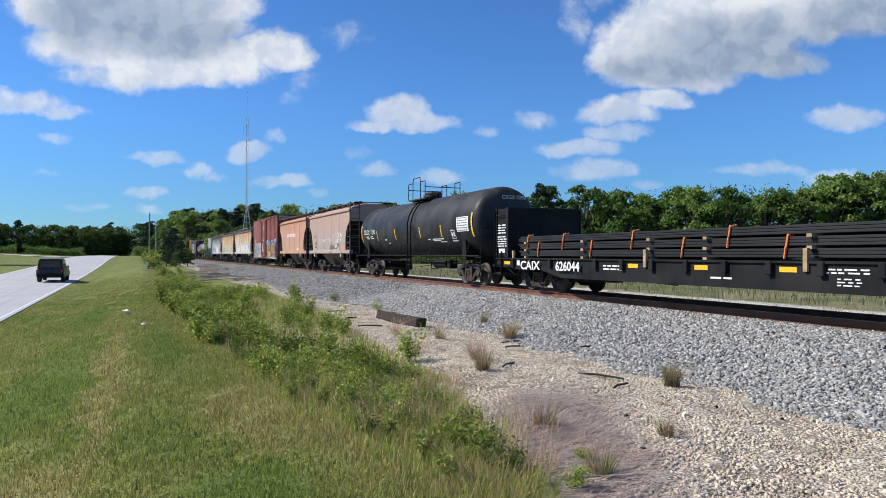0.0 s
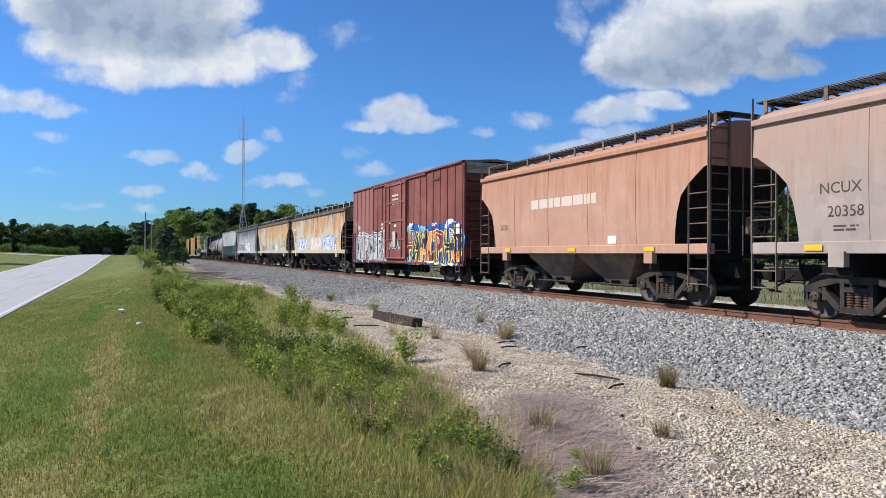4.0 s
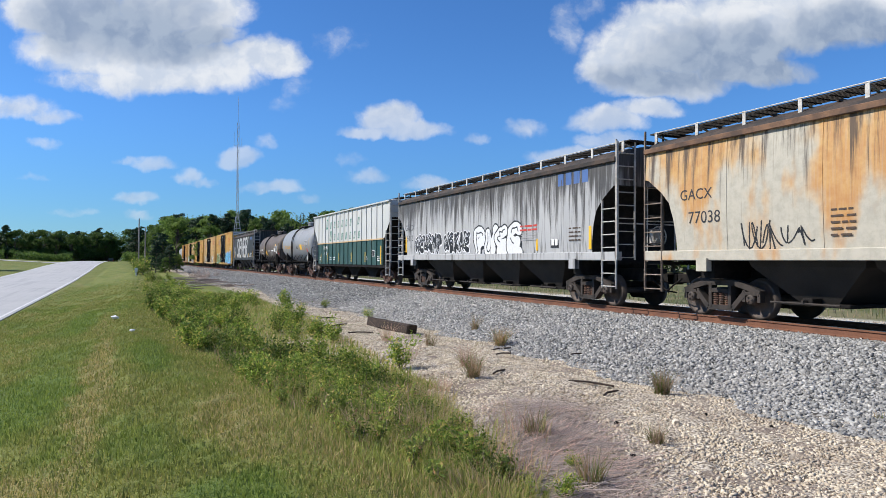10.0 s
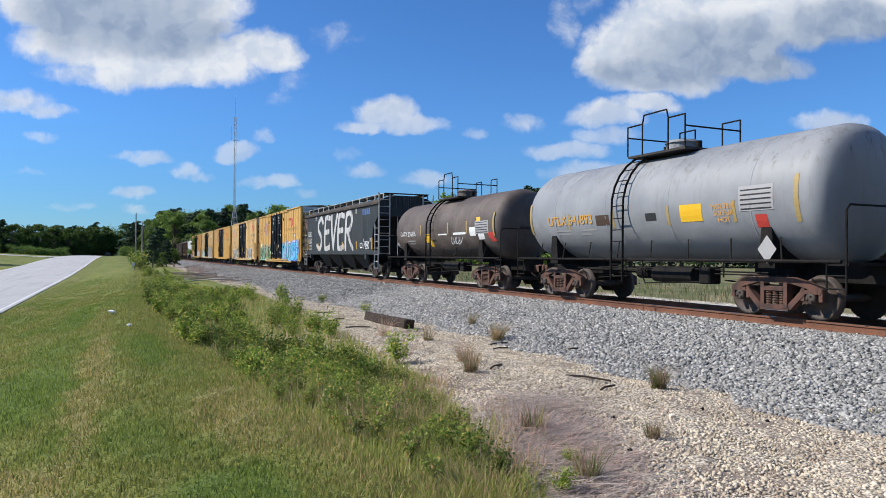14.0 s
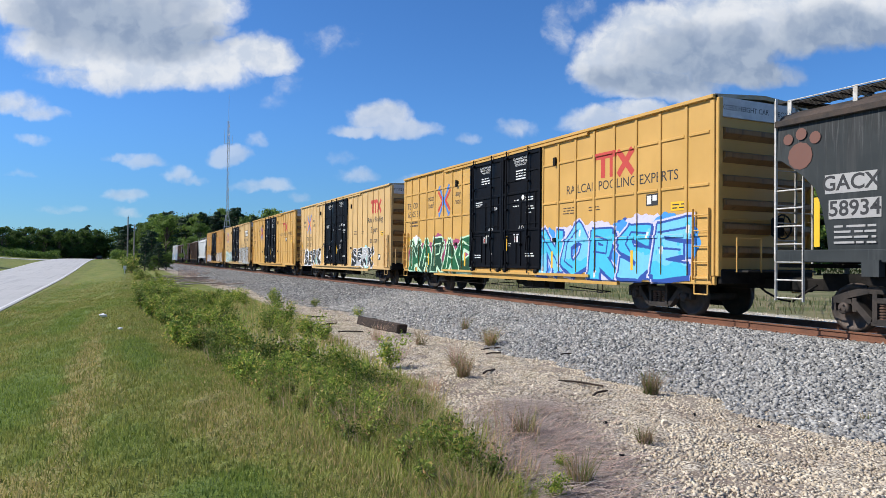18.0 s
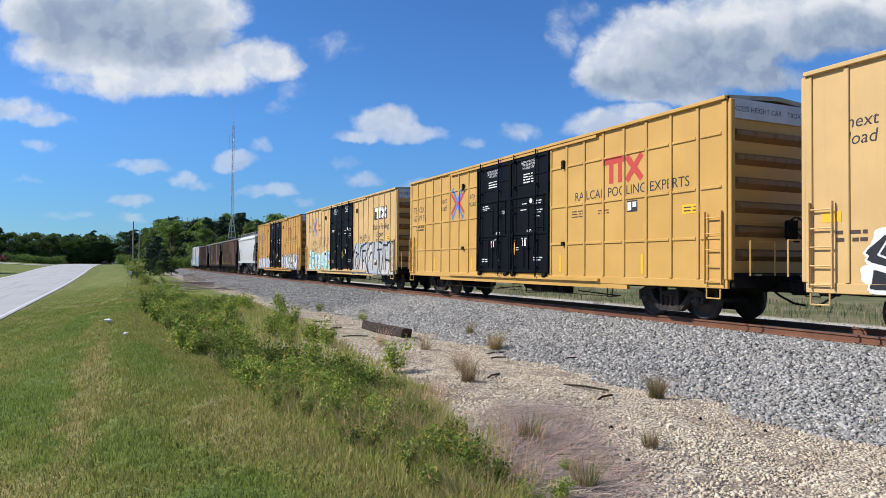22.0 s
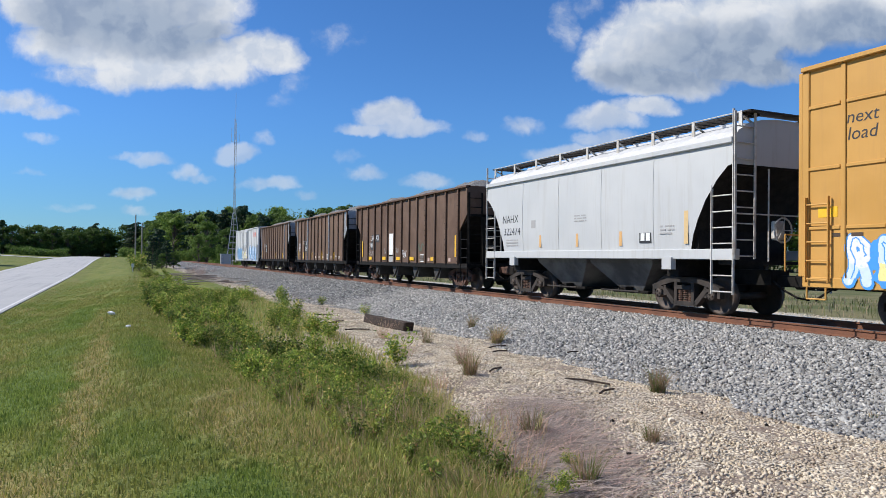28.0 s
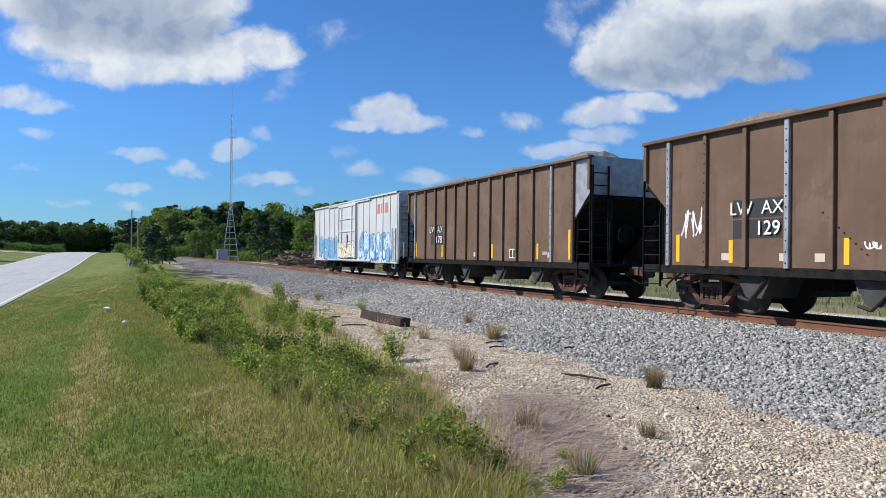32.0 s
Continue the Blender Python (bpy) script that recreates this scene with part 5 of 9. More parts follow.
# ---- flat car with bulkhead and its load ----
def bulkhead_flat(label, front, rear, deck_m, steel_m):
    car, mid, hl = start_car("bulkhead_flat_car", label, "flat car", front, rear)
    part("deck", boxes((-1.5, 1.5, -hl, hl, 1.05, 1.15)), steel_m, car)
    for s in (-1, 1):
        out = [(-hl, 1.15), (hl, 1.15), (hl, .85), (hl - 3.2, .76), (hl - 4.4, .54), (-hl + 4.4, .54), (-hl + 3.2, .76), (-hl, .85)]
        bm = bmesh.new()
        prism(bm, out, min(s * 1.46, s * 1.56), max(s * 1.46, s * 1.56))
        part("side_sill", bm, deck_m, car)
        part("sill_flange", boxes((min(s * 1.46, s * 1.61), max(s * 1.46, s * 1.61), -hl, hl, 1.11, 1.16)), deck_m, car)
        k = -hl + .9
        while k < hl - .5:
            part("stake_pocket", boxes((min(s * 1.55, s * 1.66), max(s * 1.55, s * 1.66), k - .07, k + .07, .86, 1.15), bevel=.012), deck_m, car)
            k += 1.22
    for s in (-1, 1):
        e = s * hl
        part("bulkhead", boxes((-1.54, 1.54, min(e, e - s * .95), max(e, e - s * .95), 1.16, 2.96), bevel=.02), deck_m, car)
        for q in (-1, 1):
            for y in (e - s * .05, e - s * .92):
                part("bulkhead_post", boxes((q * 1.555 - .03, q * 1.555 + .03, y - .05, y + .05, 1.16, 3.0), bevel=.01), deck_m, car)
            part("grab_iron", path_rod([(q * 1.56, e - s * .2, 2.72), (q * 1.63, e - s * .2, 2.72), (q * 1.63, e - s * .7, 2.72), (q * 1.56, e - s * .7, 2.72)], .018), deck_m, car)
        part("bulkhead_cap", boxes((-1.57, 1.57, min(e - s * .88, e - s * .98), max(e - s * .88, e - s * .98), 2.9, 3.0), bevel=.01), deck_m, car)
        ladder(car, (((-1.6, e - s * .04, .5), (-1.6, e - s * .04, 2.9)), ((-1.6, e - s * .5, .5), (-1.6, e - s * .5, 1.4))), deck_m)
        coupler(car, e - s * .1, s, TRUCK_RUST)
        truck_under(car, e - s * 2.2)
        part("bolster", boxes((-1.45, 1.45, e - s * 2.2 - .2, e - s * 2.2 + .2, .8, 1.06)), STEEL_DARK, car)
    brake_gear(car, hl - 5.2, .66)
    sill(car, hl - .1, STEEL_DARK, .68, .38)
    return car, mid, hl


# ---- the cars of this train, in order ----
BLACK_PAINT = paint("black car paint", (0.011, 0.011, 0.012), (0.028, 0.024, 0.02), 0.3, 0.1, 0.0, 0.65, gloss=0.15)
TANK_BLACK = paint("weathered black tank", (0.015, 0.016, 0.017), (0.036, 0.033, 0.03), 0.22, 0.2, 0.0, 0.5, top=((0.16, 0.10, 0.06), 4.06, 4.16, 0.4), gloss=0.25)
TANK_GREY = paint("weathered grey tank", (0.25, 0.26, 0.272), (0.15, 0.14, 0.13), 0.25, 0.15, 0.10, 0.5, top=((0.23, 0.233, 0.237), 3.4, 4.3, 0.4))
TANK_BROWN = paint("grimy brown tank", (0.088, 0.066, 0.054), (0.035, 0.03, 0.027), 0.5, 0.3, 0.5, 0.6, (0.14, 0.075, 0.045))
TAN = paint("faded tan hopper paint", (0.385, 0.315, 0.275), (0.25, 0.175, 0.14), 0.16, 0.15, 0.25, 0.65, (0.36, 0.19, 0.12), top=((0.40, 0.255, 0.20), 1.9, 3.6, 0.85), patch=0.35, runs=0.15)
TAN_RED = paint("faded orange-tan hopper paint", (0.50, 0.285, 0.195), (0.30, 0.15, 0.10), 0.3, 0.12, 0.15, 0.65, (0.32, 0.13, 0.06), top=((0.42, 0.19, 0.11), 2.2, 4.3, 0.8), patch=0.2, runs=0.2)
TAN_DARK = surf("grimy tan bays", (0.22, 0.15, 0.11), (0.10, 0.07, 0.055), 1.5, 0.8)
RED_OXIDE = paint("faded boxcar red", (0.225, 0.057, 0.04), (0.12, 0.045, 0.035), 0.3, 0.22, 0.0, 0.65, patch=0.35, panel=(0.752, 0.5, (0.33, 0.145, 0.125), 4.1))
RED_FRAME = paint("faded red door frame", (0.27, 0.09, 0.072), (0.14, 0.05, 0.04), 0.3)
RED_ROOF = surf("rusty galvanised roof", (0.30, 0.19, 0.11), (0.18, 0.08, 0.05), 2.0, 0.7)
RED_END = paint("dark boxcar red", (0.13, 0.035, 0.028), (0.05, 0.02, 0.018), 0.4, 0.2)


def rusted(name, base, rust, deep, cover, runs):
    """Old white paint: broad rust blooms that hang from the roof, black runs of all lengths, clean lower fields."""
    m, net = material(name)
    ob = net.node("ShaderNodeTexCoord").outputs["Object"]
    r = net.node("ShaderNodeObjectInfo").outputs["Random"]
    x, y, z = net.split(ob)
    broad = net.noise(net.vec("MULTIPLY", ob, (1, .62, .30)), 1.3, 4.0, 0.55)
    comb = net.noise(net.vec("MULTIPLY", ob, (4, 3.4, .10)), 2.0, 5.0, 0.7)
    fine = net.noise(net.vec("MULTIPLY", ob, (10, 9.0, .35)), 2.0, 4.0, 0.65)
    blot = net.noise(ob, 4.5, 5.0, 0.7)
    height = net.ramp(z, 1.5, 4.3)
    hang = net.math("ADD", net.math("ADD", net.math("MULTIPLY", height, 0.68), net.math("MULTIPLY", net.math("SUBTRACT", broad, 0.5), 3.3)), net.math("MULTIPLY", net.math("SUBTRACT", comb, 0.5), 0.28))
    col = net.mix(net.ramp(blot, 0.35, 0.7, 0, .7), base, tuple(c * .72 for c in base))
    warm = net.mix(net.ramp(net.math("ADD", net.math("MULTIPLY", blot, 0.45), net.math("MULTIPLY", broad, 0.55)), 0.38, 0.64), rust, deep)
    warm = net.mix(net.ramp(fine, 0.4, 0.75, 0, .24), warm, tuple(c * 1.1 for c in base))
    col = net.mix(net.ramp(hang, cover - 0.08, cover + 0.42, 0, .93), col, warm)
    black = net.math("ADD", net.math("MULTIPLY", net.math("SUBTRACT", comb, 0.5), 2.2), net.math("MULTIPLY", height, .55))
    col = net.mix(net.math("MULTIPLY", net.ramp(black, .38, .78), runs), col, (0.05, 0.036, 0.03))
    col = net.mix(net.ramp(fine, .58, .76, 0, .3), col, (0.10, 0.07, 0.05))
    finish(net, col, 0.7, 0.0, blot, 0.08)
    return m


RUST_WHITE = rusted("rust-streaked white hopper paint", (0.52, 0.455, 0.34), (0.53, 0.32, 0.135), (0.42, 0.18, 0.06), 0.27, .85)
RUST_ORANGE = rusted("rust-run orange hopper paint", (0.46, 0.425, 0.345), (0.55, 0.32, 0.10), (0.44, 0.20, 0.05), 0.13, .9)
SOOT_WHITE = paint("soot-streaked pale grey paint", (0.43, 0.43, 0.425), (0.045, 0.042, 0.04), 0.9, 0.1, 0.0, 0.6, top=((0.06, 0.057, 0.054), 2.5, 3.9, 0.95))
SOOT_ROOF = surf("sooty roof", (0.026, 0.022, 0.02), (0.075, 0.05, 0.036), 2, 0.85)
RUST_RAIL = surf("rust-stained top rail", (0.20, 0.105, 0.055), (0.06, 0.036, 0.026), 2.2, 0.8)
TAN_LADDER = surf("grimy tan ladder", (0.33, 0.26, 0.20), (0.15, 0.11, 0.085), 4, 0.75)
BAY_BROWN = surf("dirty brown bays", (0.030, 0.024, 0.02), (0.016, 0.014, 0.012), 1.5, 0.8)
RN_WHITE = paint("cream white car paint", (0.55, 0.555, 0.53), (0.36, 0.35, 0.32), 0.3, 0.05, 0.0, 0.5)
RN_GREEN = paint("dark green car paint", (0.024, 0.072, 0.062), (0.03, 0.06, 0.05), 0.3, 0.15, 0.0, 0.45)
SLATE = paint("sooty dark slate paint", (0.030, 0.036, 0.038), (0.075, 0.078, 0.08), 0.4, 0.1, 0.0, 0.6, top=((0.018, 0.018, 0.018), 3.4, 4.2, 0.6), gloss=0.2)
YELLOW_A = paint("boxcar yellow", (0.60, 0.345, 0.085), (0.42, 0.25, 0.08), 0.12, 0.08, 0.0, 0.5)
YELLOW_B = paint("faded boxcar yellow", (0.63, 0.41, 0.165), (0.45, 0.29, 0.12), 0.18, 0.08, 0.0, 0.55)
YELLOW_C = paint("orange boxcar yellow", (0.54, 0.285, 0.06), (0.36, 0.19, 0.06), 0.2, 0.08, 0.0, 0.5)
# car yellow darkened to put the end's shade into the paint, plus dirt streaks
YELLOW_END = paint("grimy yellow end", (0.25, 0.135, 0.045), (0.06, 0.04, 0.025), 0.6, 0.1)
YELLOW_ROOF = surf("pale galvanised roof", (0.42, 0.38, 0.30), (0.36, 0.25, 0.11), 2, 0.5)
PALE_ROOF = surf("white end panel", (0.62, 0.62, 0.62), (0.5, 0.5, 0.5), 3, 0.6)
DOOR_BLACK = paint("dark door paint", (0.0035, 0.004, 0.0065), (0.012, 0.012, 0.013), 0.2, 0.0, 0.0, 0.5, gloss=0.10)
WHITE_HOP = paint("light grey hopper paint", (0.52, 0.53, 0.53), (0.36, 0.34, 0.31), 0.35, 0.05, 0.0, 0.5)
BROWN = paint("brown open hopper paint", (0.136, 0.077, 0.047), (0.08, 0.055, 0.04), 0.55, 0.2, 0.3, 0.7, (0.10, 0.055, 0.035), patch=0.35, panel=(1.0, 0.22, (0.13, 0.080, 0.049), 99))
BROWN_DARK = paint("dark brown open hopper paint", (0.110, 0.060, 0.036), (0.066, 0.039, 0.027), 0.5, 0.2, 0.25, 0.7, (0.10, 0.05, 0.03), patch=0.35)
SILVER = surf("bare silver end sheet", (0.42, 0.43, 0.45), (0.28, 0.28, 0.29), 3, 0.4, 0.3)
STONE_LOAD = surf("grey stone load", (0.13, 0.128, 0.125), (0.22, 0.215, 0.205), 14, 0.95, 0, 0.8, 60)
WHITE_BOX = paint("faded white boxcar paint", (0.54, 0.55, 0.55), (0.42, 0.40, 0.38), 0.35, 0.06, 0.0, 0.55)

car, mid, hl = bulkhead_flat("black bulkhead flat car loaded with steel bars", -3.4, 19.63, BLACK_PAINT, STEEL_DARK)
FLAT, FLAT_MID = car, mid
car, mid, hl = tank_car("long weathered black tank car with yellow dashes", 21.45, 38.0, TANK_BLACK, plat=(-.3, 1.15), ladder_y=-.92, bands=6)
TANK1, TANK1_MID = car, mid
TAN_SET = (TAN, SOOT_ROOF, TAN, STEEL_DARK, TAN_DARK)
car, mid, hl = covered_hopper("faded tan covered hopper car with white scrawls", 39.56, 51.24, (TAN, TAN, TAN, TAN_DARK, TAN_DARK), bays=2, posts=9, seams=4, gate_dark=False)
HOP1, HOP1_MID = car, mid
car, mid, hl = covered_hopper("faded orange-tan covered hopper car", 52.5, 64.13, (TAN_RED, TAN_RED, TAN_RED, TAN_DARK, TAN_DARK), bays=2, posts=9, seams=4, gate_dark=False)
HOP2, HOP2_MID = car, mid
car, mid, hl = box_car("faded red box car with bright sprayed lettering", 65.82, 81.57, (RED_OXIDE, RED_ROOF, RED_END, RED_OXIDE), z1=5.17, doors=((72.14, 75.31),), ribs=21, plug=False, frame_mat=RED_FRAME, end_top=YELLOW_ROOF, end_ribs=8, rib_w=.07)
REDBOX, REDBOX_MID = car, mid
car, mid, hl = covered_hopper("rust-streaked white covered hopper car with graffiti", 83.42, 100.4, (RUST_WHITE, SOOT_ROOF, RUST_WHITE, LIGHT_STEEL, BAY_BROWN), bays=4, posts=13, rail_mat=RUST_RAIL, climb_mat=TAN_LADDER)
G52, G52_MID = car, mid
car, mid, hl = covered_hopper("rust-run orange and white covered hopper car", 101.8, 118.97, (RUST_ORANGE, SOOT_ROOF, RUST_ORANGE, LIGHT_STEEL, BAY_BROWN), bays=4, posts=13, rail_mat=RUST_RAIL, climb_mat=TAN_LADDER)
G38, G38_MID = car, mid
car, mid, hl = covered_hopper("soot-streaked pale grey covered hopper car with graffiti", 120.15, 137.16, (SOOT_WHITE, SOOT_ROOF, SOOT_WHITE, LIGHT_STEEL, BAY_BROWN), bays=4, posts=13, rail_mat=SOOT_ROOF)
GRY, GRY_MID = car, mid


def ribbed_hopper(label, front, rear):
    """White over green covered hopper with outside posts."""
    car, mid, hl = start_car("covered_hopper_car", label, "hopper car", front, rear)
    low, band, top = 1.06, 2.46, 4.43
    upper = [(-hl, top), (hl, top), (hl, 3.55), (hl - 1.03, band), (-hl + 1.03, band), (-hl, 3.55)]
    lower = [(-hl + 1.03, band), (hl - 1.03, band), (hl - 1.15, 2.33), (hl - 1.15, low), (-hl + 1.15, low), (-hl + 1.15, 2.33)]
    bm = bmesh.new()
    prism(bm, upper, -1.56, 1.56)
    # lower end faces coloured black for the shade there, also on the lower body
    for f in bm.faces:
        f.normal_update()
        if abs(f.normal.y) > .3 and f.calc_center_median().z < 3.5:
            f.material_index = 1
    part("upper_body", bm, (RN_WHITE, STEEL_DARK), car, "cream white upper body")
    bm = bmesh.new()
    prism(bm, lower, -1.56, 1.56)
    for f in bm.faces:
        f.normal_update()
        if abs(f.normal.y) > .3:
            f.material_index = 1
    part("lower_body", bm, (RN_GREEN, STEEL_DARK), car, "dark green lower body")
    for s in (-1, 1):
        for y in [-hl + .06] + [139.72 - mid + .9167 * k for k in range(16)] + [hl - .06]:
            d = min(y + hl, hl - y)
            zz = max(3.55 - d * 1.06, 2.46) if d < 1.03 else band
            part("side_post", boxes((min(s * 1.555, s * 1.605), max(s * 1.555, s * 1.605), y - .05, y + .05, zz, top - .06), bevel=.01), RN_WHITE, car)
            if d > 1.15:
                part("side_post", boxes((min(s * 1.555, s * 1.605), max(s * 1.555, s * 1.605), y - .05, y + .05, low, band), bevel=.01), RN_GREEN, car)
        part("stripe", boxes((min(s * 1.555, s * 1.609), max(s * 1.555, s * 1.609), -hl + 1.03, hl - 1.03, band - .035, band + .035)), plain("faded tan belt line", (0.52, 0.36, 0.19)), car, "faded tan belt line")
        part("top_chord", boxes((min(s * 1.5, s * 1.67), max(s * 1.5, s * 1.67), -hl, hl, top - .06, top + .02), bevel=.012), RN_WHITE, car)
        e = s * hl
        for q in (-1, 1):
            ladder(car, (((q * 1.6, e, .5), (q * 1.6, e, 4.4)), ((q * 1.6, e - s * .6, .5), (q * 1.6, e - s * .6, 2.9))), LIGHT_STEEL)
            ladder(car, (((q * 1.56, e + s * .04, 1.2), (q * 1.56, e + s * .04, 4.4)), ((q * .95, e + s * .04, 1.2), (q * .95, e + s * .04, 4.4))), LIGHT_STEEL)
        part("slope_plate", boxes((-1.5, 1.5, min(e - s * 1.2, e - s * 1.1), max(e - s * 1.2, e - s * 1.1), 1.1, 2.5)), STEEL_DARK, car)
        part("end_platform", boxes((-1.5, 1.5, min(e, e - s * 1.1), max(e, e - s * 1.1), 1.1, 1.18)), STEEL_DARK, car)
        part("side_sill", boxes((min(s * 1.4, s * 1.55), max(s * 1.4, s * 1.55), -hl, hl, .92, 1.08)), STEEL_DARK, car)
        part("bolster", boxes((-1.45, 1.45, e - s * 1.9 - .2, e - s * 1.9 + .2, .86, 1.1)), STEEL_DARK, car)
        coupler(car, e - s * .1, s, TRUCK_RUST)
        truck_under(car, e - s * 1.9, TRUCK_RUST)
    sill(car, hl - .1, STEEL_DARK)
    brake_wheel(car, -hl, -1, LIGHT_STEEL, x=-.3, z=2.0)
    a, b = -hl + 2.9, hl - 2.9
    for k in range(3):
        c = a + (b - a) * (k + .5) / 3
        w = (b - a) / 6
        bm = bmesh.new()
        prism(bm, [(c - w, 1.06), (c + w, 1.06), (c + .5, .4), (c - .5, .4)], -1.0, 1.0)
        part("discharge_bay", bm, STEEL_DARK, car)
        part("outlet_gate", boxes((-1.0, 1.0, c - .6, c + .6, .34, .42)), TRUCK_STEEL, car)
    part("roof", boxes((-1.45, 1.45, -hl + .1, hl - .1, top, top + .05), (-.4, .4, -hl + .8, hl - .8, top + .05, top + .14), bevel=.02), PALE_ROOF, car)
    part("running_board", boxes((-1.0, -.5, -hl, hl, top + .17, top + .2), (.5, 1.0, -hl, hl, top + .17, top + .2)), GRATING, car)
    return car, mid, hl


RN, RN_MID, RN_HL = ribbed_hopper("white over green ribbed covered hopper car", 138.4, 154.75)
car, mid, hl = tank_car("weathered grey tank car with yellow dashes", 156.3, 167.5, TANK_GREY, plat=(-.2, 1.1), ladder_y=.55, bands=4, truck_mat=TRUCK_RUST)
TANK2, TANK2_MID = car, mid
car, mid, hl = tank_car("grimy brown tank car with small markings", 169.5, 180.6, TANK_BROWN, radius=1.36, axis_z=2.5, plat=(-.2, 1.0), ladder_y=.75, bands=4, truck_mat=TRUCK_RUST)
TANK3, TANK3_MID = car, mid
car, mid, hl = covered_hopper("dark slate covered hopper car with huge white sprayed letters", 182.31, 199.26, (SLATE, SOOT_ROOF, SLATE, LIGHT_STEEL, BAY_BROWN), bays=4, posts=13, rail_mat=SOOT_ROOF)
SEV, SEV_MID = car, mid

TTX = []
for k, (m, shelves, label) in enumerate((
        (YELLOW_A, (1.95, 3.1, 4.3), "yellow box car with black double doors and blue graffiti"),
        (YELLOW_B, (), "faded yellow box car with black double doors and black graffiti"),
        (YELLOW_A, (1.95, 3.1, 4.3), "clean yellow box car with black double doors"),
        (YELLOW_B, (), "faded yellow box car with grey and teal graffiti"),
        (YELLOW_C, (1.95, 3.1, 4.3), "dull orange-yellow box car with black double doors and graffiti"))):
    front = 200.87 + 20.78 * k
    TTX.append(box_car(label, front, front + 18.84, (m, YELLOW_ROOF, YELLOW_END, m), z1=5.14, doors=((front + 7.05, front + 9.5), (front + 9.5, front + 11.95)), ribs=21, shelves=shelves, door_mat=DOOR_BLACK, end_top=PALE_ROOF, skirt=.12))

BAY_GREY = surf("grimy grey bay plate", (0.15, 0.145, 0.14), (0.06, 0.057, 0.055), 1.2, 0.8)
car, mid, hl = covered_hopper("clean light grey covered hopper car", 304.54, 316.06, (WHITE_HOP, PALE_ROOF, WHITE_HOP, LIGHT_STEEL, BAY_GREY), edge=4.02, peak=4.54, bays=2, posts=9, seams=4, notch=((0, 3.45), (.15, 3.42), (.45, 3.15), (.8, 2.7), (1.05, 2.25), (1.2, 1.9), (1.3, 1.5)))
NAHX, NAHX_MID = car, mid
COAL = []
# grey bays given a near-black colour that holds the shade under the car
BAY_BLACK = surf("sooty bay plate", (0.05, 0.05, 0.05), (0.028, 0.027, 0.026), 3, 0.8)
for a, b, m, pale in ((317.62, 332.13, BROWN_DARK, ()), (334.11, 348.53, BROWN, (4, 10, 13)), (350.78, 364.77, BROWN, (2, 13))):
    COAL.append(coal_hopper("brown open hopper car heaped with grey stone", a, b, (m, SILVER, BAY_BLACK, STONE_LOAD), pale=pale, front_m=None if pale else BROWN_DARK))
car, mid, hl = box_car("faded white box car with blue graffiti", 366.26, 382.5, (WHITE_BOX, PALE_ROOF, WHITE_BOX, WHITE_BOX), z1=4.4, doors=((372.73, 376.31),), ribs=14, plug=False, end_ribs=8, rib_w=.08)
LAST, LAST_MID = car, mid


# ---- markings and sprayed paint on the cars ----
rng = random.Random(3)
SILVER_SPRAY = plain("silver spray paint", (0.42, 0.43, 0.44), 0.45)
WHITE_SPRAY = plain("white spray paint", (0.70, 0.70, 0.70), 0.55)
BLACK_SPRAY = plain("black spray paint", (0.012, 0.012, 0.014), 0.5)
BLUE_SPRAY = plain("bright blue spray paint", (0.05, 0.28, 0.70), 0.5)
CYAN_SPRAY = plain("light blue spray paint", (0.16, 0.52, 0.82), 0.5)
DEEP_BLUE = plain("deep blue spray paint", (0.02, 0.07, 0.32), 0.5)
LILAC = plain("lilac spray paint", (0.58, 0.55, 0.74), 0.5)
PINK = plain("pink spray paint", (0.70, 0.32, 0.42), 0.5)
ROSE = plain("pale rose spray paint", (0.62, 0.42, 0.36), 0.5)
GREEN_SPRAY = plain("green spray paint", (0.02, 0.26, 0.08), 0.5)
LIME = plain("light green spray paint", (0.22, 0.55, 0.18), 0.5)
TEAL = plain("pale teal spray paint", (0.38, 0.66, 0.60), 0.5)
YELLOW_SPRAY = plain("pale yellow spray paint", (0.80, 0.70, 0.28), 0.5)
MAROON = plain("maroon spray paint", (0.22, 0.03, 0.03), 0.5)
PALE_BLUE = plain("pale blue spray paint", (0.55, 0.66, 0.80), 0.5)
CREAM = plain("cream lettering", (0.62, 0.50, 0.42), 0.7)

DULL_BLUE = paint("dull blue emblem paint", (0.06, 0.13, 0.32), (0.05, 0.055, 0.06), 0.8)
# flat car and its load of steel bars, tied in three tiers
car, mid = FLAT, FLAT_MID
lettering(car, "CAIX", 17.0 - mid, .90, .40, WHITE_MARK, x=-1.662, wide=1.35, bold=.025)
lettering(car, "626044", 14.75 - mid, .90, .40, WHITE_MARK, x=-1.662, wide=1.1, bold=.025)
for u in (18.75, 11.73, 9.25, 6.84, 4.4, 2.0):
    plate(car, u - mid, .98, .42, .11, YELLOW_MARK, x=-1.563, name="reflector")
bars(car, 12.6 - mid, .96, .9, 2, WHITE_MARK, x=-1.562, h=.04, gap=.05, seed=3, broken=5)
bars(car, 5.6 - mid, 1.0, 1.0, 2, WHITE_MARK, x=-1.562, h=.03, gap=.035, seed=4, broken=6)
bars(car, 5.5 - mid, .82, .5, 3, WHITE_MARK, x=-1.562, h=.025, gap=.035, seed=14, broken=4)
bars(car, 19.2 - mid, 2.36, .6, 4, WHITE_MARK, x=-1.544, h=.045, gap=.05, seed=5)
bars(car, 19.2 - mid, 1.93, .7, 5, WHITE_MARK, x=-1.544, h=.04, gap=.045, seed=6)
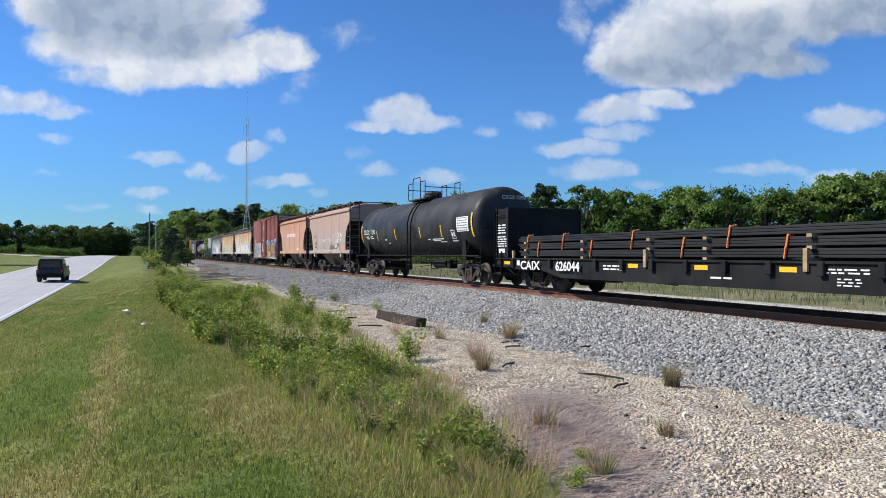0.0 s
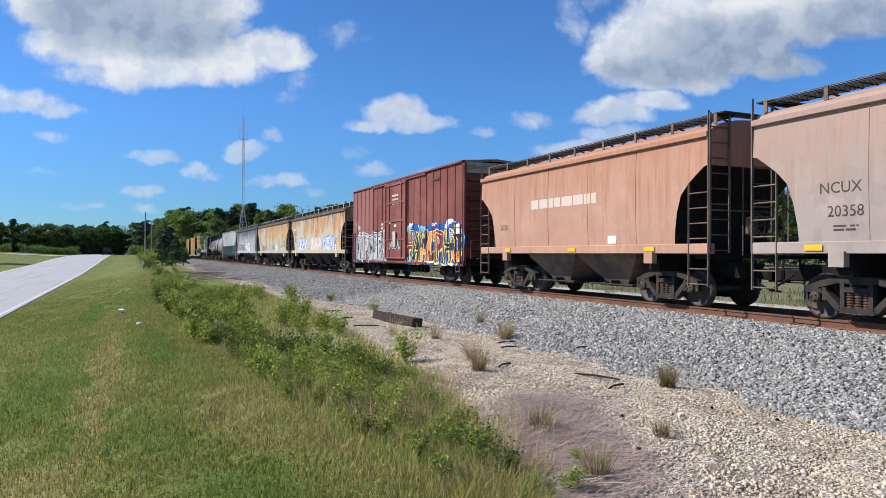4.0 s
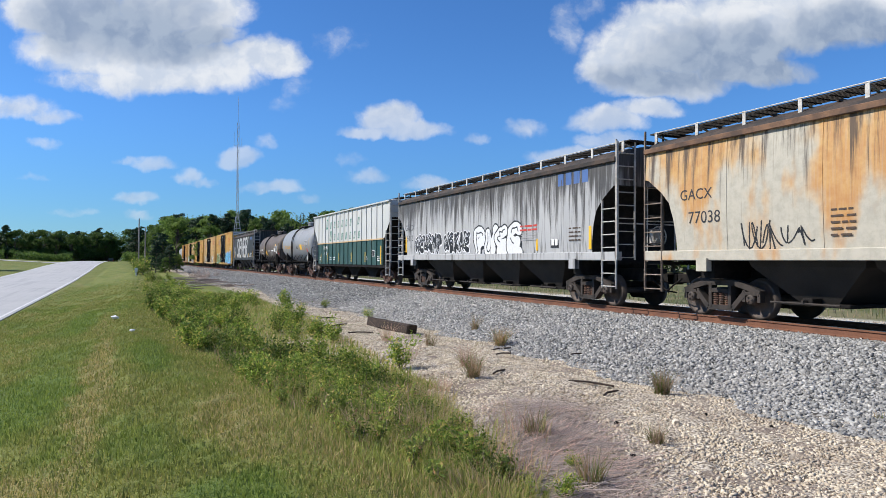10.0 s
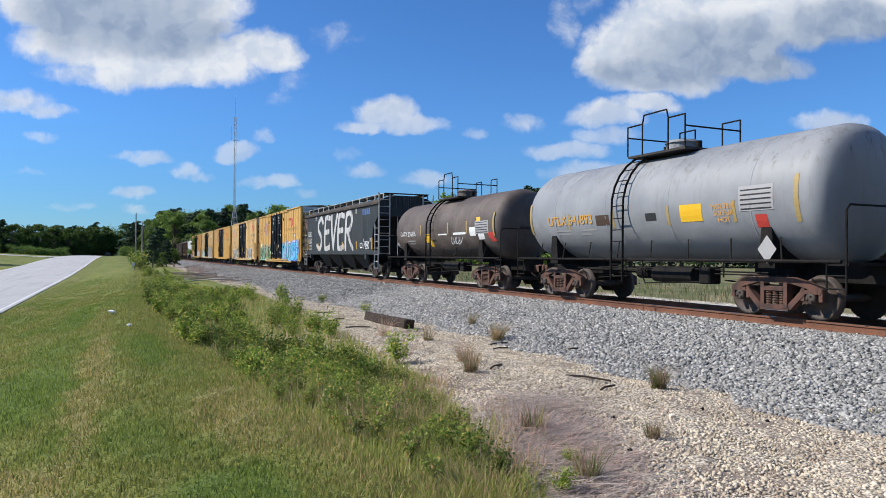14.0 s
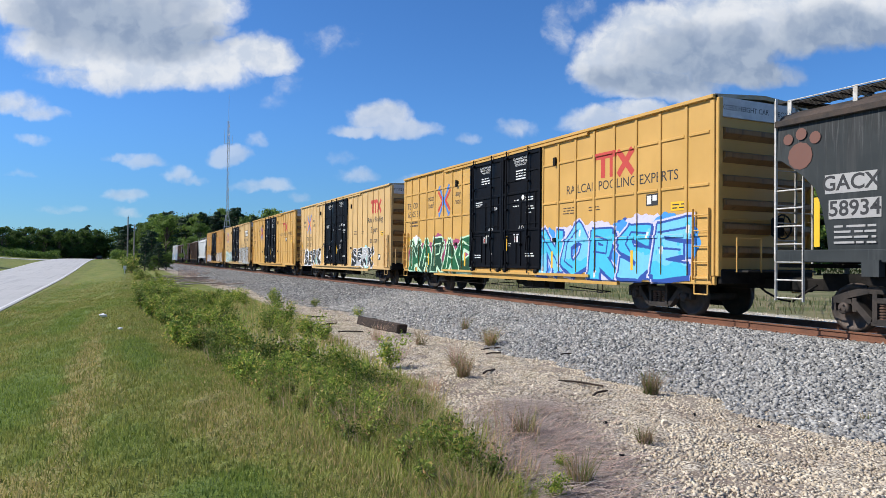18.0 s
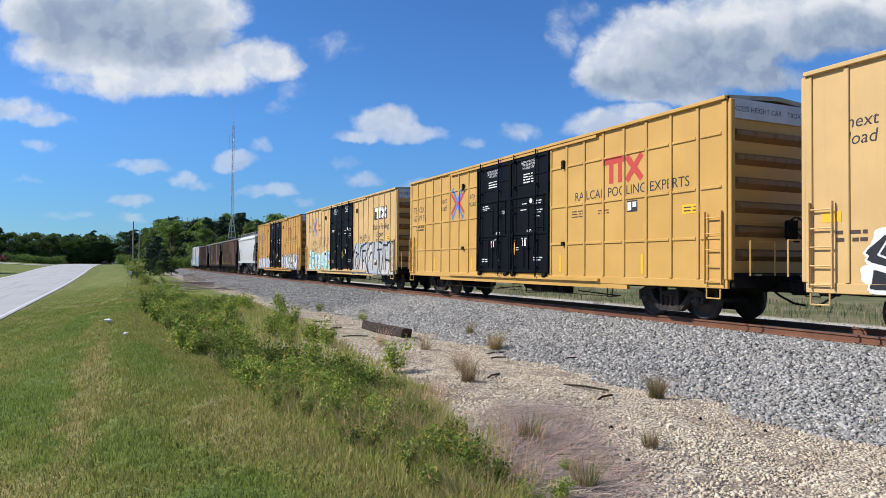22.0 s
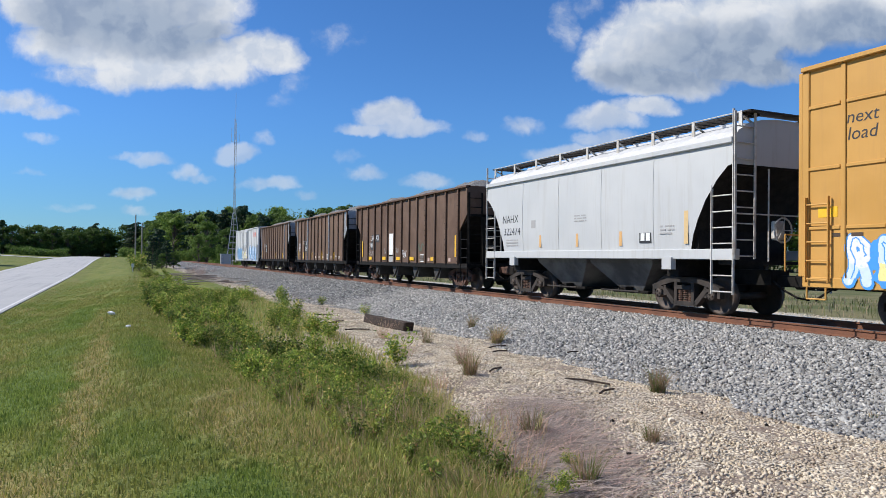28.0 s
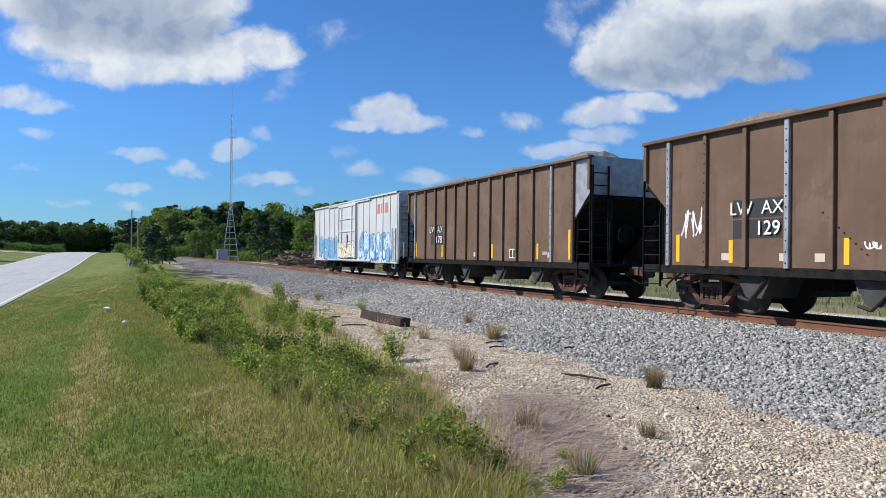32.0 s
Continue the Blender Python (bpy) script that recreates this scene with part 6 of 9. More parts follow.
plate(car, 19.2 - mid, 1.42, .45, .15, WHITE_MARK, x=-1.545)
plate(car, 17.95 - mid, 1.0, .2, .2, WHITE_MARK, x=-1.563)
bars(car, 8.6 - mid, .75, .7, 1, WHITE_MARK, x=-1.562, seed=6)
load = thing("steel_load", "three strapped tiers of long dark steel bars on a flat car", "steel bars")
STEEL_BAR = surf("dark mill steel", (0.012, 0.012, 0.013), (0.026, 0.025, 0.026), 1.2, 0.6, 0.0, 0.1, 30, (1, .15, 1), gloss=0.3)
BEAM_WOOD = surf("raw dunnage timber", (0.34, 0.23, 0.13), (0.46, 0.34, 0.21), 4, 0.9, 0, 0.4, 25)
bar_mesh = link(boxes((-.165, .165, -9.9, 10.05, 0, .064), bevel=.012), "bar")
bar_mesh.materials.append(STEEL_BAR)
for tier in range(3):
    for row in range(3):
        for k in range(8):
            b = part("bar", bar_mesh, STEEL_BAR, load)
            b.matrix_basis = pose(-1.22 + k * .347, rng.uniform(-.12, .12), 1.22 + tier * .245 + row * .066)
for tier in range(3):
    for u in (17.6, 14.2, 11.2, 9.2, 6.4, 3.4, .4):
        part("dunnage", boxes((-1.5, 1.5, u - mid - .06, u - mid + .06, 1.155 + tier * .245, 1.222 + tier * .245)), BEAM_WOOD, load)
for k, u in enumerate((17.6, 16.9, 15.4, 13.9, 12.0, 10.07, 8.6, 7.06, 4.2, 1.5)):
    z0 = 1.2 if k % 2 else 1.44
    part("strap", path_rod([(-1.40, u - mid, z0), (-1.415, u - mid - .05, z0 + .25), (-1.40, u - mid - .08, 1.93 if k % 2 == 0 else 1.69), (-1.2, u - mid - .08, 1.95 if k % 2 == 0 else 1.70)], .028, 5), ORANGE_MARK, load, "orange tie-down strap")
for u in (18.25, 11.2, 6.4):
    part("stake", boxes((-1.62, -1.54, u - mid - .05, u - mid + .05, .95, 1.42)), BEAM_WOOD, load, "short timber stake")
MOVES.append(("car", load, mid))

# black tank car
car, mid = TANK1, TANK1_MID
tank_text(car, "CRGX  7290", 35.75 - mid, -3, .40, WHITE_MARK)
for u in (34.35, 31.32, 27.76, 25.17):
    tank_mark(car, u - mid, -12, .10, .55, YELLOW_MARK, name="reflector")
for u in (37.3, 21.95):
    tank_mark(car, u - mid, -5, .13, 1.0, YELLOW_MARK, name="reflector")
tank_mark(car, 22.85 - mid, -3, 1.15, .62, WHITE_MARK)
for k in range(6):
    for j in range(5):
        tank_mark(car, 23.25 - mid - j * .2, 7 - k * 4, .14, .035, BLACK_MARK, radius=1.474)
tank_mark(car, 23.9 - mid, -19, .42, .40, WHITE_MARK)
tank_mark(car, 23.9 - mid, -19, .36, .34, BLACK_MARK, radius=1.473)
for s in (-.09, .09):
    tank_mark(car, 23.9 - mid + s, -19, .12, .18, WHITE_MARK, radius=1.476)
for u, a, w in ((25.7, -26, 1.3), (25.9, -29, .9), (25.2, -32, .7), (36.2, -13, .5), (35.4, -13, .45), (36.1, -17, .4), (35.3, -17, .5), (33.0, -22, .35), (32.6, -30, .25), (23.9, -31, .6), (26.8, -26, .3)):
    tank_mark(car, u - mid, a, w, .05, WHITE_MARK)

end_lettering(car, "CRGX 7290", .25, -(38.0 - 21.45) / 2 + .045, 3.62, .22, WHITE_MARK)

# tan hoppers
car, mid = HOP1, HOP1_MID
lettering(car, "NCUX", 49.2 - mid, 2.58, .30, BROWN_MARK)
lettering(car, "20358", 49.1 - mid, 2.13, .30, BROWN_MARK)
lettering(car, "午前三時十八分", 45.55 - mid, 2.28, .40, WHITE_SPRAY, slant=.1)
lettering(car, "* CREAK", 42.3 - mid, 2.56, .46, WHITE_SPRAY, slant=.25)
lettering(car, "< OR 3 TN *", 42.4 - mid, 2.17, .36, WHITE_SPRAY, slant=.2)
plate(car, 42.0 - mid, 2.36, 1.5, .02, WHITE_SPRAY)
scrawl(car, 44.7 - mid, 43.4 - mid, 1.62, 1.92, 7, 10, BLACK_SPRAY, r=.012)
plate(car, 43.05 - mid, 1.82, .42, .28, BLACK_MARK, x=-1.604)
plate(car, 43.14 - mid, 1.82, .13, .16, WHITE_MARK, x=-1.609)
plate(car, 42.96 - mid, 1.82, .13, .16, WHITE_MARK, x=-1.609)
plate(car, 41.0 - mid, 1.74, .55, .26, ORANGE_MARK)
bars(car, 42.4 - mid, 2.0, .5, 4, BROWN_MARK, h=.025, gap=.035)
bars(car, 49.1 - mid, 1.86, .5, 2, BROWN_MARK, h=.03, gap=.04, seed=2)
for u in (49.75, 47.5, 44.6, 42.0):
    plate(car, u - mid, 1.45, .4, .12, YELLOW_MARK, x=-1.623, name="reflector")
scrawl(car, 41.0 - mid, 40.5 - mid, 3.62, 3.78, 4, 11, GREY_MARK, r=.008)
car, mid = HOP2, HOP2_MID
bars(car, 58.6 - mid, 2.95, 3.6, 1, CREAM, h=.30, seed=12, broken=8)
plate(car, 56.1 - mid, 1.72, .38, .22, WHITE_MARK)
lettering(car, "2035", 62.3 - mid, 2.25, .28, BROWN_MARK)
for u in (62.0, 58, 54.5):
    plate(car, u - mid, 1.45, .4, .12, YELLOW_MARK, x=-1.623, name="reflector")

# red box car
car, mid = REDBOX, REDBOX_MID
lettering(car, "NS", 80.4 - mid, 2.83, .38, WHITE_MARK, bold=.02, x=-1.607)
lettering(car, "473 006", 79.85 - mid, 2.46, .38, WHITE_MARK, bold=.02, x=-1.607)
bars(car, 73.7 - mid, 4.3, .9, 3, CREAM, x=-1.684, h=.10, gap=.10, seed=7)
for u, z in ((76.1, 2.9), (76.1, 2.7), (75.7, 2.55), (74.6, 2.95), (73.7, 2.75)):
    plate(car, u - mid, z, .35, .12, WHITE_MARK, x=-1.684 if u < 75.3 else -1.606)
graffiti(car, 81.0 - mid, 75.3 - mid, .84, 2.4, 7, 21, BLACK_SPRAY, (SILVER_SPRAY, SILVER_SPRAY, LIGHT_STEEL), (BLACK_SPRAY,), fat=.2, shine=WHITE_SPRAY, blobs=12, halo=WHITE_SPRAY, sharp=True)
graffiti(car, 72.3 - mid, 66.0 - mid, .86, 2.45, 7, 24, YELLOW_SPRAY, (MAROON, BLACK_SPRAY, BLACK_SPRAY, ORANGE_MARK), (CYAN_SPRAY, DEEP_BLUE, WHITE_SPRAY, CYAN_SPRAY, DEEP_BLUE), fat=.15, shine=WHITE_SPRAY, blobs=34, halo=BLACK_SPRAY, aspect=.75, sharp=True)
scrawl(car, 74.7 - mid, 73.0 - mid, 1.5, 2.0, 4, 27, SILVER_SPRAY, x=-1.684, r=.03)
scrawl(car, 81.2 - mid, 80.5 - mid, 2.98, 3.25, 3, 28, SILVER_SPRAY, r=.012)
conspicuity(car, (66.6 - mid,), 1.95, h=.9, w=.14, x=-1.614)
plate(car, 66.2 - mid, 2.35, .38, .42, WHITE_MARK, x=-1.63)
bars(car, 66.95 - mid, 2.3, .5, 4, WHITE_MARK, h=.03, gap=.05)
plate(car, 66.95 - mid, 1.62, .42, .3, BLACK_MARK, x=-1.615)
end_lettering(car, "EXCESS HEIGHT CAR", -.75, -hl * 0 - (81.57 - 65.82) / 2 - .063, 4.87, .19, BLACK_MARK)
part("roof_stripe", boxes((-1.612, -1.5, 67.9 - mid, 76.9 - mid, 5.06, 5.13)), RED_END, car)
plate(car, 68.5 - mid, 4.66, .75, .07, RED_END, x=-1.64, name="bracket")

# rusty white hopper
car, mid = G52, G52_MID
for s, u, z in (("GACX", 98.9, 2.93), ("77052", 98.75, 2.38)):
    lettering(car, s, u - mid, z, .36, BLACK_MARK, x=-1.606)
graffiti(car, 97.7 - mid, 94.3 - mid, 1.52, 2.5, 4, 31, DEEP_BLUE, (PALE_BLUE, WHITE_SPRAY), (LIME,), fat=.2, blobs=9)
graffiti(car, 93.3 - mid, 89.9 - mid, 1.53, 2.45, 4, 33, ROSE, (CREAM, WHITE_SPRAY), (YELLOW_SPRAY,), fat=.17, blobs=4)
graffiti(car, 89.4 - mid, 85.9 - mid, 1.55, 2.5, 5, 35, DEEP_BLUE, (PALE_BLUE, LILAC, WHITE_SPRAY), (LIME, GREEN_SPRAY), fat=.17, blobs=8, shine=WHITE_SPRAY, word="CREAM")
conspicuity(car, (84.57 - mid,), 2.1, h=.95, w=.13)
bars(car, 85.9 - mid, 2.35, .7, 4, BROWN_MARK, h=.04, gap=.08)
scrawl(car, 99.4 - mid, 98.5 - mid, 3.22, 3.45, 3, 36, WHITE_SPRAY, r=.013)
# rusty orange hopper
car, mid = G38, G38_MID
lettering(car, "GACX", 117.2 - mid, 2.88, .36, BLACK_MARK, x=-1.608)
lettering(car, "77038", 116.95 - mid, 2.33, .40, BLACK_MARK, x=-1.608)
scrawl(car, 115.9 - mid, 114.9 - mid, 1.5, 2.2, 3, 41, BLACK_SPRAY, r=.016)
scrawl(car, 114.8 - mid, 114.2 - mid, 1.65, 2.05, 2, 42, BLACK_SPRAY, r=.016)
graffiti(car, 108.3 - mid, 106.8 - mid, 1.45, 2.15, 3, 43, BLACK_SPRAY, (WHITE_SPRAY,), None, fat=.24)
scrawl(car, 110.0 - mid, 108.7 - mid, 1.62, 2.15, 3, 44, plain("dull teal paint", (.06, .28, .24)), r=.035)
conspicuity(car, (111.73 - mid, 106.0 - mid), 1.88, h=.5)
conspicuity(car, (102.98 - mid,), 2.1, h=.95, w=.13)
plate(car, 105.0 - mid, 1.9, .45, .3, WHITE_MARK, x=-1.604)
for s in (-.1, .1):
    plate(car, 105.0 - mid + s, 1.92, .15, .2, BLACK_MARK, x=-1.608)
bars(car, 103.9 - mid, 2.4, .6, 5, BROWN_MARK, h=.04, gap=.08)
bars(car, 113.5 - mid, 2.3, .5, 5, BROWN_MARK, h=.04, gap=.08, seed=4)
# sooty grey hopper
car, mid = GRY, GRY_MID
lettering(car, "GACX", 135.6 - mid, 2.85, .40, BLACK_MARK)
lettering(car, "5412", 135.6 - mid, 2.35, .40, BLACK_MARK)
graffiti(car, 134.9 - mid, 131.9 - mid, 1.68, 2.45, 4, 51, WHITE_SPRAY, (BLACK_SPRAY,), None, fat=.19)
graffiti(car, 131.6 - mid, 129.2 - mid, 1.68, 2.45, 5, 52, WHITE_SPRAY, (BLACK_SPRAY,), None, fat=.2)
graffiti(car, 128.7 - mid, 125.3 - mid, 1.48, 2.55, 4, 54, BLACK_SPRAY, (WHITE_SPRAY,), None, fat=.2, word="PUSE")
for k in range(4):
    plate(car, 122.85 - mid - k * .42, 3.75, .30, .5, DULL_BLUE, name="emblem", x=-1.603)
bars(car, 124.75 - mid, 2.48, 1.1, 2, RED_MARK, h=.06, gap=.07)
bars(car, 124.75 - mid, 2.25, 1.0, 4, GREY_MARK, h=.03, gap=.05)
plate(car, 123.2 - mid, 1.88, .45, .32, BLACK_MARK, x=-1.604)
for s in (-.1, .1):
    plate(car, 123.2 - mid + s, 1.9, .15, .2, WHITE_MARK, x=-1.608)
conspicuity(car, (124.24 - mid,), 1.9, h=.5)
conspicuity(car, (121.33 - mid,), 2.15, h=1.0, w=.13)
conspicuity(car, (136.1 - mid,), 2.2, h=1.0, w=.13)
bars(car, 122.1 - mid, 2.3, .6, 4, BROWN_MARK, h=.04, gap=.08)

# white and green hopper: its two rows of slanted green capitals are plain blocks
car, mid = RN, RN_MID
pitch = RN_HL * 2 / 14


def block(u, z, w, hgt):
    """A slanted green emblem: a plain open block."""
    bm = bmesh.new()
    strokes = ((-.5, -.5, -.18, .5), (.22, -.5, .46, .5), (-.18, .36, .22, .5), (-.18, -.5, .22, -.36))
    for a0, b0, a1, b1 in strokes:
        bm.faces.new([bm.verts.new((-1.5635, u - mid - a * w - b * hgt * .30, z + b * hgt)) for a, b in ((a0, b0), (a1, b0), (a1, b1), (a0, b1))])
    part("emblem", bm, GREEN_MARK, car, "plain dark green painted block")


block(151.13, 3.75, .42, .66)
for k in range(6):
    block(150.21 - k * .92, 3.64, .30, .42)
block(143.99, 3.64, .30, .42)
block(150.23, 2.92, .44, .66)
for k in range(7):
    block(149.28 - k * .9, 2.83, .30, .42)
lettering(car, "RB  MN", 151.57 - mid, 2.15, .33, WHITE_MARK, x=-1.565)
lettering(car, "99  10", 151.6 - mid, 1.76, .33, WHITE_MARK, x=-1.565)
for u in (152.74, 150.92, 148.17, 145.42, 142.67):
    plate(car, u - mid, 1.5, .12, .55, YELLOW_MARK, x=-1.565, name="reflector")
plate(car, 139.93 - mid, 1.6, .14, 1.0, YELLOW_MARK, x=-1.565, name="reflector")
plate(car, 141.2 - mid, 1.7, .45, .34, WHITE_MARK, x=-1.562)
plate(car, 141.2 - mid, 1.7, .38, .28, BLACK_MARK, x=-1.566)
for u in (150.2, 149.3, 142.5, 152.9):
    bars(car, u - mid, 1.5, .5, 2, WHITE_MARK, x=-1.565, h=.06, gap=.06, seed=int(u))
bars(car, 140.3 - mid, 1.5, .35, 3, WHITE_MARK, x=-1.565, h=.05, gap=.05, seed=9)

# grey and brown tank cars
car, mid = TANK2, TANK2_MID
ORANGE_TEXT = plain("orange-yellow lettering", (0.68, 0.33, 0.03))
tank_text(car, "UTLX 641893", 164.9 - mid, -10, .40, ORANGE_TEXT)
OLD_YELLOW = plain("faded yellow strip", (0.36, 0.255, 0.09))
DULL_WHITE = plain("grimy pale stencil panel", (0.34, 0.33, 0.33))
for u in (164.95, 162.83, 160.67, 158.6):
    tank_mark(car, u - mid, -12, .09, .5, OLD_YELLOW, name="reflector")
for u in (167.1, 157.0):
    tank_mark(car, u - mid, -5, .11, 1.0, OLD_YELLOW, name="reflector")
for u, a, w, h_, m in ((163.3, -12, .6, .3, BROWN_MARK), (161.3, -12, .4, .2, BLACK_MARK), (159.9, -11, .7, .42, YELLOW_MARK), (158.0, -2, .9, .55, DULL_WHITE), (157.9, -22, .3, .3, RED_MARK), (165.3, -22, .9, .05, GREY_MARK), (164.0, -22, .7, .05, GREY_MARK), (165.3, -26, .7, .05, GREY_MARK), (164.2, -27, .5, .05, GREY_MARK)):
    tank_mark(car, u - mid, a, w, h_, m)
tank_text(car, "MOLTEN\nSULFUR\nHOT", 158.9 - mid, -13, .17, ORANGE_TEXT)
bm = bmesh.new()
bm.faces.new([bm.verts.new((-1.38, 157.77 - mid + .24 * a, 1.47 + .30 * b)) for a, b in ((0, 1), (1, 0), (0, -1), (-1, 0))])
part("placard", bm, GREY_MARK, car, "pale diamond placard")
for k in range(5):
    tank_mark(car, 158.0 - mid, 5 - 4 * k, .8, .03, BLACK_MARK, radius=1.474)
car, mid = TANK3, TANK3_MID
kw = dict(radius=1.36, axis_z=2.5)
tank_text(car, "GATX 206856", 178.6 - mid, -8, .33, WHITE_MARK, **kw)
for u, a, w, h_, m in ((176.2, -19, .6, .45, YELLOW_MARK), (176.0, -28, .35, .35, YELLOW_MARK), (170.9, -4, 1.1, .5, DULL_WHITE), (171.7, -10, .5, .35, WHITE_MARK), (171.0, -18, .5, .3, WHITE_MARK), (171.2, 10, .35, .15, YELLOW_MARK), (172.9, -12, 1.2, .1, WHITE_MARK), (174.6, -12, .9, .06, WHITE_MARK), (170.2, -18, .4, .25, RED_MARK), (178.3, -22, .9, .05, GREY_MARK), (178.3, -28, .7, .05, GREY_MARK), (170.1, -26, .4, .12, RED_MARK)):
    tank_mark(car, u - mid, a, w, h_, m, **kw)
for k in range(5):
    tank_mark(car, 170.9 - mid, 4 - 4 * k, .95, .03, BLACK_MARK, radius=1.364, axis_z=2.5)
for u in (177.0, 174.0, 172.2):
    tank_mark(car, u - mid, -2, .09, .5, OLD_YELLOW, name="reflector", **kw)
tank_mark(car, 169.95 - mid, 0, .11, .9, OLD_YELLOW, name="reflector", **kw)
scrawl(car, 173.6 - mid, 172.6 - mid, 1.75, 2.1, 3, 61, DULL_WHITE, x=-1.33, r=.016)

# slate hopper with huge brushed capitals
car, mid = SEV, SEV_MID
BRUSH = paint("chalky brushed white paint", (0.50, 0.50, 0.495), (0.06, 0.062, 0.064), 1.0, 0.05, 0.0, 0.8)
def brushed(u, w, strokes):
    """One big capital in broad brush strokes; strokes in parts of its width and height, curves eased between the points."""
    wall = Wall(u - mid + w, u - mid - w, 1.55, 4.05, .014)
    for pts in strokes:
        line = []
        for i in range(len(pts) - 1):
            p = [Vector(pts[min(max(j, 0), len(pts) - 1)]) for j in (i - 1, i, i + 1, i + 2)]
            for j in range(6):
                t = j / 6
                q = .5 * (2 * p[1] + (p[2] - p[0]) * t + (2 * p[0] - 5 * p[1] + 4 * p[2] - p[3]) * t * t + (3 * p[1] - p[0] - 3 * p[2] + p[3]) * t ** 3)
                line.append(q)
        line.append(Vector(pts[-1]))
        wall.line([(u - mid + (.5 - q.x - .18 * (q.y - .5)) * w, 1.72 + 2.1 * q.y) for q in line], .17, BRUSH)
    wall.spray(car, -1.608, "lettering")


brushed(194.75, 1.55, (((.95, .86), (.6, 1.0), (.2, .86), (.25, .62), (.7, .42), (.8, .2), (.45, .0), (.0, .12)),))
E_STROKES = (((.12, .98), (.08, .5), (.1, .02)), ((.12, .97), (.5, 1.0), (.95, .95)), ((.1, .52), (.8, .55)), ((.1, .02), (.5, .0), (.98, .06)))
brushed(192.85, 1.35, E_STROKES)
brushed(191.2, 1.3, (((.0, 1.0), (.2, .5), (.45, .02)), ((.45, .02), (.7, .5), (1.0, 1.02))))
brushed(189.55, 1.4, E_STROKES)
brushed(187.85, 1.5, (((.1, .0), (.1, .5), (.12, .98)), ((.12, .98), (.6, 1.02), (.92, .8), (.65, .55), (.12, .5)), ((.4, .5), (.7, .22), (1.1, .0))))
for s, u, z in (("GACX", 197.67, 2.80), ("58934", 197.6, 2.32)):
    plate(car, u - mid, z, 1.0, .36, GREY_MARK, x=-1.603)
    lettering(car, s, u - mid, z, .40, BLACK_MARK, x=-1.608, bold=.02)
for u, z, a in ((198.7, 3.42, .27), (198.38, 3.74, .12), (198.68, 3.85, .12), (198.97, 3.78, .11)):
    bm = bmesh.new()
    bm.faces.new([bm.verts.new((-1.606, u - mid + a * math.cos(-k * .524), z + a * math.sin(-k * .524))) for k in range(12)])
    part("emblem", bm, plain("dull orange-red emblem", (.15, .06, .04)), car)
conspicuity(car, (195.27 - mid, 192.23 - mid, 189.24 - mid, 186.3 - mid), 1.9, h=.5, x=-1.612)
conspicuity(car, (198.35 - mid, 183.4 - mid), 2.1, h=.95, w=.12)
bars(car, 197.6 - mid, 2.0, .8, 4, GREY_MARK, h=.04, gap=.06)
lettering(car, "MSK", 184.3 - mid, 1.84, .66, WHITE_SPRAY, slant=.2, wide=.8, x=-1.625)
for u in (196.0, 195.8, 186.55, 186.3):
    plate(car, u - mid, 3.85, .07, .42, BRUSH)
for u in (184.95, 184.85, 183.75, 183.65):
    plate(car, u - mid, 2.15, .03, .2, WHITE_SPRAY)
for k in range(4):
    plate(car, 185.0 - mid - k * .36, 3.72, .24, .4, DULL_BLUE, name="emblem", x=-1.603)
plate(car, 185.3 - mid, 1.85, .45, .3, WHITE_MARK, x=-1.595)
for s in (-.1, .1):
    plate(car, 185.3 - mid + s, 1.87, .16, .2, BLACK_MARK, x=-1.599)


# yellow box cars
def arrows(car, y, z, half, red, blue, x=-1.607):
    """Two striped chevrons, tip to tip: blue outside, red within."""
    wall = Wall(y + half, y - half, z - half * 1.15, z + half * 1.15, .014)
    q = half
    for s in (-1, 1):
        for t in (-1, 1):
            wall.line([(y + s * q * .24, z + t * q * .03), (y + s * q * .88, z + t * q * .60)], q * .10, red)
    for s in (-1, 1):
        for t in (-1, 1):
            wall.line([(y + s * q * .06, z + t * q * .10), (y + s * q * .74, z + t * q * .92)], q * .10, blue)
            wall.line([(y + s * q * .84, z + t * q * .80), (y + s * q * .62, z + t * q * 1.02)], q * .05, blue)
    wall.line([(y, z - q * .14), (y, z + q * .14)], q * .13, blue)
    wall.spray(car, x, "emblem")


def wordmark(car, y, z, w, hgt, mat, x=-1.607):
    """The owner's mark as plain slabs."""
    wall = Wall(y + w * .6, y - w * .6, z - hgt * .6, z + hgt * .6, .014)
    r = w * .058
    wall.slab([(y + w * .48, z + hgt * .42), (y - w * .04, z + hgt * .42)], r, r, mat)
    for k in (.30, .06):
        wall.slab([(y + w * k, z + hgt * .4), (y + w * k, z - hgt * .42)], r, r, mat)
    wall.slab([(y - w * .14, z + hgt * .42), (y - w * .48, z - hgt * .42)], r, r, mat)
    wall.slab([(y - w * .14, z - hgt * .42), (y - w * .48, z + hgt * .42)], r, r, mat)
    wall.spray(car, x, "emblem")


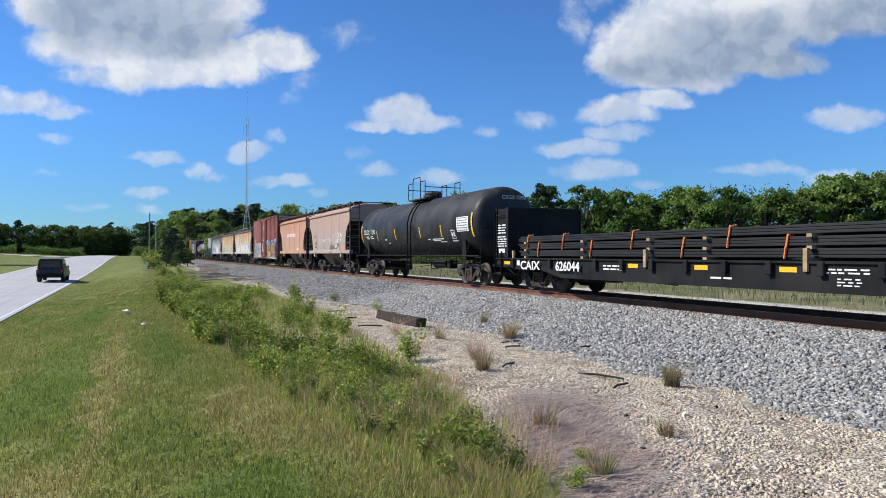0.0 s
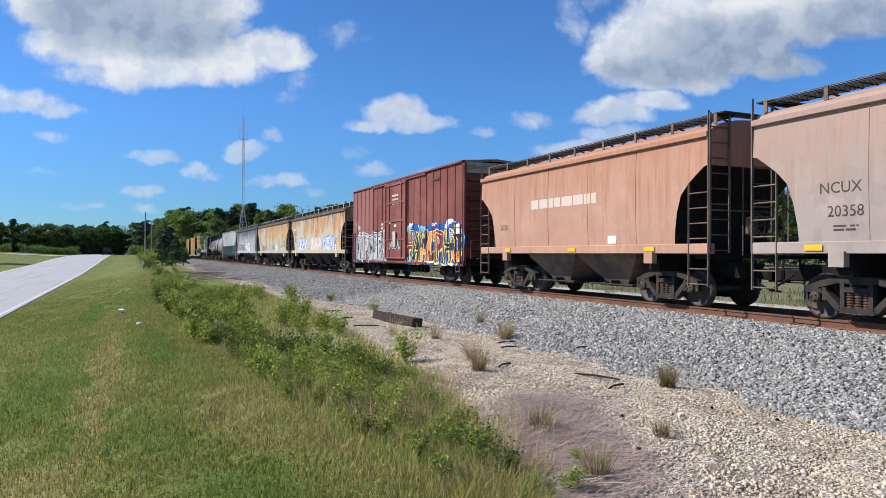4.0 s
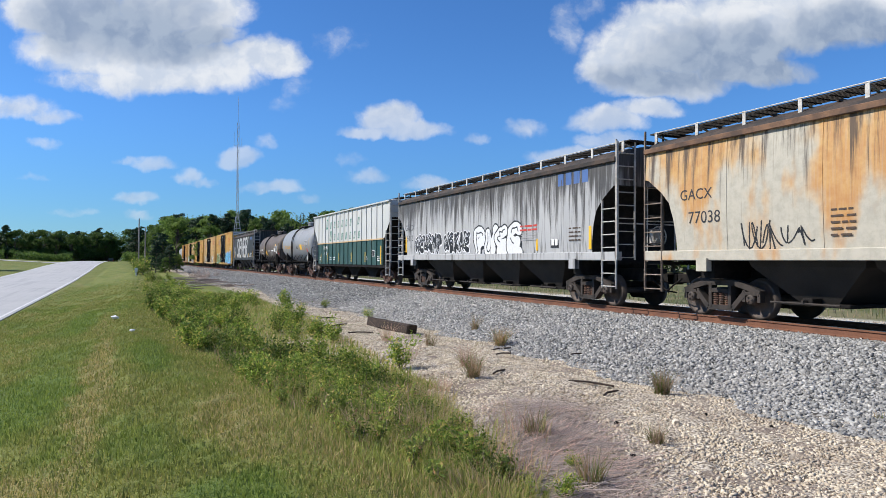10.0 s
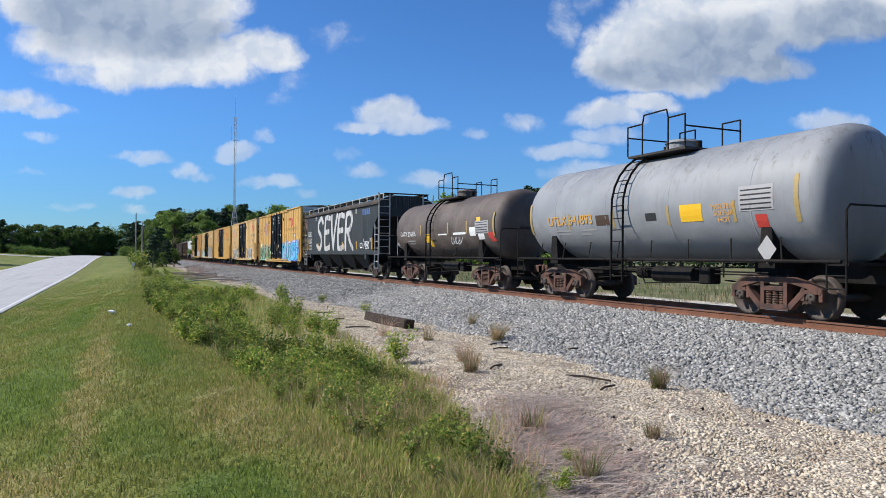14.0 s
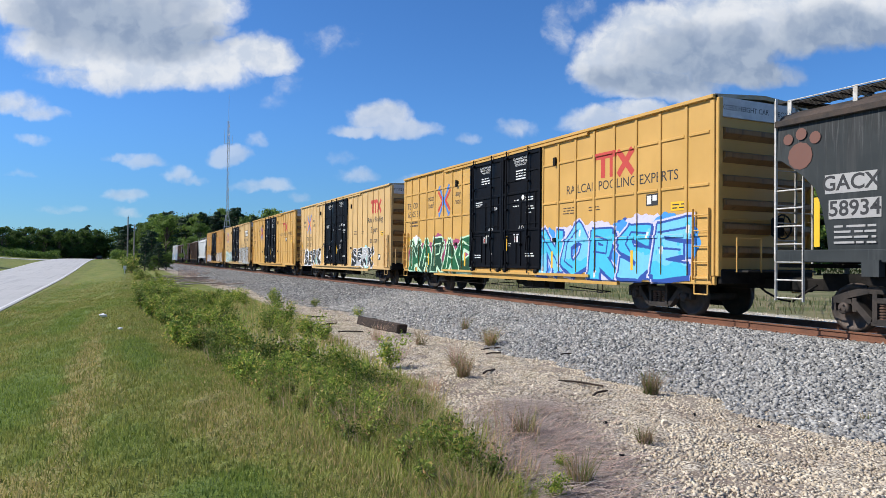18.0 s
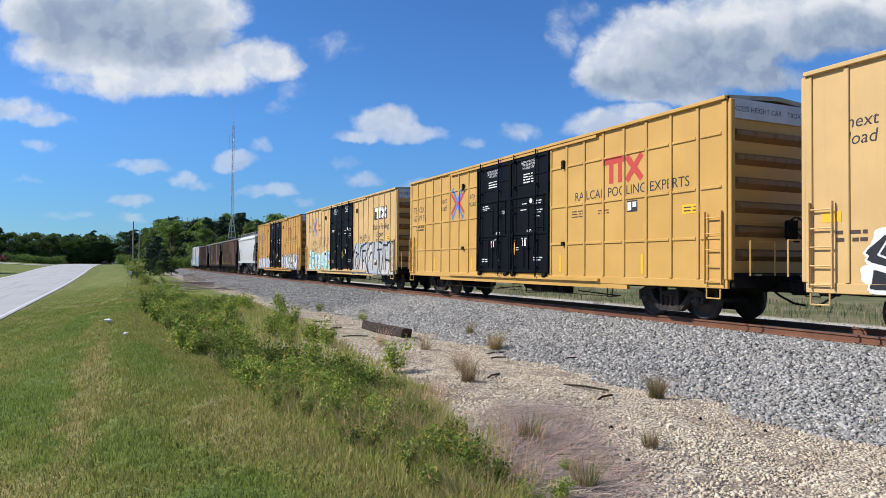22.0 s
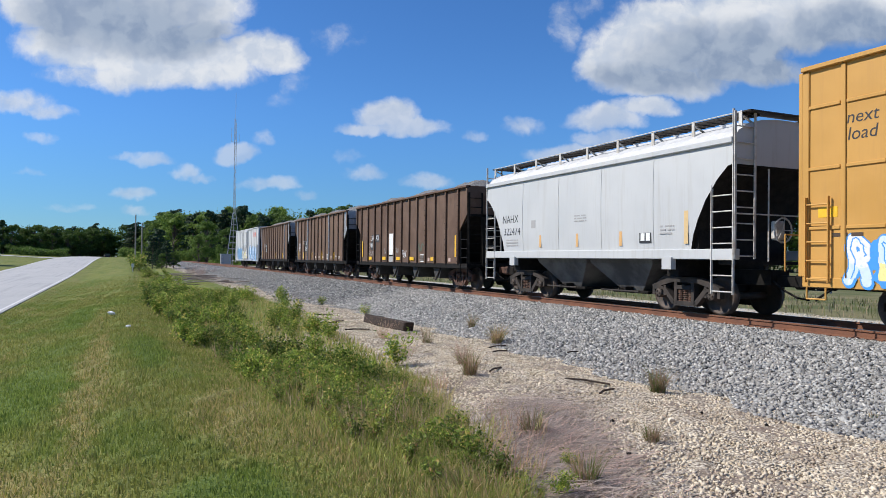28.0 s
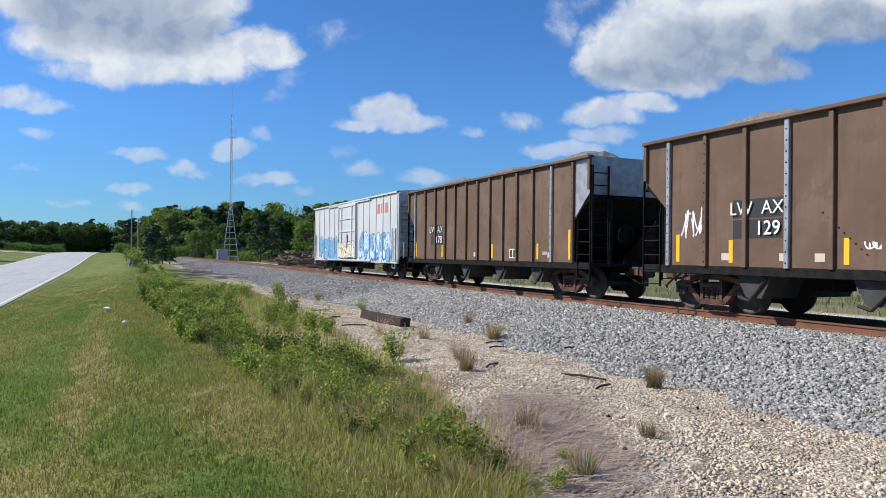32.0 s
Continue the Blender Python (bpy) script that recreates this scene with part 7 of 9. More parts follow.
FADED_RED = plain("faded red emblem", (0.42, 0.14, 0.06))
FADED_BLUE = plain("faded blue emblem", (0.30, 0.30, 0.34))
SMALL_TEXT = BLACK_MARK
NUMBERS = ("63 05 38", "6 70 87 5", "67 69 95", "6 66 90 8", "67 34 91")
for k, (car, mid, hl) in enumerate(TTX):
    front = 200.87 + 20.78 * k
    y = lambda d: front + d - mid
    red, blue = (RED_MARK, BLUE_MARK) if k in (0, 2, 4) else (ORANGE_MARK if k == 1 else RED_MARK, BLUE_MARK)
    ex = (14.46, 16.34, 13.79, 16.28, 16.27)[k]
    arrows(car, y(ex), 3.78 if k != 3 else 3.9, .63, red, blue)
    lettering(car, "next\nload", y(ex + 1.36), 3.82, .34, SMALL_TEXT, slant=.15)
    lettering(car, "any\nroad", y(ex - 1.3), 3.82, .34, SMALL_TEXT, slant=.15)
    if k in (0, 2):
        lettering(car, "TB  OX", y(17.85), 3.76, .40, SMALL_TEXT)
        lettering(car, NUMBERS[k], y(17.7), 3.38, .40, SMALL_TEXT)
        bars(car, y(17.7), 3.0, .9, 2, BROWN_MARK, h=.07, gap=.07, seed=k)
    else:
        lettering(car, "TB  OX", y(16.3), 2.73, .40, SMALL_TEXT)
        lettering(car, NUMBERS[k], y(16.2), 2.28, .40, SMALL_TEXT)
        bars(car, y(17.9), 1.95, .6, 2, BROWN_MARK, h=.07, gap=.07, seed=k)
    if k == 3:
        plate(car, y(2.35), 4.0, 2.0, .66, BLACK_MARK, x=-1.605)
        wordmark(car, y(2.35), 4.0, 1.7, .5, WHITE_MARK, x=-1.61)
    else:
        wordmark(car, y((3.55, 2.15, 3.6, 0, 3.8)[k]), (3.97, 4.1, 3.9, 0, 3.9)[k], 1.55, .68, (RED_MARK, RED_MARK, RED_MARK, None, FADED_RED)[k])
    if k in (0, 2, 4):
        lettering(car, "RAILCAR POOLING EXPERTS", y(3.45), 3.42 if k == 0 else 3.32, .36, SMALL_TEXT if k < 4 else BROWN_MARK, wide=1.0)
    else:
        lettering(car, "Railcar Pooling", y(2.3), 3.42 if k == 1 else 3.28, .40, SMALL_TEXT, slant=.12, bold=.012)
        lettering(car, "Experts", y(2.35), 2.88, .40, SMALL_TEXT, slant=.12, bold=.012)
        lettering(car, "ttx.com", y(2.4), 2.33 if k == 1 else 2.55, .40, SMALL_TEXT, slant=.12, bold=.012)
    # small plates, reflectors, door notices
    lx = 2.05 if k == 0 else (1.6 if k == 1 else 3.2)
    lz = 2.88 if k in (0, 2) else 1.45
    plate(car, y(lx), lz, .42, .30, BLACK_MARK, x=-1.606)
    plate(car, y(lx) + .10, lz, .15, .22, WHITE_MARK, x=-1.611)
    plate(car, y(lx) - .10, lz + .04, .15, .14, WHITE_MARK, x=-1.611)
    plate(car, y(1.1), 2.66, .58, .22, YELLOW_MARK, x=-1.606)
    bars(car, y(1.1), 2.70, .46, 2, BLACK_MARK, x=-1.611, h=.03, gap=.05, seed=k)
    plate(car, y(18.3), 2.25, .40, .20, YELLOW_MARK, x=-1.606)
    for d in (2.8, 6.5, 12.5, 16.0):
        plate(car, y(d), 1.35, .10, .52, YELLOW_MARK, name="reflector")
    bars(car, y(5.6), 2.9, .6, 3, BROWN_MARK, h=.03, gap=.05, seed=k + 3)
    bars(car, y(4.4), 2.85, .5, 2, BROWN_MARK, h=.03, gap=.05, seed=k + 4)
    face = -1.630
    lettering(car, "CLOSE AND LOCK\nBOTH DOORS\nBEFORE\nMOVING CAR" if k == 3 else "CLOSE AND LOCK\nDOORS BEFORE\nMOVING CAR", y(8.3), 4.64, .115, WHITE_MARK, x=face)
    lettering(car, "-IMPORTANT-\nCLOSE THIS DOOR\nBEFORE CLOSING\nMAIN DOOR" if k == 3 else "CLOSE THIS DOOR\nBEFORE CLOSING\nMAIN DOOR", y(10.75), 4.6, .10, WHITE_MARK, x=face)
    if k in (0, 2):
        bars(car, y(8.3), 4.33, .62, 4, WHITE_MARK, x=face, h=.04, gap=.05, seed=k + 7)
        bars(car, y(10.75), 4.30, .62, 3, WHITE_MARK, x=face, h=.04, gap=.05, seed=k + 8)
    for d, z, w, n in ((11.25, 3.45, .7, 2), (11.3, 3.3, .4, 1), (8.55, 3.35, .4, 1), (7.75, 3.4, .7, 2), (7.7, 3.1, .7, 2), (7.8, 2.9, .5, 1), (8.6, 3.15, .5, 1), (11.3, 1.5, .7, 2), (8.55, 2.2, .5, 1), (10.6, 2.2, .5, 1), (7.7, 1.55, .7, 2), (9.0, 1.9, .25, 2), (10.3, 1.55, .15, 3)):
        bars(car, y(d), z, w * .75, n, WHITE_MARK, x=face, h=.034, gap=.045, seed=int(d * 7) + k)
    lettering(car, "ASD", y(8.25), 2.42, .17, WHITE_MARK, x=face)
    lettering(car, "ASD", y(10.35), 2.42, .17, WHITE_MARK, x=face)
    lettering(car, "70K", y(9.95), 3.15, .17, WHITE_MARK, x=face)
    bm = bmesh.new()
    bm.faces.new([bm.verts.new((face, y(8.15) + .085 * math.cos(-j * .393), 3.42 + .085 * math.sin(-j * .393))) for j in range(16)])
    part("marking", bm, WHITE_MARK, car)
    for d in (8.55, 10.75):
        plate(car, y(d), 2.05, .22, .22, WHITE_MARK, x=face)
        plate(car, y(d) + .03, 2.03, .10, .12, RED_MARK, x=face - .004)
    plate(car, y(9.2), 1.9, .10, .5, YELLOW_MARK, x=face, name="reflector")
    for s in (-1, 1):
        for q in (-1, 1):
            part("bracket", boxes((-1.66, -1.6, y(6.3 if q < 0 else 13.2) - .06, y(6.3 if q < 0 else 13.2) + .06, 4.25 if s > 0 else 1.9, 4.5 if s > 0 else 2.02)), car.children[0].data.materials[0], car)
    end_lettering(car, "EXCESS HEIGHT CAR", -.75, -hl - .063, 4.83, .17, BLACK_MARK)
    end_lettering(car, "TBOX " + NUMBERS[k].replace(" ", ""), .75, -hl - .063, 4.83, .17, BLACK_MARK)

at = lambda k, d: 200.87 + 20.78 * k + d - TTX[k][1]
AQUA_SPRAY = plain("aqua spray paint", (0.05, 0.46, 0.66))
graffiti(TTX[0][0], at(0, 7.2), at(0, .7), .85, 2.25, 5, 71, DEEP_BLUE, (AQUA_SPRAY, CYAN_SPRAY, AQUA_SPRAY), (DEEP_BLUE, LILAC, BLUE_SPRAY), fat=.14, shine=WHITE_SPRAY, blobs=26, halo=LILAC, word="NORSE", sharp=True)
FOREST = plain("forest green spray paint", (.0, .045, .012))
MAGENTA = plain("magenta spray paint", (.33, .05, .14))
graffiti(TTX[0][0], at(0, 18.0), at(0, 11.95), .85, 2.2, 5, 73, plain("pale mint spray paint", (.50, .72, .50)), (FOREST, plain("emerald spray paint", (.0, .10, .03)), FOREST), (MAGENTA, WHITE_SPRAY, MAGENTA), fat=.17, blobs=9, word="MARAC", sharp=True)
graffiti(TTX[1][0], at(1, 6.2), at(1, 2.5), .9, 1.9, 4, 75, WHITE_SPRAY, (BLACK_SPRAY, BLACK_SPRAY, SILVER_SPRAY), (TEAL,), fat=.14, blobs=7, word="SERK", sharp=True)
graffiti(TTX[1][0], at(1, 17.6), at(1, 13.2), .9, 1.9, 4, 77, WHITE_SPRAY, (BLACK_SPRAY,), (TEAL, WHITE_SPRAY), fat=.13, blobs=9, word="SERK", sharp=True)
scrawl(TTX[1][0], at(1, 12.9), at(1, 12.1), 2.0, 2.4, 2, 78, BROWN_MARK)
graffiti(TTX[3][0], at(3, 6.9), at(3, .4), .82, 2.2, 5, 81, BLACK_SPRAY, (SILVER_SPRAY, SILVER_SPRAY, LIGHT_STEEL), (SILVER_SPRAY,), fat=.3, blobs=44, halo=SILVER_SPRAY, sharp=True, aspect=.95)
graffiti(TTX[3][0], at(3, 17.7), at(3, 12.2), .95, 2.1, 5, 83, plain("dark teal spray paint", (.08, .22, .22)), (TEAL, PALE_BLUE), (TEAL, WHITE_SPRAY), fat=.15, blobs=12, word="SKAR")
scrawl(TTX[3][0], at(3, 15.2), at(3, 12.6), 2.35, 3.2, 3, 84, BROWN_MARK, r=.012)
scrawl(TTX[3][0], at(3, 6.0), at(3, 4.0), 2.5, 3.0, 3, 85, BROWN_MARK, r=.012)
graffiti(TTX[4][0], at(4, 6.9), at(4, .5), .9, 2.0, 6, 87, BLACK_SPRAY, (WHITE_SPRAY, SILVER_SPRAY), (WHITE_SPRAY,), fat=.2, blobs=6)
graffiti(TTX[4][0], at(4, 17.9), at(4, 12.0), .85, 1.75, 8, 89, BLUE_SPRAY, (WHITE_SPRAY, PALE_BLUE, YELLOW_SPRAY, PINK), (BLUE_SPRAY, LILAC), fat=.15, shine=WHITE_SPRAY, blobs=14)

# light grey hopper
car, mid = NAHX, NAHX_MID
lettering(car, "NAHX", 314.3 - mid, 2.66, .38, BLACK_MARK)
lettering(car, "322474", 314.2 - mid, 2.24, .38, BLACK_MARK)
conspicuity(car, (312.4 - mid, 310.38 - mid, 308.38 - mid), 1.93, mat=plain("faded orange reflector", (.62, .36, .14)), h=.5, w=.11)
conspicuity(car, (305.95 - mid,), 2.25, mat=plain("faded tan reflector", (.60, .42, .2)), h=1.1, w=.13)
plate(car, 307.4 - mid, 1.9, .45, .32, BLACK_MARK, x=-1.604)
for s in (-.1, .1):
    plate(car, 307.4 - mid + s, 1.9, .15, .2, WHITE_MARK, x=-1.608)
bars(car, 306.6 - mid, 2.15, .5, 3, GREY_MARK, h=.04, gap=.05)
bars(car, 314.2 - mid, 1.95, .8, 3, GREY_MARK, h=.04, gap=.05, seed=4)
plate(car, 312.8 - mid, 2.45, .25, .25, GREY_MARK)
bars(car, 310.2 - mid, 2.6, .6, 3, GREY_MARK, h=.03, gap=.05, seed=6)

# brown open hoppers
(car, mid, hl) = COAL[0]
PINK_PLATE = plain("faded pink plate", (.5, .36, .31))
CREAM_PLATE = plain("dirty cream plate", (.55, .46, .37))
plate(car, 328.87 - mid, 2.34, 1.25, .42, BLACK_MARK, x=-1.574)
lettering(car, "LW  AX", 328.87 - mid, 2.34, .40, WHITE_MARK, x=-1.613)
plate(car, 329.2 - mid, 1.93, .9, .42, BLACK_MARK, x=-1.574)
lettering(car, "144", 329.45 - mid, 1.95, .40, WHITE_MARK, x=-1.613)
plate(car, 326.36 - mid, 1.95, .66, 1.15, WHITE_MARK, x=-1.574, label="bare white patch plate")
plate(car, 326.36 - mid, 1.25, .66, .40, GREY_MARK, x=-1.574)
for u in (329.6, 327.36, 325.29, 323.49, 321.0):
    plate(car, u - mid, 1.27, .5, .16, YELLOW_MARK, x=-1.614, name="reflector")
for u in (331.0, 318.72):
    plate(car, u - mid, 1.8, .12, .9, YELLOW_MARK, x=-1.614, name="reflector")
for u in (319.35, 321.55):
    plate(car, u - mid, 1.24, .2, .15, PINK_PLATE, x=-1.576)
plate(car, 322.3 - mid, 1.3, .5, .34, WHITE_MARK, x=-1.574)
for dy, w in ((.12, .2), (-.12, .2)):
    plate(car, 322.3 - mid + dy, 1.3, w, .26, BROWN_MARK, x=-1.578)
scrawl(car, 322.85 - mid, 322.2 - mid, 1.6, 2.0, 2, 90, plain("faded green spray", (.07, .09, .06)), x=-1.575, r=.03)
scrawl(car, 327.4 - mid, 327.0 - mid, 1.5, 1.8, 2, 89, GREY_MARK, x=-1.575, r=.01)
scrawl(car, 325.7 - mid, 325.35 - mid, 1.5, 1.82, 2, 88, GREY_MARK, x=-1.575, r=.01)
scrawl(car, 329.9 - mid, 329.0 - mid, 1.4, 1.7, 3, 91, GREY_MARK, x=-1.575, r=.01)
scrawl(car, 324.75 - mid, 324.25 - mid, 1.3, 1.7, 2, 92, WHITE_SPRAY, x=-1.575, r=.011)
for (car, mid, hl), num, base, ystripes in ((COAL[1], "129", 345.07, (347.35, 345.75, 343.06, 340.2, 337.12, 335.2)), (COAL[2], "178", 361.58, (363.8, 361.0, 356.64, 353.6, 351.84))):
    plate(car, base - mid, 2.34, 1.25, .40, BLACK_MARK, x=-1.574)
    lettering(car, "LW  AX", base - mid, 2.33, .40, WHITE_MARK, x=-1.613)
    plate(car, base - mid, 1.90, 1.25, .40, BLACK_MARK, x=-1.574)
    lettering(car, num, base - .3 - mid, 1.9, .42, WHITE_MARK, x=-1.613, bold=.01)
    for u in ystripes:
        tall = .4 if u == min(ystripes) else .15 if u == max(ystripes) else 0
        plate(car, u - mid, 1.42 + tall / 2, .11, .50 + tall, YELLOW_MARK, x=-1.578, name="reflector")
    for u in (345.9, 344.4, 343.6, 342.0, 341.0, 339.95, 337.85, 335.95) if num == "129" else (355.1, 358.0, 352.9):
        plate(car, u - mid, 1.3, .22, .16, CREAM_PLATE, x=-1.576)
    plate(car, -2.6, 1.34, .48, .32, WHITE_MARK, x=-1.574)
    for dy, w in ((.12, .17), (-.12, .17)):
        plate(car, dy - 2.6, 1.34, w, .25, BROWN_MARK, x=-1.578)
    plate(car, -4.6, 1.36, .3, .1, GREY_MARK, x=-1.576)
    bm = bmesh.new()
    for u0 in (base - 2.4, base - 8.2):
        for j in range(9):
            box(bm, -1.585, -1.57, u0 - mid + j * .11 - .012, u0 - mid + j * .11 + .012, 1.35 + j * .10, 1.375 + j * .10)
    part("rivets", bm, STEEL_DARK, car)
scrawl(COAL[1][0], 347.2 - COAL[1][1], 346.5 - COAL[1][1], 1.75, 2.45, 3, 93, WHITE_SPRAY, x=-1.578, r=.018)
scrawl(COAL[1][0], 342.7 - COAL[1][1], 342.2 - COAL[1][1], 1.45, 1.6, 3, 94, WHITE_SPRAY, x=-1.578, r=.014)

# last white box car
car, mid = LAST, LAST_MID
DUSK_BLUE = plain("faded dark blue spray paint", (0.05, 0.13, 0.30), 0.5)
DUST_BLUE = plain("faded sky blue spray paint", (0.17, 0.36, 0.55), 0.5)
graffiti(car, 381.0 - mid, 377.0 - mid, .95, 2.2, 5, 95, DUSK_BLUE, (DUST_BLUE,), (PALE_BLUE,), fat=.2, blobs=7)
graffiti(car, 372.3 - mid, 367.2 - mid, .95, 2.3, 6, 97, DUSK_BLUE, (DUST_BLUE, PALE_BLUE), (PALE_BLUE,), fat=.2, blobs=9)
graffiti(car, 376.2 - mid, 372.9 - mid, 1.0, 1.9, 4, 99, BROWN_MARK, (YELLOW_SPRAY, WHITE_SPRAY), None, x=-1.69, fat=.2)
for k in range(3):
    plate(car, 369.1 - mid - k * .6, 3.65, .42, .5, plain("faded red emblem bar", (.55, .16, .12)), name="emblem")


# ---- plants, stones and what lies about ----
def raw_mesh(name, verts, loops, size, mat):
    """A mesh from arrays: faces of equal size."""
    me = bpy.data.meshes.new(name)
    n = len(loops) // size
    me.vertices.add(len(verts))
    me.vertices.foreach_set("co", np.asarray(verts, np.float32).ravel())
    me.loops.add(len(loops))
    me.loops.foreach_set("vertex_index", np.asarray(loops, np.int32))
    me.polygons.add(n)
    me.polygons.foreach_set("loop_start", np.arange(0, n * size, size, dtype=np.int32))
    me.update(calc_edges=True)
    me.materials.append(mat)
    return me


def leafy(name, dark, light, dry=None, dry_amount=0.0, glow=0.3, scale=0.6, by_object=0.25):
    """Leaves: each its own shade, in drifts, with some light passing through."""
    m, net = material(name)
    one = net.node("ShaderNodeNewGeometry").outputs["Random Per Island"]
    at = net.node("ShaderNodeTexCoord").outputs["Object"]
    drift = net.noise(at, scale, 3.0)
    col = net.mix(one, dark, light)
    col = net.mix(net.ramp(drift, 0.35, 0.7, 0.0, 0.6), col, tuple(0.5 * (a + b) * 0.8 for a, b in zip(dark, light)))
    if dry:
        pick = net.ramp(net.math("ADD", one, net.math("MULTIPLY", net.math("SUBTRACT", drift, 0.5), 0.9)), 1 - dry_amount - 0.1, 1 - dry_amount + 0.1)
        col = net.mix(pick, col, dry)
    if by_object:
        r = net.node("ShaderNodeObjectInfo").outputs["Random"]
        col = net.mix(1.0, col, net.mix(r, (1 - by_object, 1 - by_object, 1 - by_object), (1 + by_object * 1.2, 1 + by_object, 1 + by_object * .4)), "MULTIPLY")
    finish(net, col, 0.55, 0.0, gloss=0.18, through_light=glow)
    return m


BARK = surf("bark", (0.10, 0.075, 0.055), (0.17, 0.14, 0.115), 3, 0.95, 0, 0.6, 20, (3, 3, 0.6))
LEAF_OAK = leafy("broad leaves", (0.035, 0.08, 0.02), (0.15, 0.235, 0.055), glow=0.42)
LEAF_LIGHT = leafy("young broad leaves", (0.07, 0.14, 0.028), (0.24, 0.34, 0.085), glow=0.45)
LEAF_PINE = leafy("pine needles", (0.014, 0.040, 0.02), (0.046, 0.085, 0.04), glow=0.1)
LEAF_BUSH = leafy("shrub leaves", (0.042, 0.105, 0.016), (0.38, 0.49, 0.105), (0.56, 0.46, 0.15), 0.14, 0.36, 0.6, 0.42)
LEAF_WEED = leafy("weed leaves", (0.09, 0.16, 0.03), (0.46, 0.50, 0.13), (0.54, 0.33, 0.18), 0.16, 0.34, 0.6, 0.4)
TALL_GRASS = leafy("tall weedy grass", (0.20, 0.25, 0.05), (0.52, 0.52, 0.16), (0.56, 0.42, 0.21), 0.26, 0.36, 0.9, 0.0)
FIELD_GRASS = leafy("pale field grass", (0.12, 0.14, 0.05), (0.25, 0.25, 0.11), (0.36, 0.29, 0.19), 0.35, 0.3, 0.5, 0.0)
STRAW = leafy("dead straw", (0.19, 0.15, 0.13), (0.66, 0.56, 0.49), (0.62, 0.42, 0.34), 0.15, 0.15, 0.8, 0.0)
RED_GRASS = leafy("reddish seeding grass", (0.48, 0.30, 0.23), (0.72, 0.52, 0.42), (0.40, 0.38, 0.15), 0.2, 0.35, 3.0, 0.1)


def lawn_blades():
    m, net = material("lawn grass blades")
    one = net.node("ShaderNodeNewGeometry").outputs["Random Per Island"]
    at = net.node("ShaderNodeTexCoord").outputs["Object"]
    worn, lush = lawn_tone(net, at)
    col = net.mix(one, (0.18, 0.205, 0.046), (0.33, 0.325, 0.092))
    col = net.mix(lush, col, net.mix(one, (0.115, 0.19, 0.03), (0.28, 0.345, 0.078)))
    dry = net.ramp(net.math("SUBTRACT", net.math("ADD", one, net.math("MULTIPLY", worn, 0.42)), net.math("MULTIPLY", lush, 0.4)), 0.76, 1.04)
    col = net.mix(dry, col, (0.44, 0.36, 0.15))
    finish(net, col, 0.6, 0.0, gloss=0.25, through_light=0.45)
    return m


GRASS = lawn_blades()
TUFT_DRY = leafy("dry bunch grass", (0.30, 0.21, 0.13), (0.60, 0.44, 0.29), (0.16, 0.22, 0.05), 0.25, 0.35, 3.0, 0.2)


def unit(rng, n):
    v = rng.normal(size=(n, 3))
    return v / np.linalg.norm(v, axis=1)[:, None]


def leaf_cards(centres, normals, sizes, rng, bend=0.25, wide=(0.45, 0.75)):
    """Bent four-sided leaves: (n, 5) corners, two faces each side of the midrib."""
    n = len(centres)
    ref = unit(rng, n)
    a = np.cross(normals, ref)
    a /= np.linalg.norm(a, axis=1)[:, None] + 1e-9
    b = np.cross(normals, a)
    s = sizes[:, None]
    w = rng.uniform(*wide, n)[:, None]
    tip, base = centres + a * s, centres - a * s * rng.uniform(.7, 1, n)[:, None]
    left = centres + b * s * w - normals * s * bend
    right = centres - b * s * w - normals * s * bend
    verts = np.stack([base, left, tip, right], 1).reshape(-1, 3)
    i = np.arange(n) * 4
    loops = np.stack([i, i + 1, i + 2, i, i + 2, i + 3], 1).ravel()
    return verts, loops


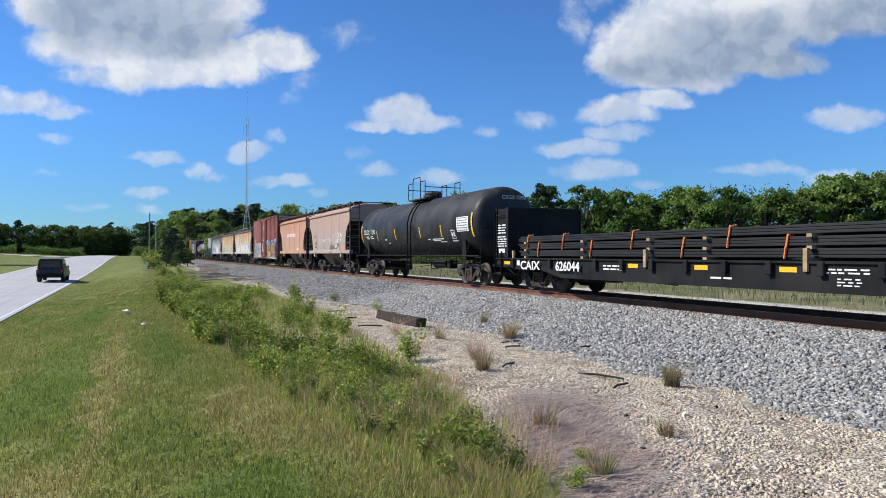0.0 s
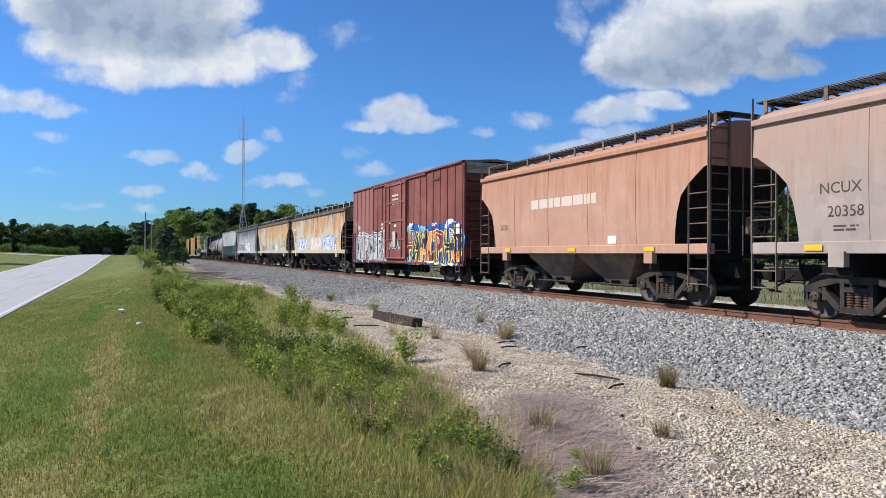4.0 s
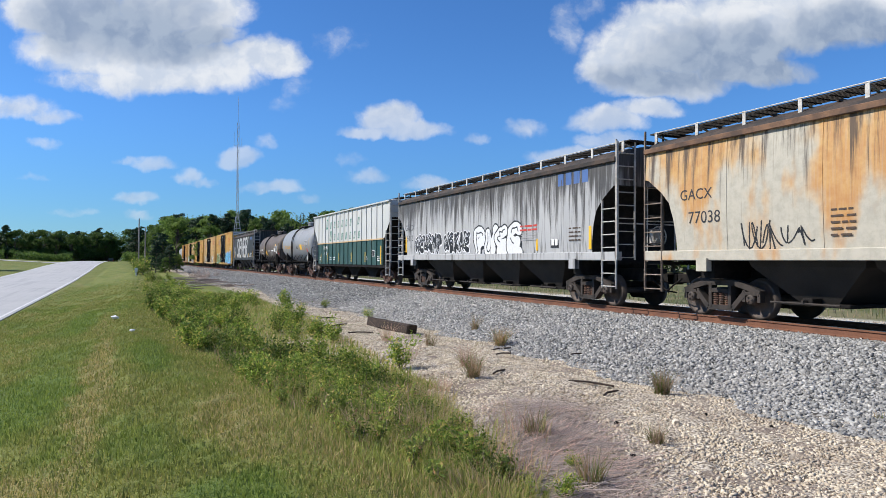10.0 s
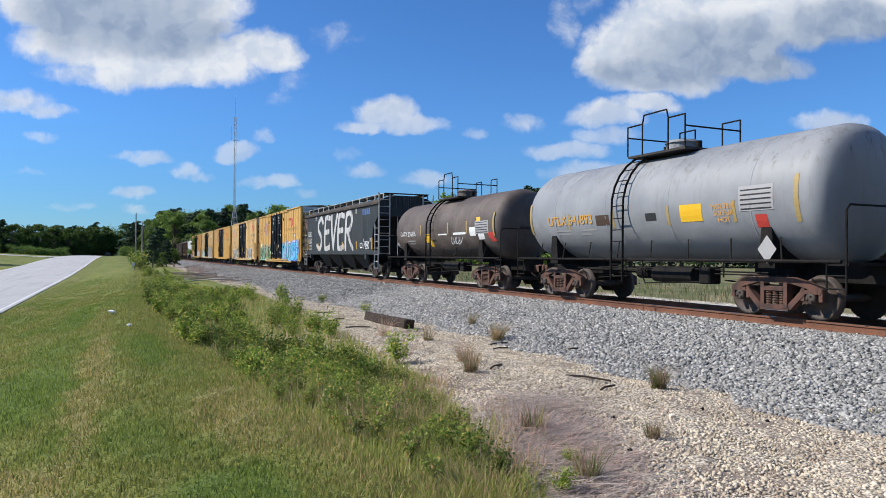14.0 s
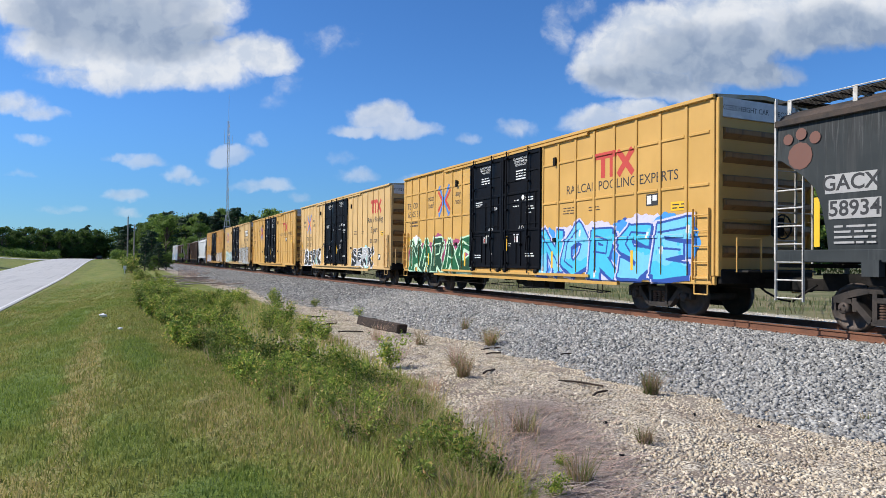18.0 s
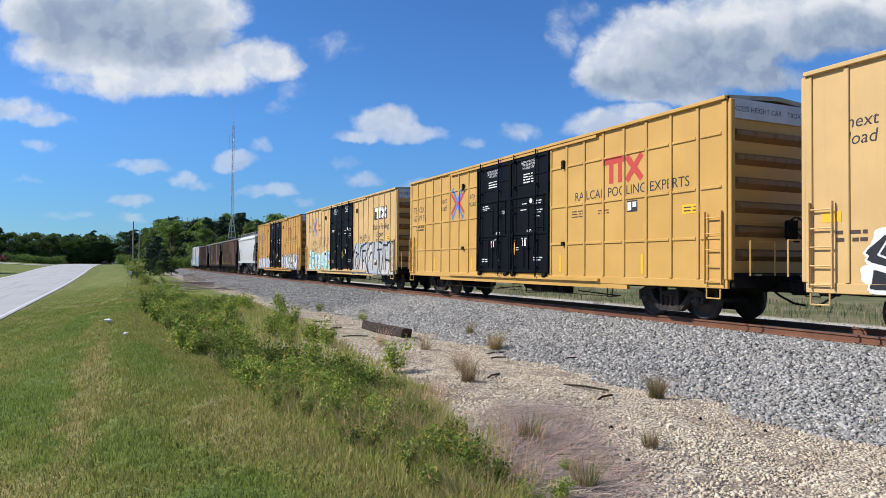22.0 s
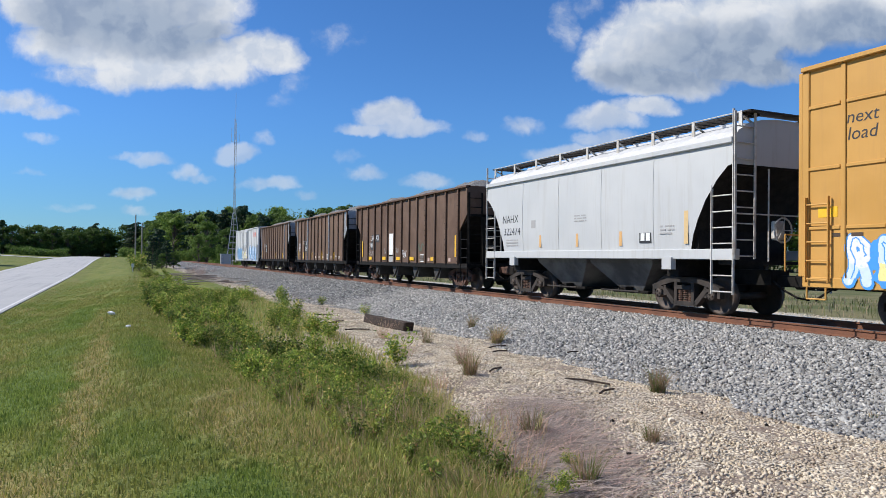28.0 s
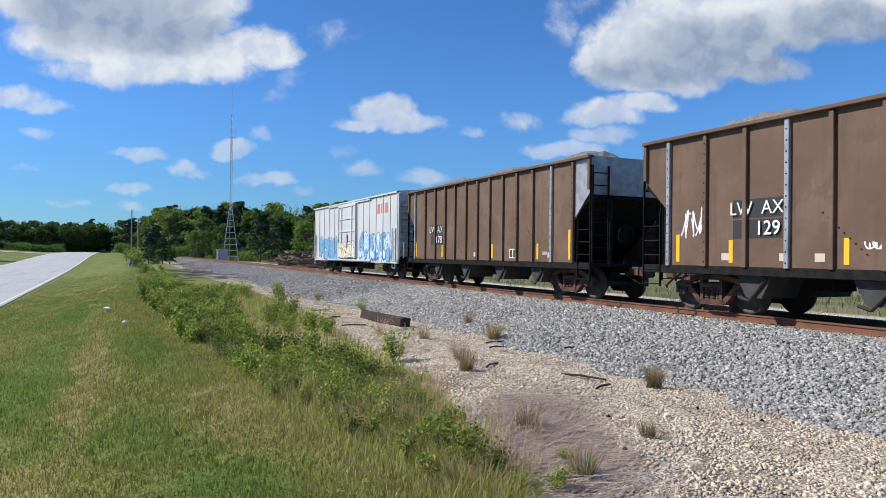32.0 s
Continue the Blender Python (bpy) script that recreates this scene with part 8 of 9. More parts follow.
def tree_meshes(kind, seed):
    """Trunk with limbs, and a crown of clumps; height about 1, scaled by the tree."""
    rng = np.random.default_rng(seed)
    bm = bmesh.new()
    spots = []
    if kind == "pine":
        rod(bm, (0, 0, 0), (0.01, 0, 0.55), .022, 8, .014)
        rod(bm, (0.01, 0, .55), (0, .01, .98), .014, 6, .003)
        for k in range(34):
            z = .12 + .86 * (k / 34) ** .9
            a = k * 2.4 + rng.uniform(-.4, .4)
            reach = (.26 * (1 - (z - .12) / .95) ** .7 + .03) * rng.uniform(.7, 1.15)
            tip = (reach * math.cos(a), reach * math.sin(a), z + rng.uniform(-.02, .05))
            rod(bm, (0, 0, z - .03), tip, .006, 4, .002)
            for f in (.45, .75, 1.0):
                spots.append(((tip[0] * f, tip[1] * f, z + (tip[2] - z) * f), .06 + .035 * (1 - z), 24))
    else:
        rod(bm, (0, 0, 0), (.012, .008, .34), .026, 8, .018)
        lobes = []
        for k in range(26):
            a = k * 2.4 + rng.uniform(-.5, .5)
            z = rng.uniform(.12, .90)
            rad = .33 * math.sin(min(1, (1.02 - z) / .55) * math.pi / 2) * rng.uniform(.4, 1.0)
            lobes.append((rad * math.cos(a), rad * math.sin(a), z, rng.uniform(.095, .165)))
        lobes.append((0, 0, .84, .13))
        for x, y, z, q in lobes:
            rod(bm, (.012, .008, max(.06, z - .3)), (x * .8, y * .8, z), .010, 5, .003)
            for _ in range(6):
                d = unit(rng, 1)[0]
                spots.append(((x + d[0] * q * .6, y + d[1] * q * .6, z + d[2] * q * .5), q * .62, 30))
    trunk = link(bm, "trunk")
    trunk.materials.append(BARK)
    cs, ns, ss = [], [], []
    for (x, y, z), q, n in spots:
        d = unit(rng, n)
        d[:, 2] = np.abs(d[:, 2]) * .9 - .25
        cs.append(np.array((x, y, z)) + d * q * rng.uniform(.55, 1.1, n)[:, None])
        m = d * 1.0 + unit(rng, n) * .6
        ns.append(m / np.linalg.norm(m, axis=1)[:, None])
        ss.append(rng.uniform(.012, .030, n) if kind == "pine" else rng.uniform(.012, .026, n))
    v, l = leaf_cards(np.concatenate(cs), np.concatenate(ns), np.concatenate(ss), rng, .3)
    crown = raw_mesh("crown", v, l, 3, LEAF_PINE if kind == "pine" else LEAF_LIGHT if kind == "light" else LEAF_OAK)
    return trunk, crown


TREE_KINDS = {}
for kind, count in (("oak", 4), ("pine", 3), ("light", 2)):
    TREE_KINDS[kind] = [tree_meshes(kind, 11 * k + len(kind)) for k in range(count)]
TREE_LABELS = {"oak": "dark green broad-leaved tree at the edge of the wood", "pine": "tall dark pine in the tree line", "light": "bright green young broad-leaved tree"}


def tree(kind, x, y, height, rng, squash=1.0):
    top = thing("tree", TREE_LABELS[kind], "tree", "trees of the wood's edge")
    trunk, crown = TREE_KINDS[kind][rng.randrange(len(TREE_KINDS[kind]))]
    part("trunk", trunk, BARK, top)
    part("crown", crown, LEAF_OAK, top)
    top.matrix_basis = pose(x, y, float(ground_z(x, y)) - .1, rng.uniform(-2, 2), rng.uniform(-2, 2), rng.uniform(0, 360)) @ Matrix.Diagonal((height * squash, height * squash, height, 1))


rng = random.Random(5)
# the wood's edge: place and height of the trees there
WOOD_EDGE = ((-210, 190, 10), (-130, 220, 10), (-60, 238, 10), (-22, 262, 10.5), (-4, 282, 12), (10, 258, 15), (12, 214, 15), (24, 196, 15.5), (42, 172, 14.5), (58, 142, 14.5), (76, 116, 15), (100, 90, 15), (128, 70, 15), (170, 45, 13), (215, 20, 13))


def wood_fill(name, edge, mat, label, seed):
    """The leaf mass of the wood behind its edge trees, leaf by leaf."""
    r = np.random.default_rng(seed)
    cs = []
    for (ax, ay, ah), (bx, by, bh) in zip(edge, edge[1:]):
        d = math.hypot(bx - ax, by - ay)
        n = int(d * (300 if bx < 0 else 620))
        f, back = r.random(n), 1.5 + 9 * r.random(n)
        x, y = ax + (bx - ax) * f - (by - ay) / d * back, ay + (by - ay) * f + (bx - ax) / d * back
        top = (ah + (bh - ah) * f) * (.80 + .08 * np.sin(x * .9 + y * .4) + .10 * np.sin(x * 2.1 - y * 1.3) + .05 * np.sin(y * 3.7))
        cs.append(np.stack([x, y, ground_z(x, y) + top * r.random(n) ** .8], 1))
    c = np.concatenate(cs)
    v, l = leaf_cards(c, unit(r, len(c)), r.uniform(.13, .33, len(c)), r, .3)
    tagged(new(name, raw_mesh(name, v, l, 3, mat)), label, "woods", kind="stuff")


for (ax, ay, ah), (bx, by, bh) in zip(WOOD_EDGE, WOOD_EDGE[1:]):
    d = math.hypot(bx - ax, by - ay)
    n = int(d / (3.6 if bx < 60 else 3.3))
    for row in range(2 if -30 < bx < 60 else 1):
        for k in range(n):
            f = (k + rng.random() * .8 + .5 * row) / n
            x, y = ax + (bx - ax) * f, ay + (by - ay) * f
            back = row * 7 + rng.uniform(-1.5, 3)
            x, y = x - (by - ay) / d * back, y + (bx - ax) / d * back
            kind = rng.choice(("oak", "oak", "pine") if x < 2 else ("oak", "light", "light", "pine", "oak"))
            tree(kind, x, y, (ah + (bh - ah) * f) * rng.uniform(.84, 1.1), rng, rng.uniform(.85, 1.2))
wood_fill("woodland", ((-16, 272, 11), (2, 288, 13), (14, 272, 14.5)), LEAF_OAK, "dense wood where the road dips away", 57)
wood_fill("woodland", WOOD_EDGE[:5], LEAF_PINE, "dense dark wood beyond the road", 51)
wood_fill("woodland", WOOD_EDGE[4:], LEAF_LIGHT, "dense green wood beyond the railway", 52)
for x, y, hgt, kind in ((-19.6, 104, 7.5, "oak"), (3.4, 121, 5.2, "pine"), (4.4, 124, 6.6, "pine"), (5.4, 119, 4.4, "pine"), (6.6, 121, 3.0, "oak"), (4.6, 116, 2.6, "oak"), (4.0, 119, 3.0, "pine"),
                        (13.0, 150, 6.0, "light"), (33, 138, 9.0, "light"), (37, 134, 8.0, "light"), (26, 150, 11, "pine"), (29, 146, 9.5, "pine"), (20, 158, 9, "oak"), (16, 165, 10, "oak")):
    tree(kind, x, y, hgt, rng)


def shrub_meshes(seed, leaves, hgt, spread, leaf, mat):
    r = np.random.default_rng(seed)
    bm = bmesh.new()
    cs, ns = [], []
    stems = 14
    for k in range(stems):
        a, lean = r.uniform(0, 6.28), r.uniform(.1, 1.0) * spread
        tip = np.array((math.cos(a) * lean, math.sin(a) * lean, hgt * r.uniform(.45, 1.25)))
        mid = tip * .5 + np.array((0, 0, hgt * .12))
        rod(bm, (0, 0, -.05), tuple(mid), .008, 4, .006)
        rod(bm, tuple(mid), tuple(tip), .006, 4, .002)
        n = leaves // stems
        f = r.uniform(.25, 1.05, n)[:, None]
        line = np.where(f < .5, mid * f * 2, mid + (tip - mid) * (f - .5) * 2)
        cs.append(line + r.normal(0, .09, (n, 3)) * (0.6 + spread))
        m = unit(r, n) + np.array((-.25, 0, .45))
        ns.append(m / np.linalg.norm(m, axis=1)[:, None])
    stem = link(bm, "stem")
    stem.materials.append(BARK)
    c = np.concatenate(cs)
    c[:, 2] = np.maximum(c[:, 2], .02)
    v, l = leaf_cards(c, np.concatenate(ns), r.uniform(leaf * .6, leaf * 1.35, len(c)), r, .2, (.26, .46))
    return stem, raw_mesh("foliage", v, l, 3, mat)


SHRUBS = [shrub_meshes(40 + k, 540, .92, .8, .076, LEAF_BUSH) for k in range(4)]
WEEDS = [shrub_meshes(60 + k, 200, .66, .34, .07, LEAF_WEED) for k in range(3)]


def shrub(x, y, size, kind, label, name="shrub"):
    top = thing(name, label, "shrub" if name == "shrub" else "weed", "roadside growth" if name == "shrub" else "weeds in the ditch")
    stem, leaves = kind[rng.randrange(len(kind))]
    tagged(part("stem", stem, BARK, top), kind="stuff")
    part("foliage", leaves, LEAF_BUSH, top)
    top.matrix_basis = pose(x, y, float(ground_z(x, y)), rng.uniform(-6, 6), rng.uniform(-6, 6), rng.uniform(0, 360)) @ Matrix.Diagonal((size, size, size * rng.uniform(.85, 1.15), 1))


def band(y):
    """Left and right limit of the overgrown ditch."""
    return float(np.interp(y, (4, 6, 8, 12, 16, 26, 60, 90), (2.2, 2.0, 1.5, 1.65, 1.0, .7, .8, 1.2))), float(np.interp(y, (4, 6, 9, 11, 14, 22, 37, 60, 90), (3.1, 3.1, 3.9, 4.0, 4.4, 4.9, 5.4, 5.2, 5.0)))


def thicket(x, y):
    """Clumps and gaps of the growth."""
    return math.sin(x * 2.3 + y * .9) + math.sin(x * 1.1 - y * 1.7 + 2) + math.sin(y * .55 + x * .6)


count = 0
while count < 225:
    y = 9.6 + 28 * rng.random() ** 1.4
    a, b = band(y)
    x = a - .15 + (b - a) * rng.random()
    if thicket(x, y) < -.62 or y < 10.5 and rng.random() < .4:
        continue
    # the far bench side is mostly open grass
    if 15 < y < 32 and x > a + .6 * (b - a) and rng.random() < .72:
        continue
    count += 1
    shrub(x, y, rng.uniform(.18, .44) if y < 13 else rng.uniform(.25, .58) if y < 24 else rng.uniform(.28, .62), SHRUBS, "green leafy shrub in the overgrown ditch")
for k in range(40):
    y = 38 + 45 * rng.random()
    a, b = band(y)
    shrub(a + .2 + 2.6 * rng.random(), y, rng.uniform(.3, .6), SHRUBS, "low green shrub in the overgrown ditch")
for k in range(70):
    y = 5.2 + 5.4 * rng.random() ** .7
    a, b = band(y)
    shrub(a + .5 + (b - a - .7) * rng.random(), y, rng.uniform(.12, .3), SHRUBS, "small green shrub in the overgrown ditch")
for k in range(125):
    y = 4.4 + 6.6 * rng.random() ** .8
    a, b = band(y)
    shrub(a + (b - a) * rng.random(), y, rng.uniform(.14, .38), WEEDS, "reddish green weed among long grass", "weed")
for x, y, s in ((4.55, 17.9, .55), (4.4, 18.2, .4), (5.6, 27.5, .6), (1.0, 78, 2.0), (0.4, 76, 1.4), (6.5, 33, .5), (7.8, 30, .35), (2.76, 5.38, .34), (3.73, 5.33, .16), (3.2, 4.73, .2), (4.64, 12.3, .5), (8.0, 24.5, .35), (4.5, 16.6, .5)):
    shrub(x, y, s, SHRUBS, "green leafy shrub on the bare bench")
wood_fill("undergrowth", ((-40, 256, 5), (-22, 260, 6), (-4, 279, 7), (10, 255, 7)), LEAF_OAK, "dark growth at the foot of the wood", 56)
wood_fill("undergrowth", ((-62, 215, 2.6), (-40, 206, 1.6), (-30, 208, 3.0), (-22, 204, 1.8), (-14, 206, 2.8)), LEAF_OAK, "green scrub before the distant wood", 53)
wood_fill("undergrowth", ((-3, 205, 3.0), (6, 204, 3.4), (14, 196, 3.4)), LEAF_LIGHT, "green scrub before the distant wood", 54)
wood_fill("undergrowth", ((16, 178, 2.6), (46, 138, 2.8), (76, 98, 2.6)), LEAF_LIGHT, "green scrub along the edge of the wood", 55)


# long and short grass, blade by blade
def blades(name, pts, heights, widths, lean, mat, label, seed, category="grass", middle=None):
    r = np.random.default_rng(seed)
    n = len(pts)
    a = r.uniform(0, math.tau, n)
    side = np.stack([np.cos(a), np.sin(a), np.zeros(n)], 1) * widths[:, None] / 2
    b = r.uniform(0, math.tau, n)
    fall = (r.normal(0, lean, n) * heights)[:, None]
    if middle is not None:
        b, fall = np.arctan2(pts[:, 1] - middle[1], pts[:, 0] - middle[0]) + r.normal(0, .5, n), np.abs(fall)
    drift = np.stack([np.cos(b), np.sin(b), np.zeros(n)], 1) * fall
    up = np.stack([np.zeros(n), np.zeros(n), heights], 1)
    base = pts - np.array((0, 0, .01))
    mid = base + up * .55 + drift * .35
    tip = base + up * .95 + drift
    v = np.stack([base - side, base + side, mid + side * .8, mid - side * .8, tip], 1).reshape(-1, 3)
    i = np.arange(n) * 5
    loops = np.stack([i, i + 1, i + 2, i, i + 2, i + 3, i + 3, i + 2, i + 4], 1).ravel()
    return tagged(new(name, raw_mesh(name, v, loops, 3, mat)), label, category, kind="stuff")


def scatter(n, xlo, xhi, ylo, yhi, seed, power=1.6, keep=None):
    """Points on the ground, thicker towards the camera's spot."""
    r = np.random.default_rng(seed)
    y = ylo + (yhi - ylo) * r.random(n) ** power
    lo, hi = (xlo(y) if callable(xlo) else xlo), (xhi(y) if callable(xhi) else xhi)
    x = lo + (hi - lo) * r.random(n)
    if keep is not None:
        ok = keep(x, y, r)
        x, y = x[ok], y[ok]
    return np.stack([x, y, ground_z(x, y)], 1), r


left_of_ditch = lambda y: np.interp(y, (2, 6, 8, 12, 16, 26, 60, 90), (2.2, 1.9, 1.6, 1.75, 1.2, .9, 1.0, 1.3))
verge_left = lambda y: np.maximum(-0.19 * y - .5, -4.25)
pts, r = scatter(215000, verge_left, left_of_ditch, 2.2, 62, 3, 2.1, lambda x, y, r: r.random(len(x)) < (62 - y) / 45)
grow = 1 + 0.06 * pts[:, 1]
blades("lawn_grass", pts, r.uniform(.018, .055, len(pts)) * np.minimum(grow, 1.5) * np.where(pts[:, 1] > 35, .7, 1), r.uniform(.005, .010, len(pts)) * grow, .45, GRASS, "mown green roadside grass, yellowed in strips", 4)
pts, r = scatter(34000, lambda y: left_of_ditch(y) - .9, lambda y: np.interp(y, (2, 4.6, 6, 9, 12), (2.5, 2.75, 3.1, 4.1, 4.2)), 2.6, 12, 7, 1.3)
inner = np.clip((pts[:, 0] - left_of_ditch(pts[:, 1]) + .9) / 1.3, .18, 1)
blades("long_grass", pts, r.uniform(.04, .25, len(pts)) * inner, r.uniform(.005, .010, len(pts)), .5, TALL_GRASS, "long weedy grass, green and dry, in the ditch", 8)
pts, r = scatter(42000, lambda y: left_of_ditch(y) - .7, lambda y: np.interp(y, (10, 14, 22, 37, 52, 90), (4.4, 4.7, 5.4, 5.8, 3.0, 2.6)), 10, 85, 9, 1.5)
inner = np.clip((pts[:, 0] - left_of_ditch(pts[:, 1]) + .7) / 1.2, .2, 1)
blades("long_grass", pts, r.uniform(.07, .25, len(pts)) * inner, r.uniform(.010, .026, len(pts)), .45, TALL_GRASS, "long weedy grass between the shrubs", 10)
straw_bed = lambda x, y: np.exp(-((x - 1.05 - .5 * y) / .62) ** 2 - (np.maximum(np.abs(y - 6.3) - 1.3, 0) / .8) ** 2)


def stalks(n, seed):
    """Dead stalks, combed flat across the slope."""
    pts, r = scatter(n, 2.6, 6.6, 3.6, 9.5, seed, 1.0, lambda x, y, r: r.random(len(x)) < straw_bed(x, y))
    n = len(pts)
    a = r.normal(.15, .38, n) + .3 * np.sin(pts[:, 1] * 2.1)
    along = np.stack([np.cos(a), np.sin(a), r.normal(0, .07, n)], 1) * r.uniform(.10, .32, n)[:, None]
    across = np.stack([-np.sin(a), np.cos(a), np.zeros(n)], 1) * r.uniform(.002, .0045, n)[:, None]
    bow = np.stack([-np.sin(a), np.cos(a), r.uniform(0, .12, n)], 1) * r.normal(0, .035, n)[:, None]
    base = pts + np.array((0, 0, .012)) + np.stack([np.zeros(n), np.zeros(n), .05 * r.random(n) ** 2], 1)
    v = np.stack([base - along - across, base - along + across, base + bow + across, base + bow - across, base + along], 1).reshape(-1, 3)
    i = np.arange(n) * 5
    loops = np.stack([i, i + 1, i + 2, i, i + 2, i + 3, i + 3, i + 2, i + 4], 1).ravel()
    tagged(new("dead_straw", raw_mesh("dead_straw", v, loops, 3, STRAW)), "flattened dead straw on bare soil", "straw", kind="stuff")


stalks(26000, 12)
pts, r = scatter(7000, 24.8, 36.0, 3, 95, 15, 1.2)
blades("far_grass", pts, r.uniform(.15, .45, len(pts)), r.uniform(.02, .05, len(pts)), .3, FIELD_GRASS, "tall dry grass beyond the track", 16)


def tuft(x, y, hgt, spread, n, mat, label):
    r = np.random.default_rng(int(x * 100 + y * 10))
    a, q = r.uniform(0, 6.28, n), spread * .24 * np.sqrt(r.random(n))
    p = np.stack([x + q * np.cos(a), y + q * np.sin(a), np.zeros(n)], 1)
    p[:, 2] = ground_z(p[:, 0], p[:, 1])
    ob = blades("grass_tuft", p, hgt * r.uniform(.3, 1.05, n), r.uniform(.003, .008, n), .55, mat, label, int(y * 7), "grass tuft", (x, y))
    ob["group"] = "dry tufts on the gravel"


TUFT_TEXT = "dry brown bunch of grass growing on gravel"
for x, y, hgt, sp, n in ((7.63, 8.55, .50, .42, 420), (8.38, 15.15, .62, .45, 420), (5.22, 5.93, .26, .30, 200), (5.36, 10.63, .55, .40, 300), (9.0, 17.8, .55, .3, 160), (6.6, 15.4, .55, .4, 140), (4.1, 6.6, .4, .4, 150), (3.6, 4.9, .38, .35, 160),
                         (17.6, 10.5, .8, .5, 260), (18.3, 14.0, .7, .5, 220), (18.0, 19.0, .9, .6, 260), (19.0, 25, .8, .6, 240), (18.2, 31, .8, .6, 240), (8.9, 5.9, .12, .25, 60)):
    tuft(x, y, hgt, sp, n, TUFT_DRY, TUFT_TEXT)
for x, y, hgt, sp, n in ((3.85, 6.5, .42, 1.5, 90), (4.05, 6.9, .36, 1.4, 70), (5.75, 11.7, .6, .45, 150), (3.3, 7.6, .4, 1.6, 120), (2.9, 6.6, .4, 1.6, 120), (3.5, 8.8, .45, 1.5, 110), (5.9, 16.6, .6, .5, 120), (3.1, 5.4, .35, 1.4, 110), (2.6, 4.9, .35, 1.3, 100), (4.4, 9.8, .4, .6, 90), (5.1, 13.0, .5, .5, 70)):
    tuft(x, y, hgt, sp, n, RED_GRASS, "reddish seeding grass at the edge of the gravel")
for k in range(72):
    y = 4.4 + 9.5 * rng.random()
    a, b = band(y)
    x = a + .1 + (b - a - .1) * rng.random() ** .7
    tuft(x, y, rng.uniform(.2, .5), rng.uniform(.9, 1.8), rng.randrange(60, 140), (TALL_GRASS, TALL_GRASS, RED_GRASS, TALL_GRASS, TUFT_DRY)[k % 5], "tall dry grass standing between the shrubs")


# loose stone, grain by grain
def stone_material(name, a, b, odd):
    m, net = material(name)
    one = net.node("ShaderNodeNewGeometry").outputs["Random Per Island"]
    at = net.node("ShaderNodeTexCoord").outputs["Object"]
    col = net.mix(one, a, b)
    col = net.mix(net.ramp(net.noise(at, 1.1, 3.0), 0.5, 0.68, 0.0, 0.5), col, tuple(c * .6 for c in odd))
    col = net.mix(net.ramp(one, 0.9, 0.96, 0.0, 0.8), col, odd)
    grain = net.noise(at, 90.0, 3.0)
    finish(net, net.mix(net.ramp(grain, .4, .8, 0, .35), col, tuple(c * .5 for c in a)), 0.9, 0.0, grain, 0.3, 0.004, 0.3)
    return m


def stones(name, pts, sizes, mat, label, seed):
    r = np.random.default_rng(seed)
    n = len(pts)
    octa = np.array(((1, 0, 0), (-1, 0, 0), (0, 1, 0), (0, -1, 0), (0, 0, 1), (0, 0, -1)), float)
    v = octa[None] * (1 + r.uniform(-.3, .3, (n, 6, 1))) + r.uniform(-.42, .42, (n, 6, 3))
    q = unit(r, n)
    ang = r.uniform(0, 6.28, n)
    c, s = np.cos(ang)[:, None, None], np.sin(ang)[:, None, None]
    k = np.broadcast_to(q[:, None], v.shape)
    v = v * c + np.cross(k, v) * s + k * (v * k).sum(-1, keepdims=True) * (1 - c)
    v = v * (sizes[:, None, None] * r.uniform(.65, 1.25, (n, 1, 3)) * np.array((1, 1, .75))) * .5
    v = (v + pts[:, None]).reshape(-1, 3)
    tri = np.array(((0, 2, 4), (2, 1, 4), (1, 3, 4), (3, 0, 4), (2, 0, 5), (1, 2, 5), (3, 1, 5), (0, 3, 5)))
    loops = ((np.arange(n) * 6)[:, None, None] + tri[None]).ravel()
    return tagged(new(name, raw_mesh(name, v, loops, 3, mat)), label, "gravel", kind="stuff")


BALLAST = stone_material("grey ballast stone", (0.14, 0.137, 0.13), (0.46, 0.45, 0.425), (0.58, 0.55, 0.50))
PALE_STONE = stone_material("pale crushed stone", (0.42, 0.345, 0.245), (0.76, 0.665, 0.52), (0.31, 0.23, 0.175))
pts, r = scatter(56000, lambda y: 8.15 + .25 * np.sin(y * 1.7) + .15 * np.sin(y * 4.1), 12.78, 4.4, 30, 21, 1.5)
stones("ballast", pts + np.array((0, 0, .008)), r.uniform(.045, .095, len(pts)) * (1 + .012 * pts[:, 1]), BALLAST, "grey crushed stone ballast heaped beside the rail", 22)
pts, r = scatter(15000, lambda y: 7.3 + .5 * np.sin(y * .3), 12.78, 30, 95, 23, 1.3)
stones("ballast", pts + np.array((0, 0, .01)), r.uniform(.06, .13, len(pts)), BALLAST, "grey crushed stone ballast heaped beside the rail", 24)
pts, r = scatter(5000, 13.0, 17.0, 3, 40, 25, 1.3)
stones("ballast", pts + np.array((0, 0, .005)), r.uniform(.04, .09, len(pts)), BALLAST, "grey crushed stone ballast between the rails", 26)
bare = lambda x, y, r: r.random(len(x)) > .62 * straw_bed(x, y)
pts, r = scatter(64000, lambda y: np.interp(y, (2, 6, 9, 12, 16, 22), (3.1, 3.0, 3.7, 4.0, 4.5, 5.2)), 8.5, 2.4, 22, 27, 1.35, bare)
stones("pale_gravel", pts, r.uniform(.018, .055, len(pts)) * r.choice((.8, 1, 1, 1.3), len(pts)), PALE_STONE, "pale tan crushed stone spread over the bench", 28)
pts, r = scatter(9000, lambda y: np.interp(y, (22, 37, 60), (5.2, 6.2, 5.6)), 7.9, 22, 60, 29, 1.3)
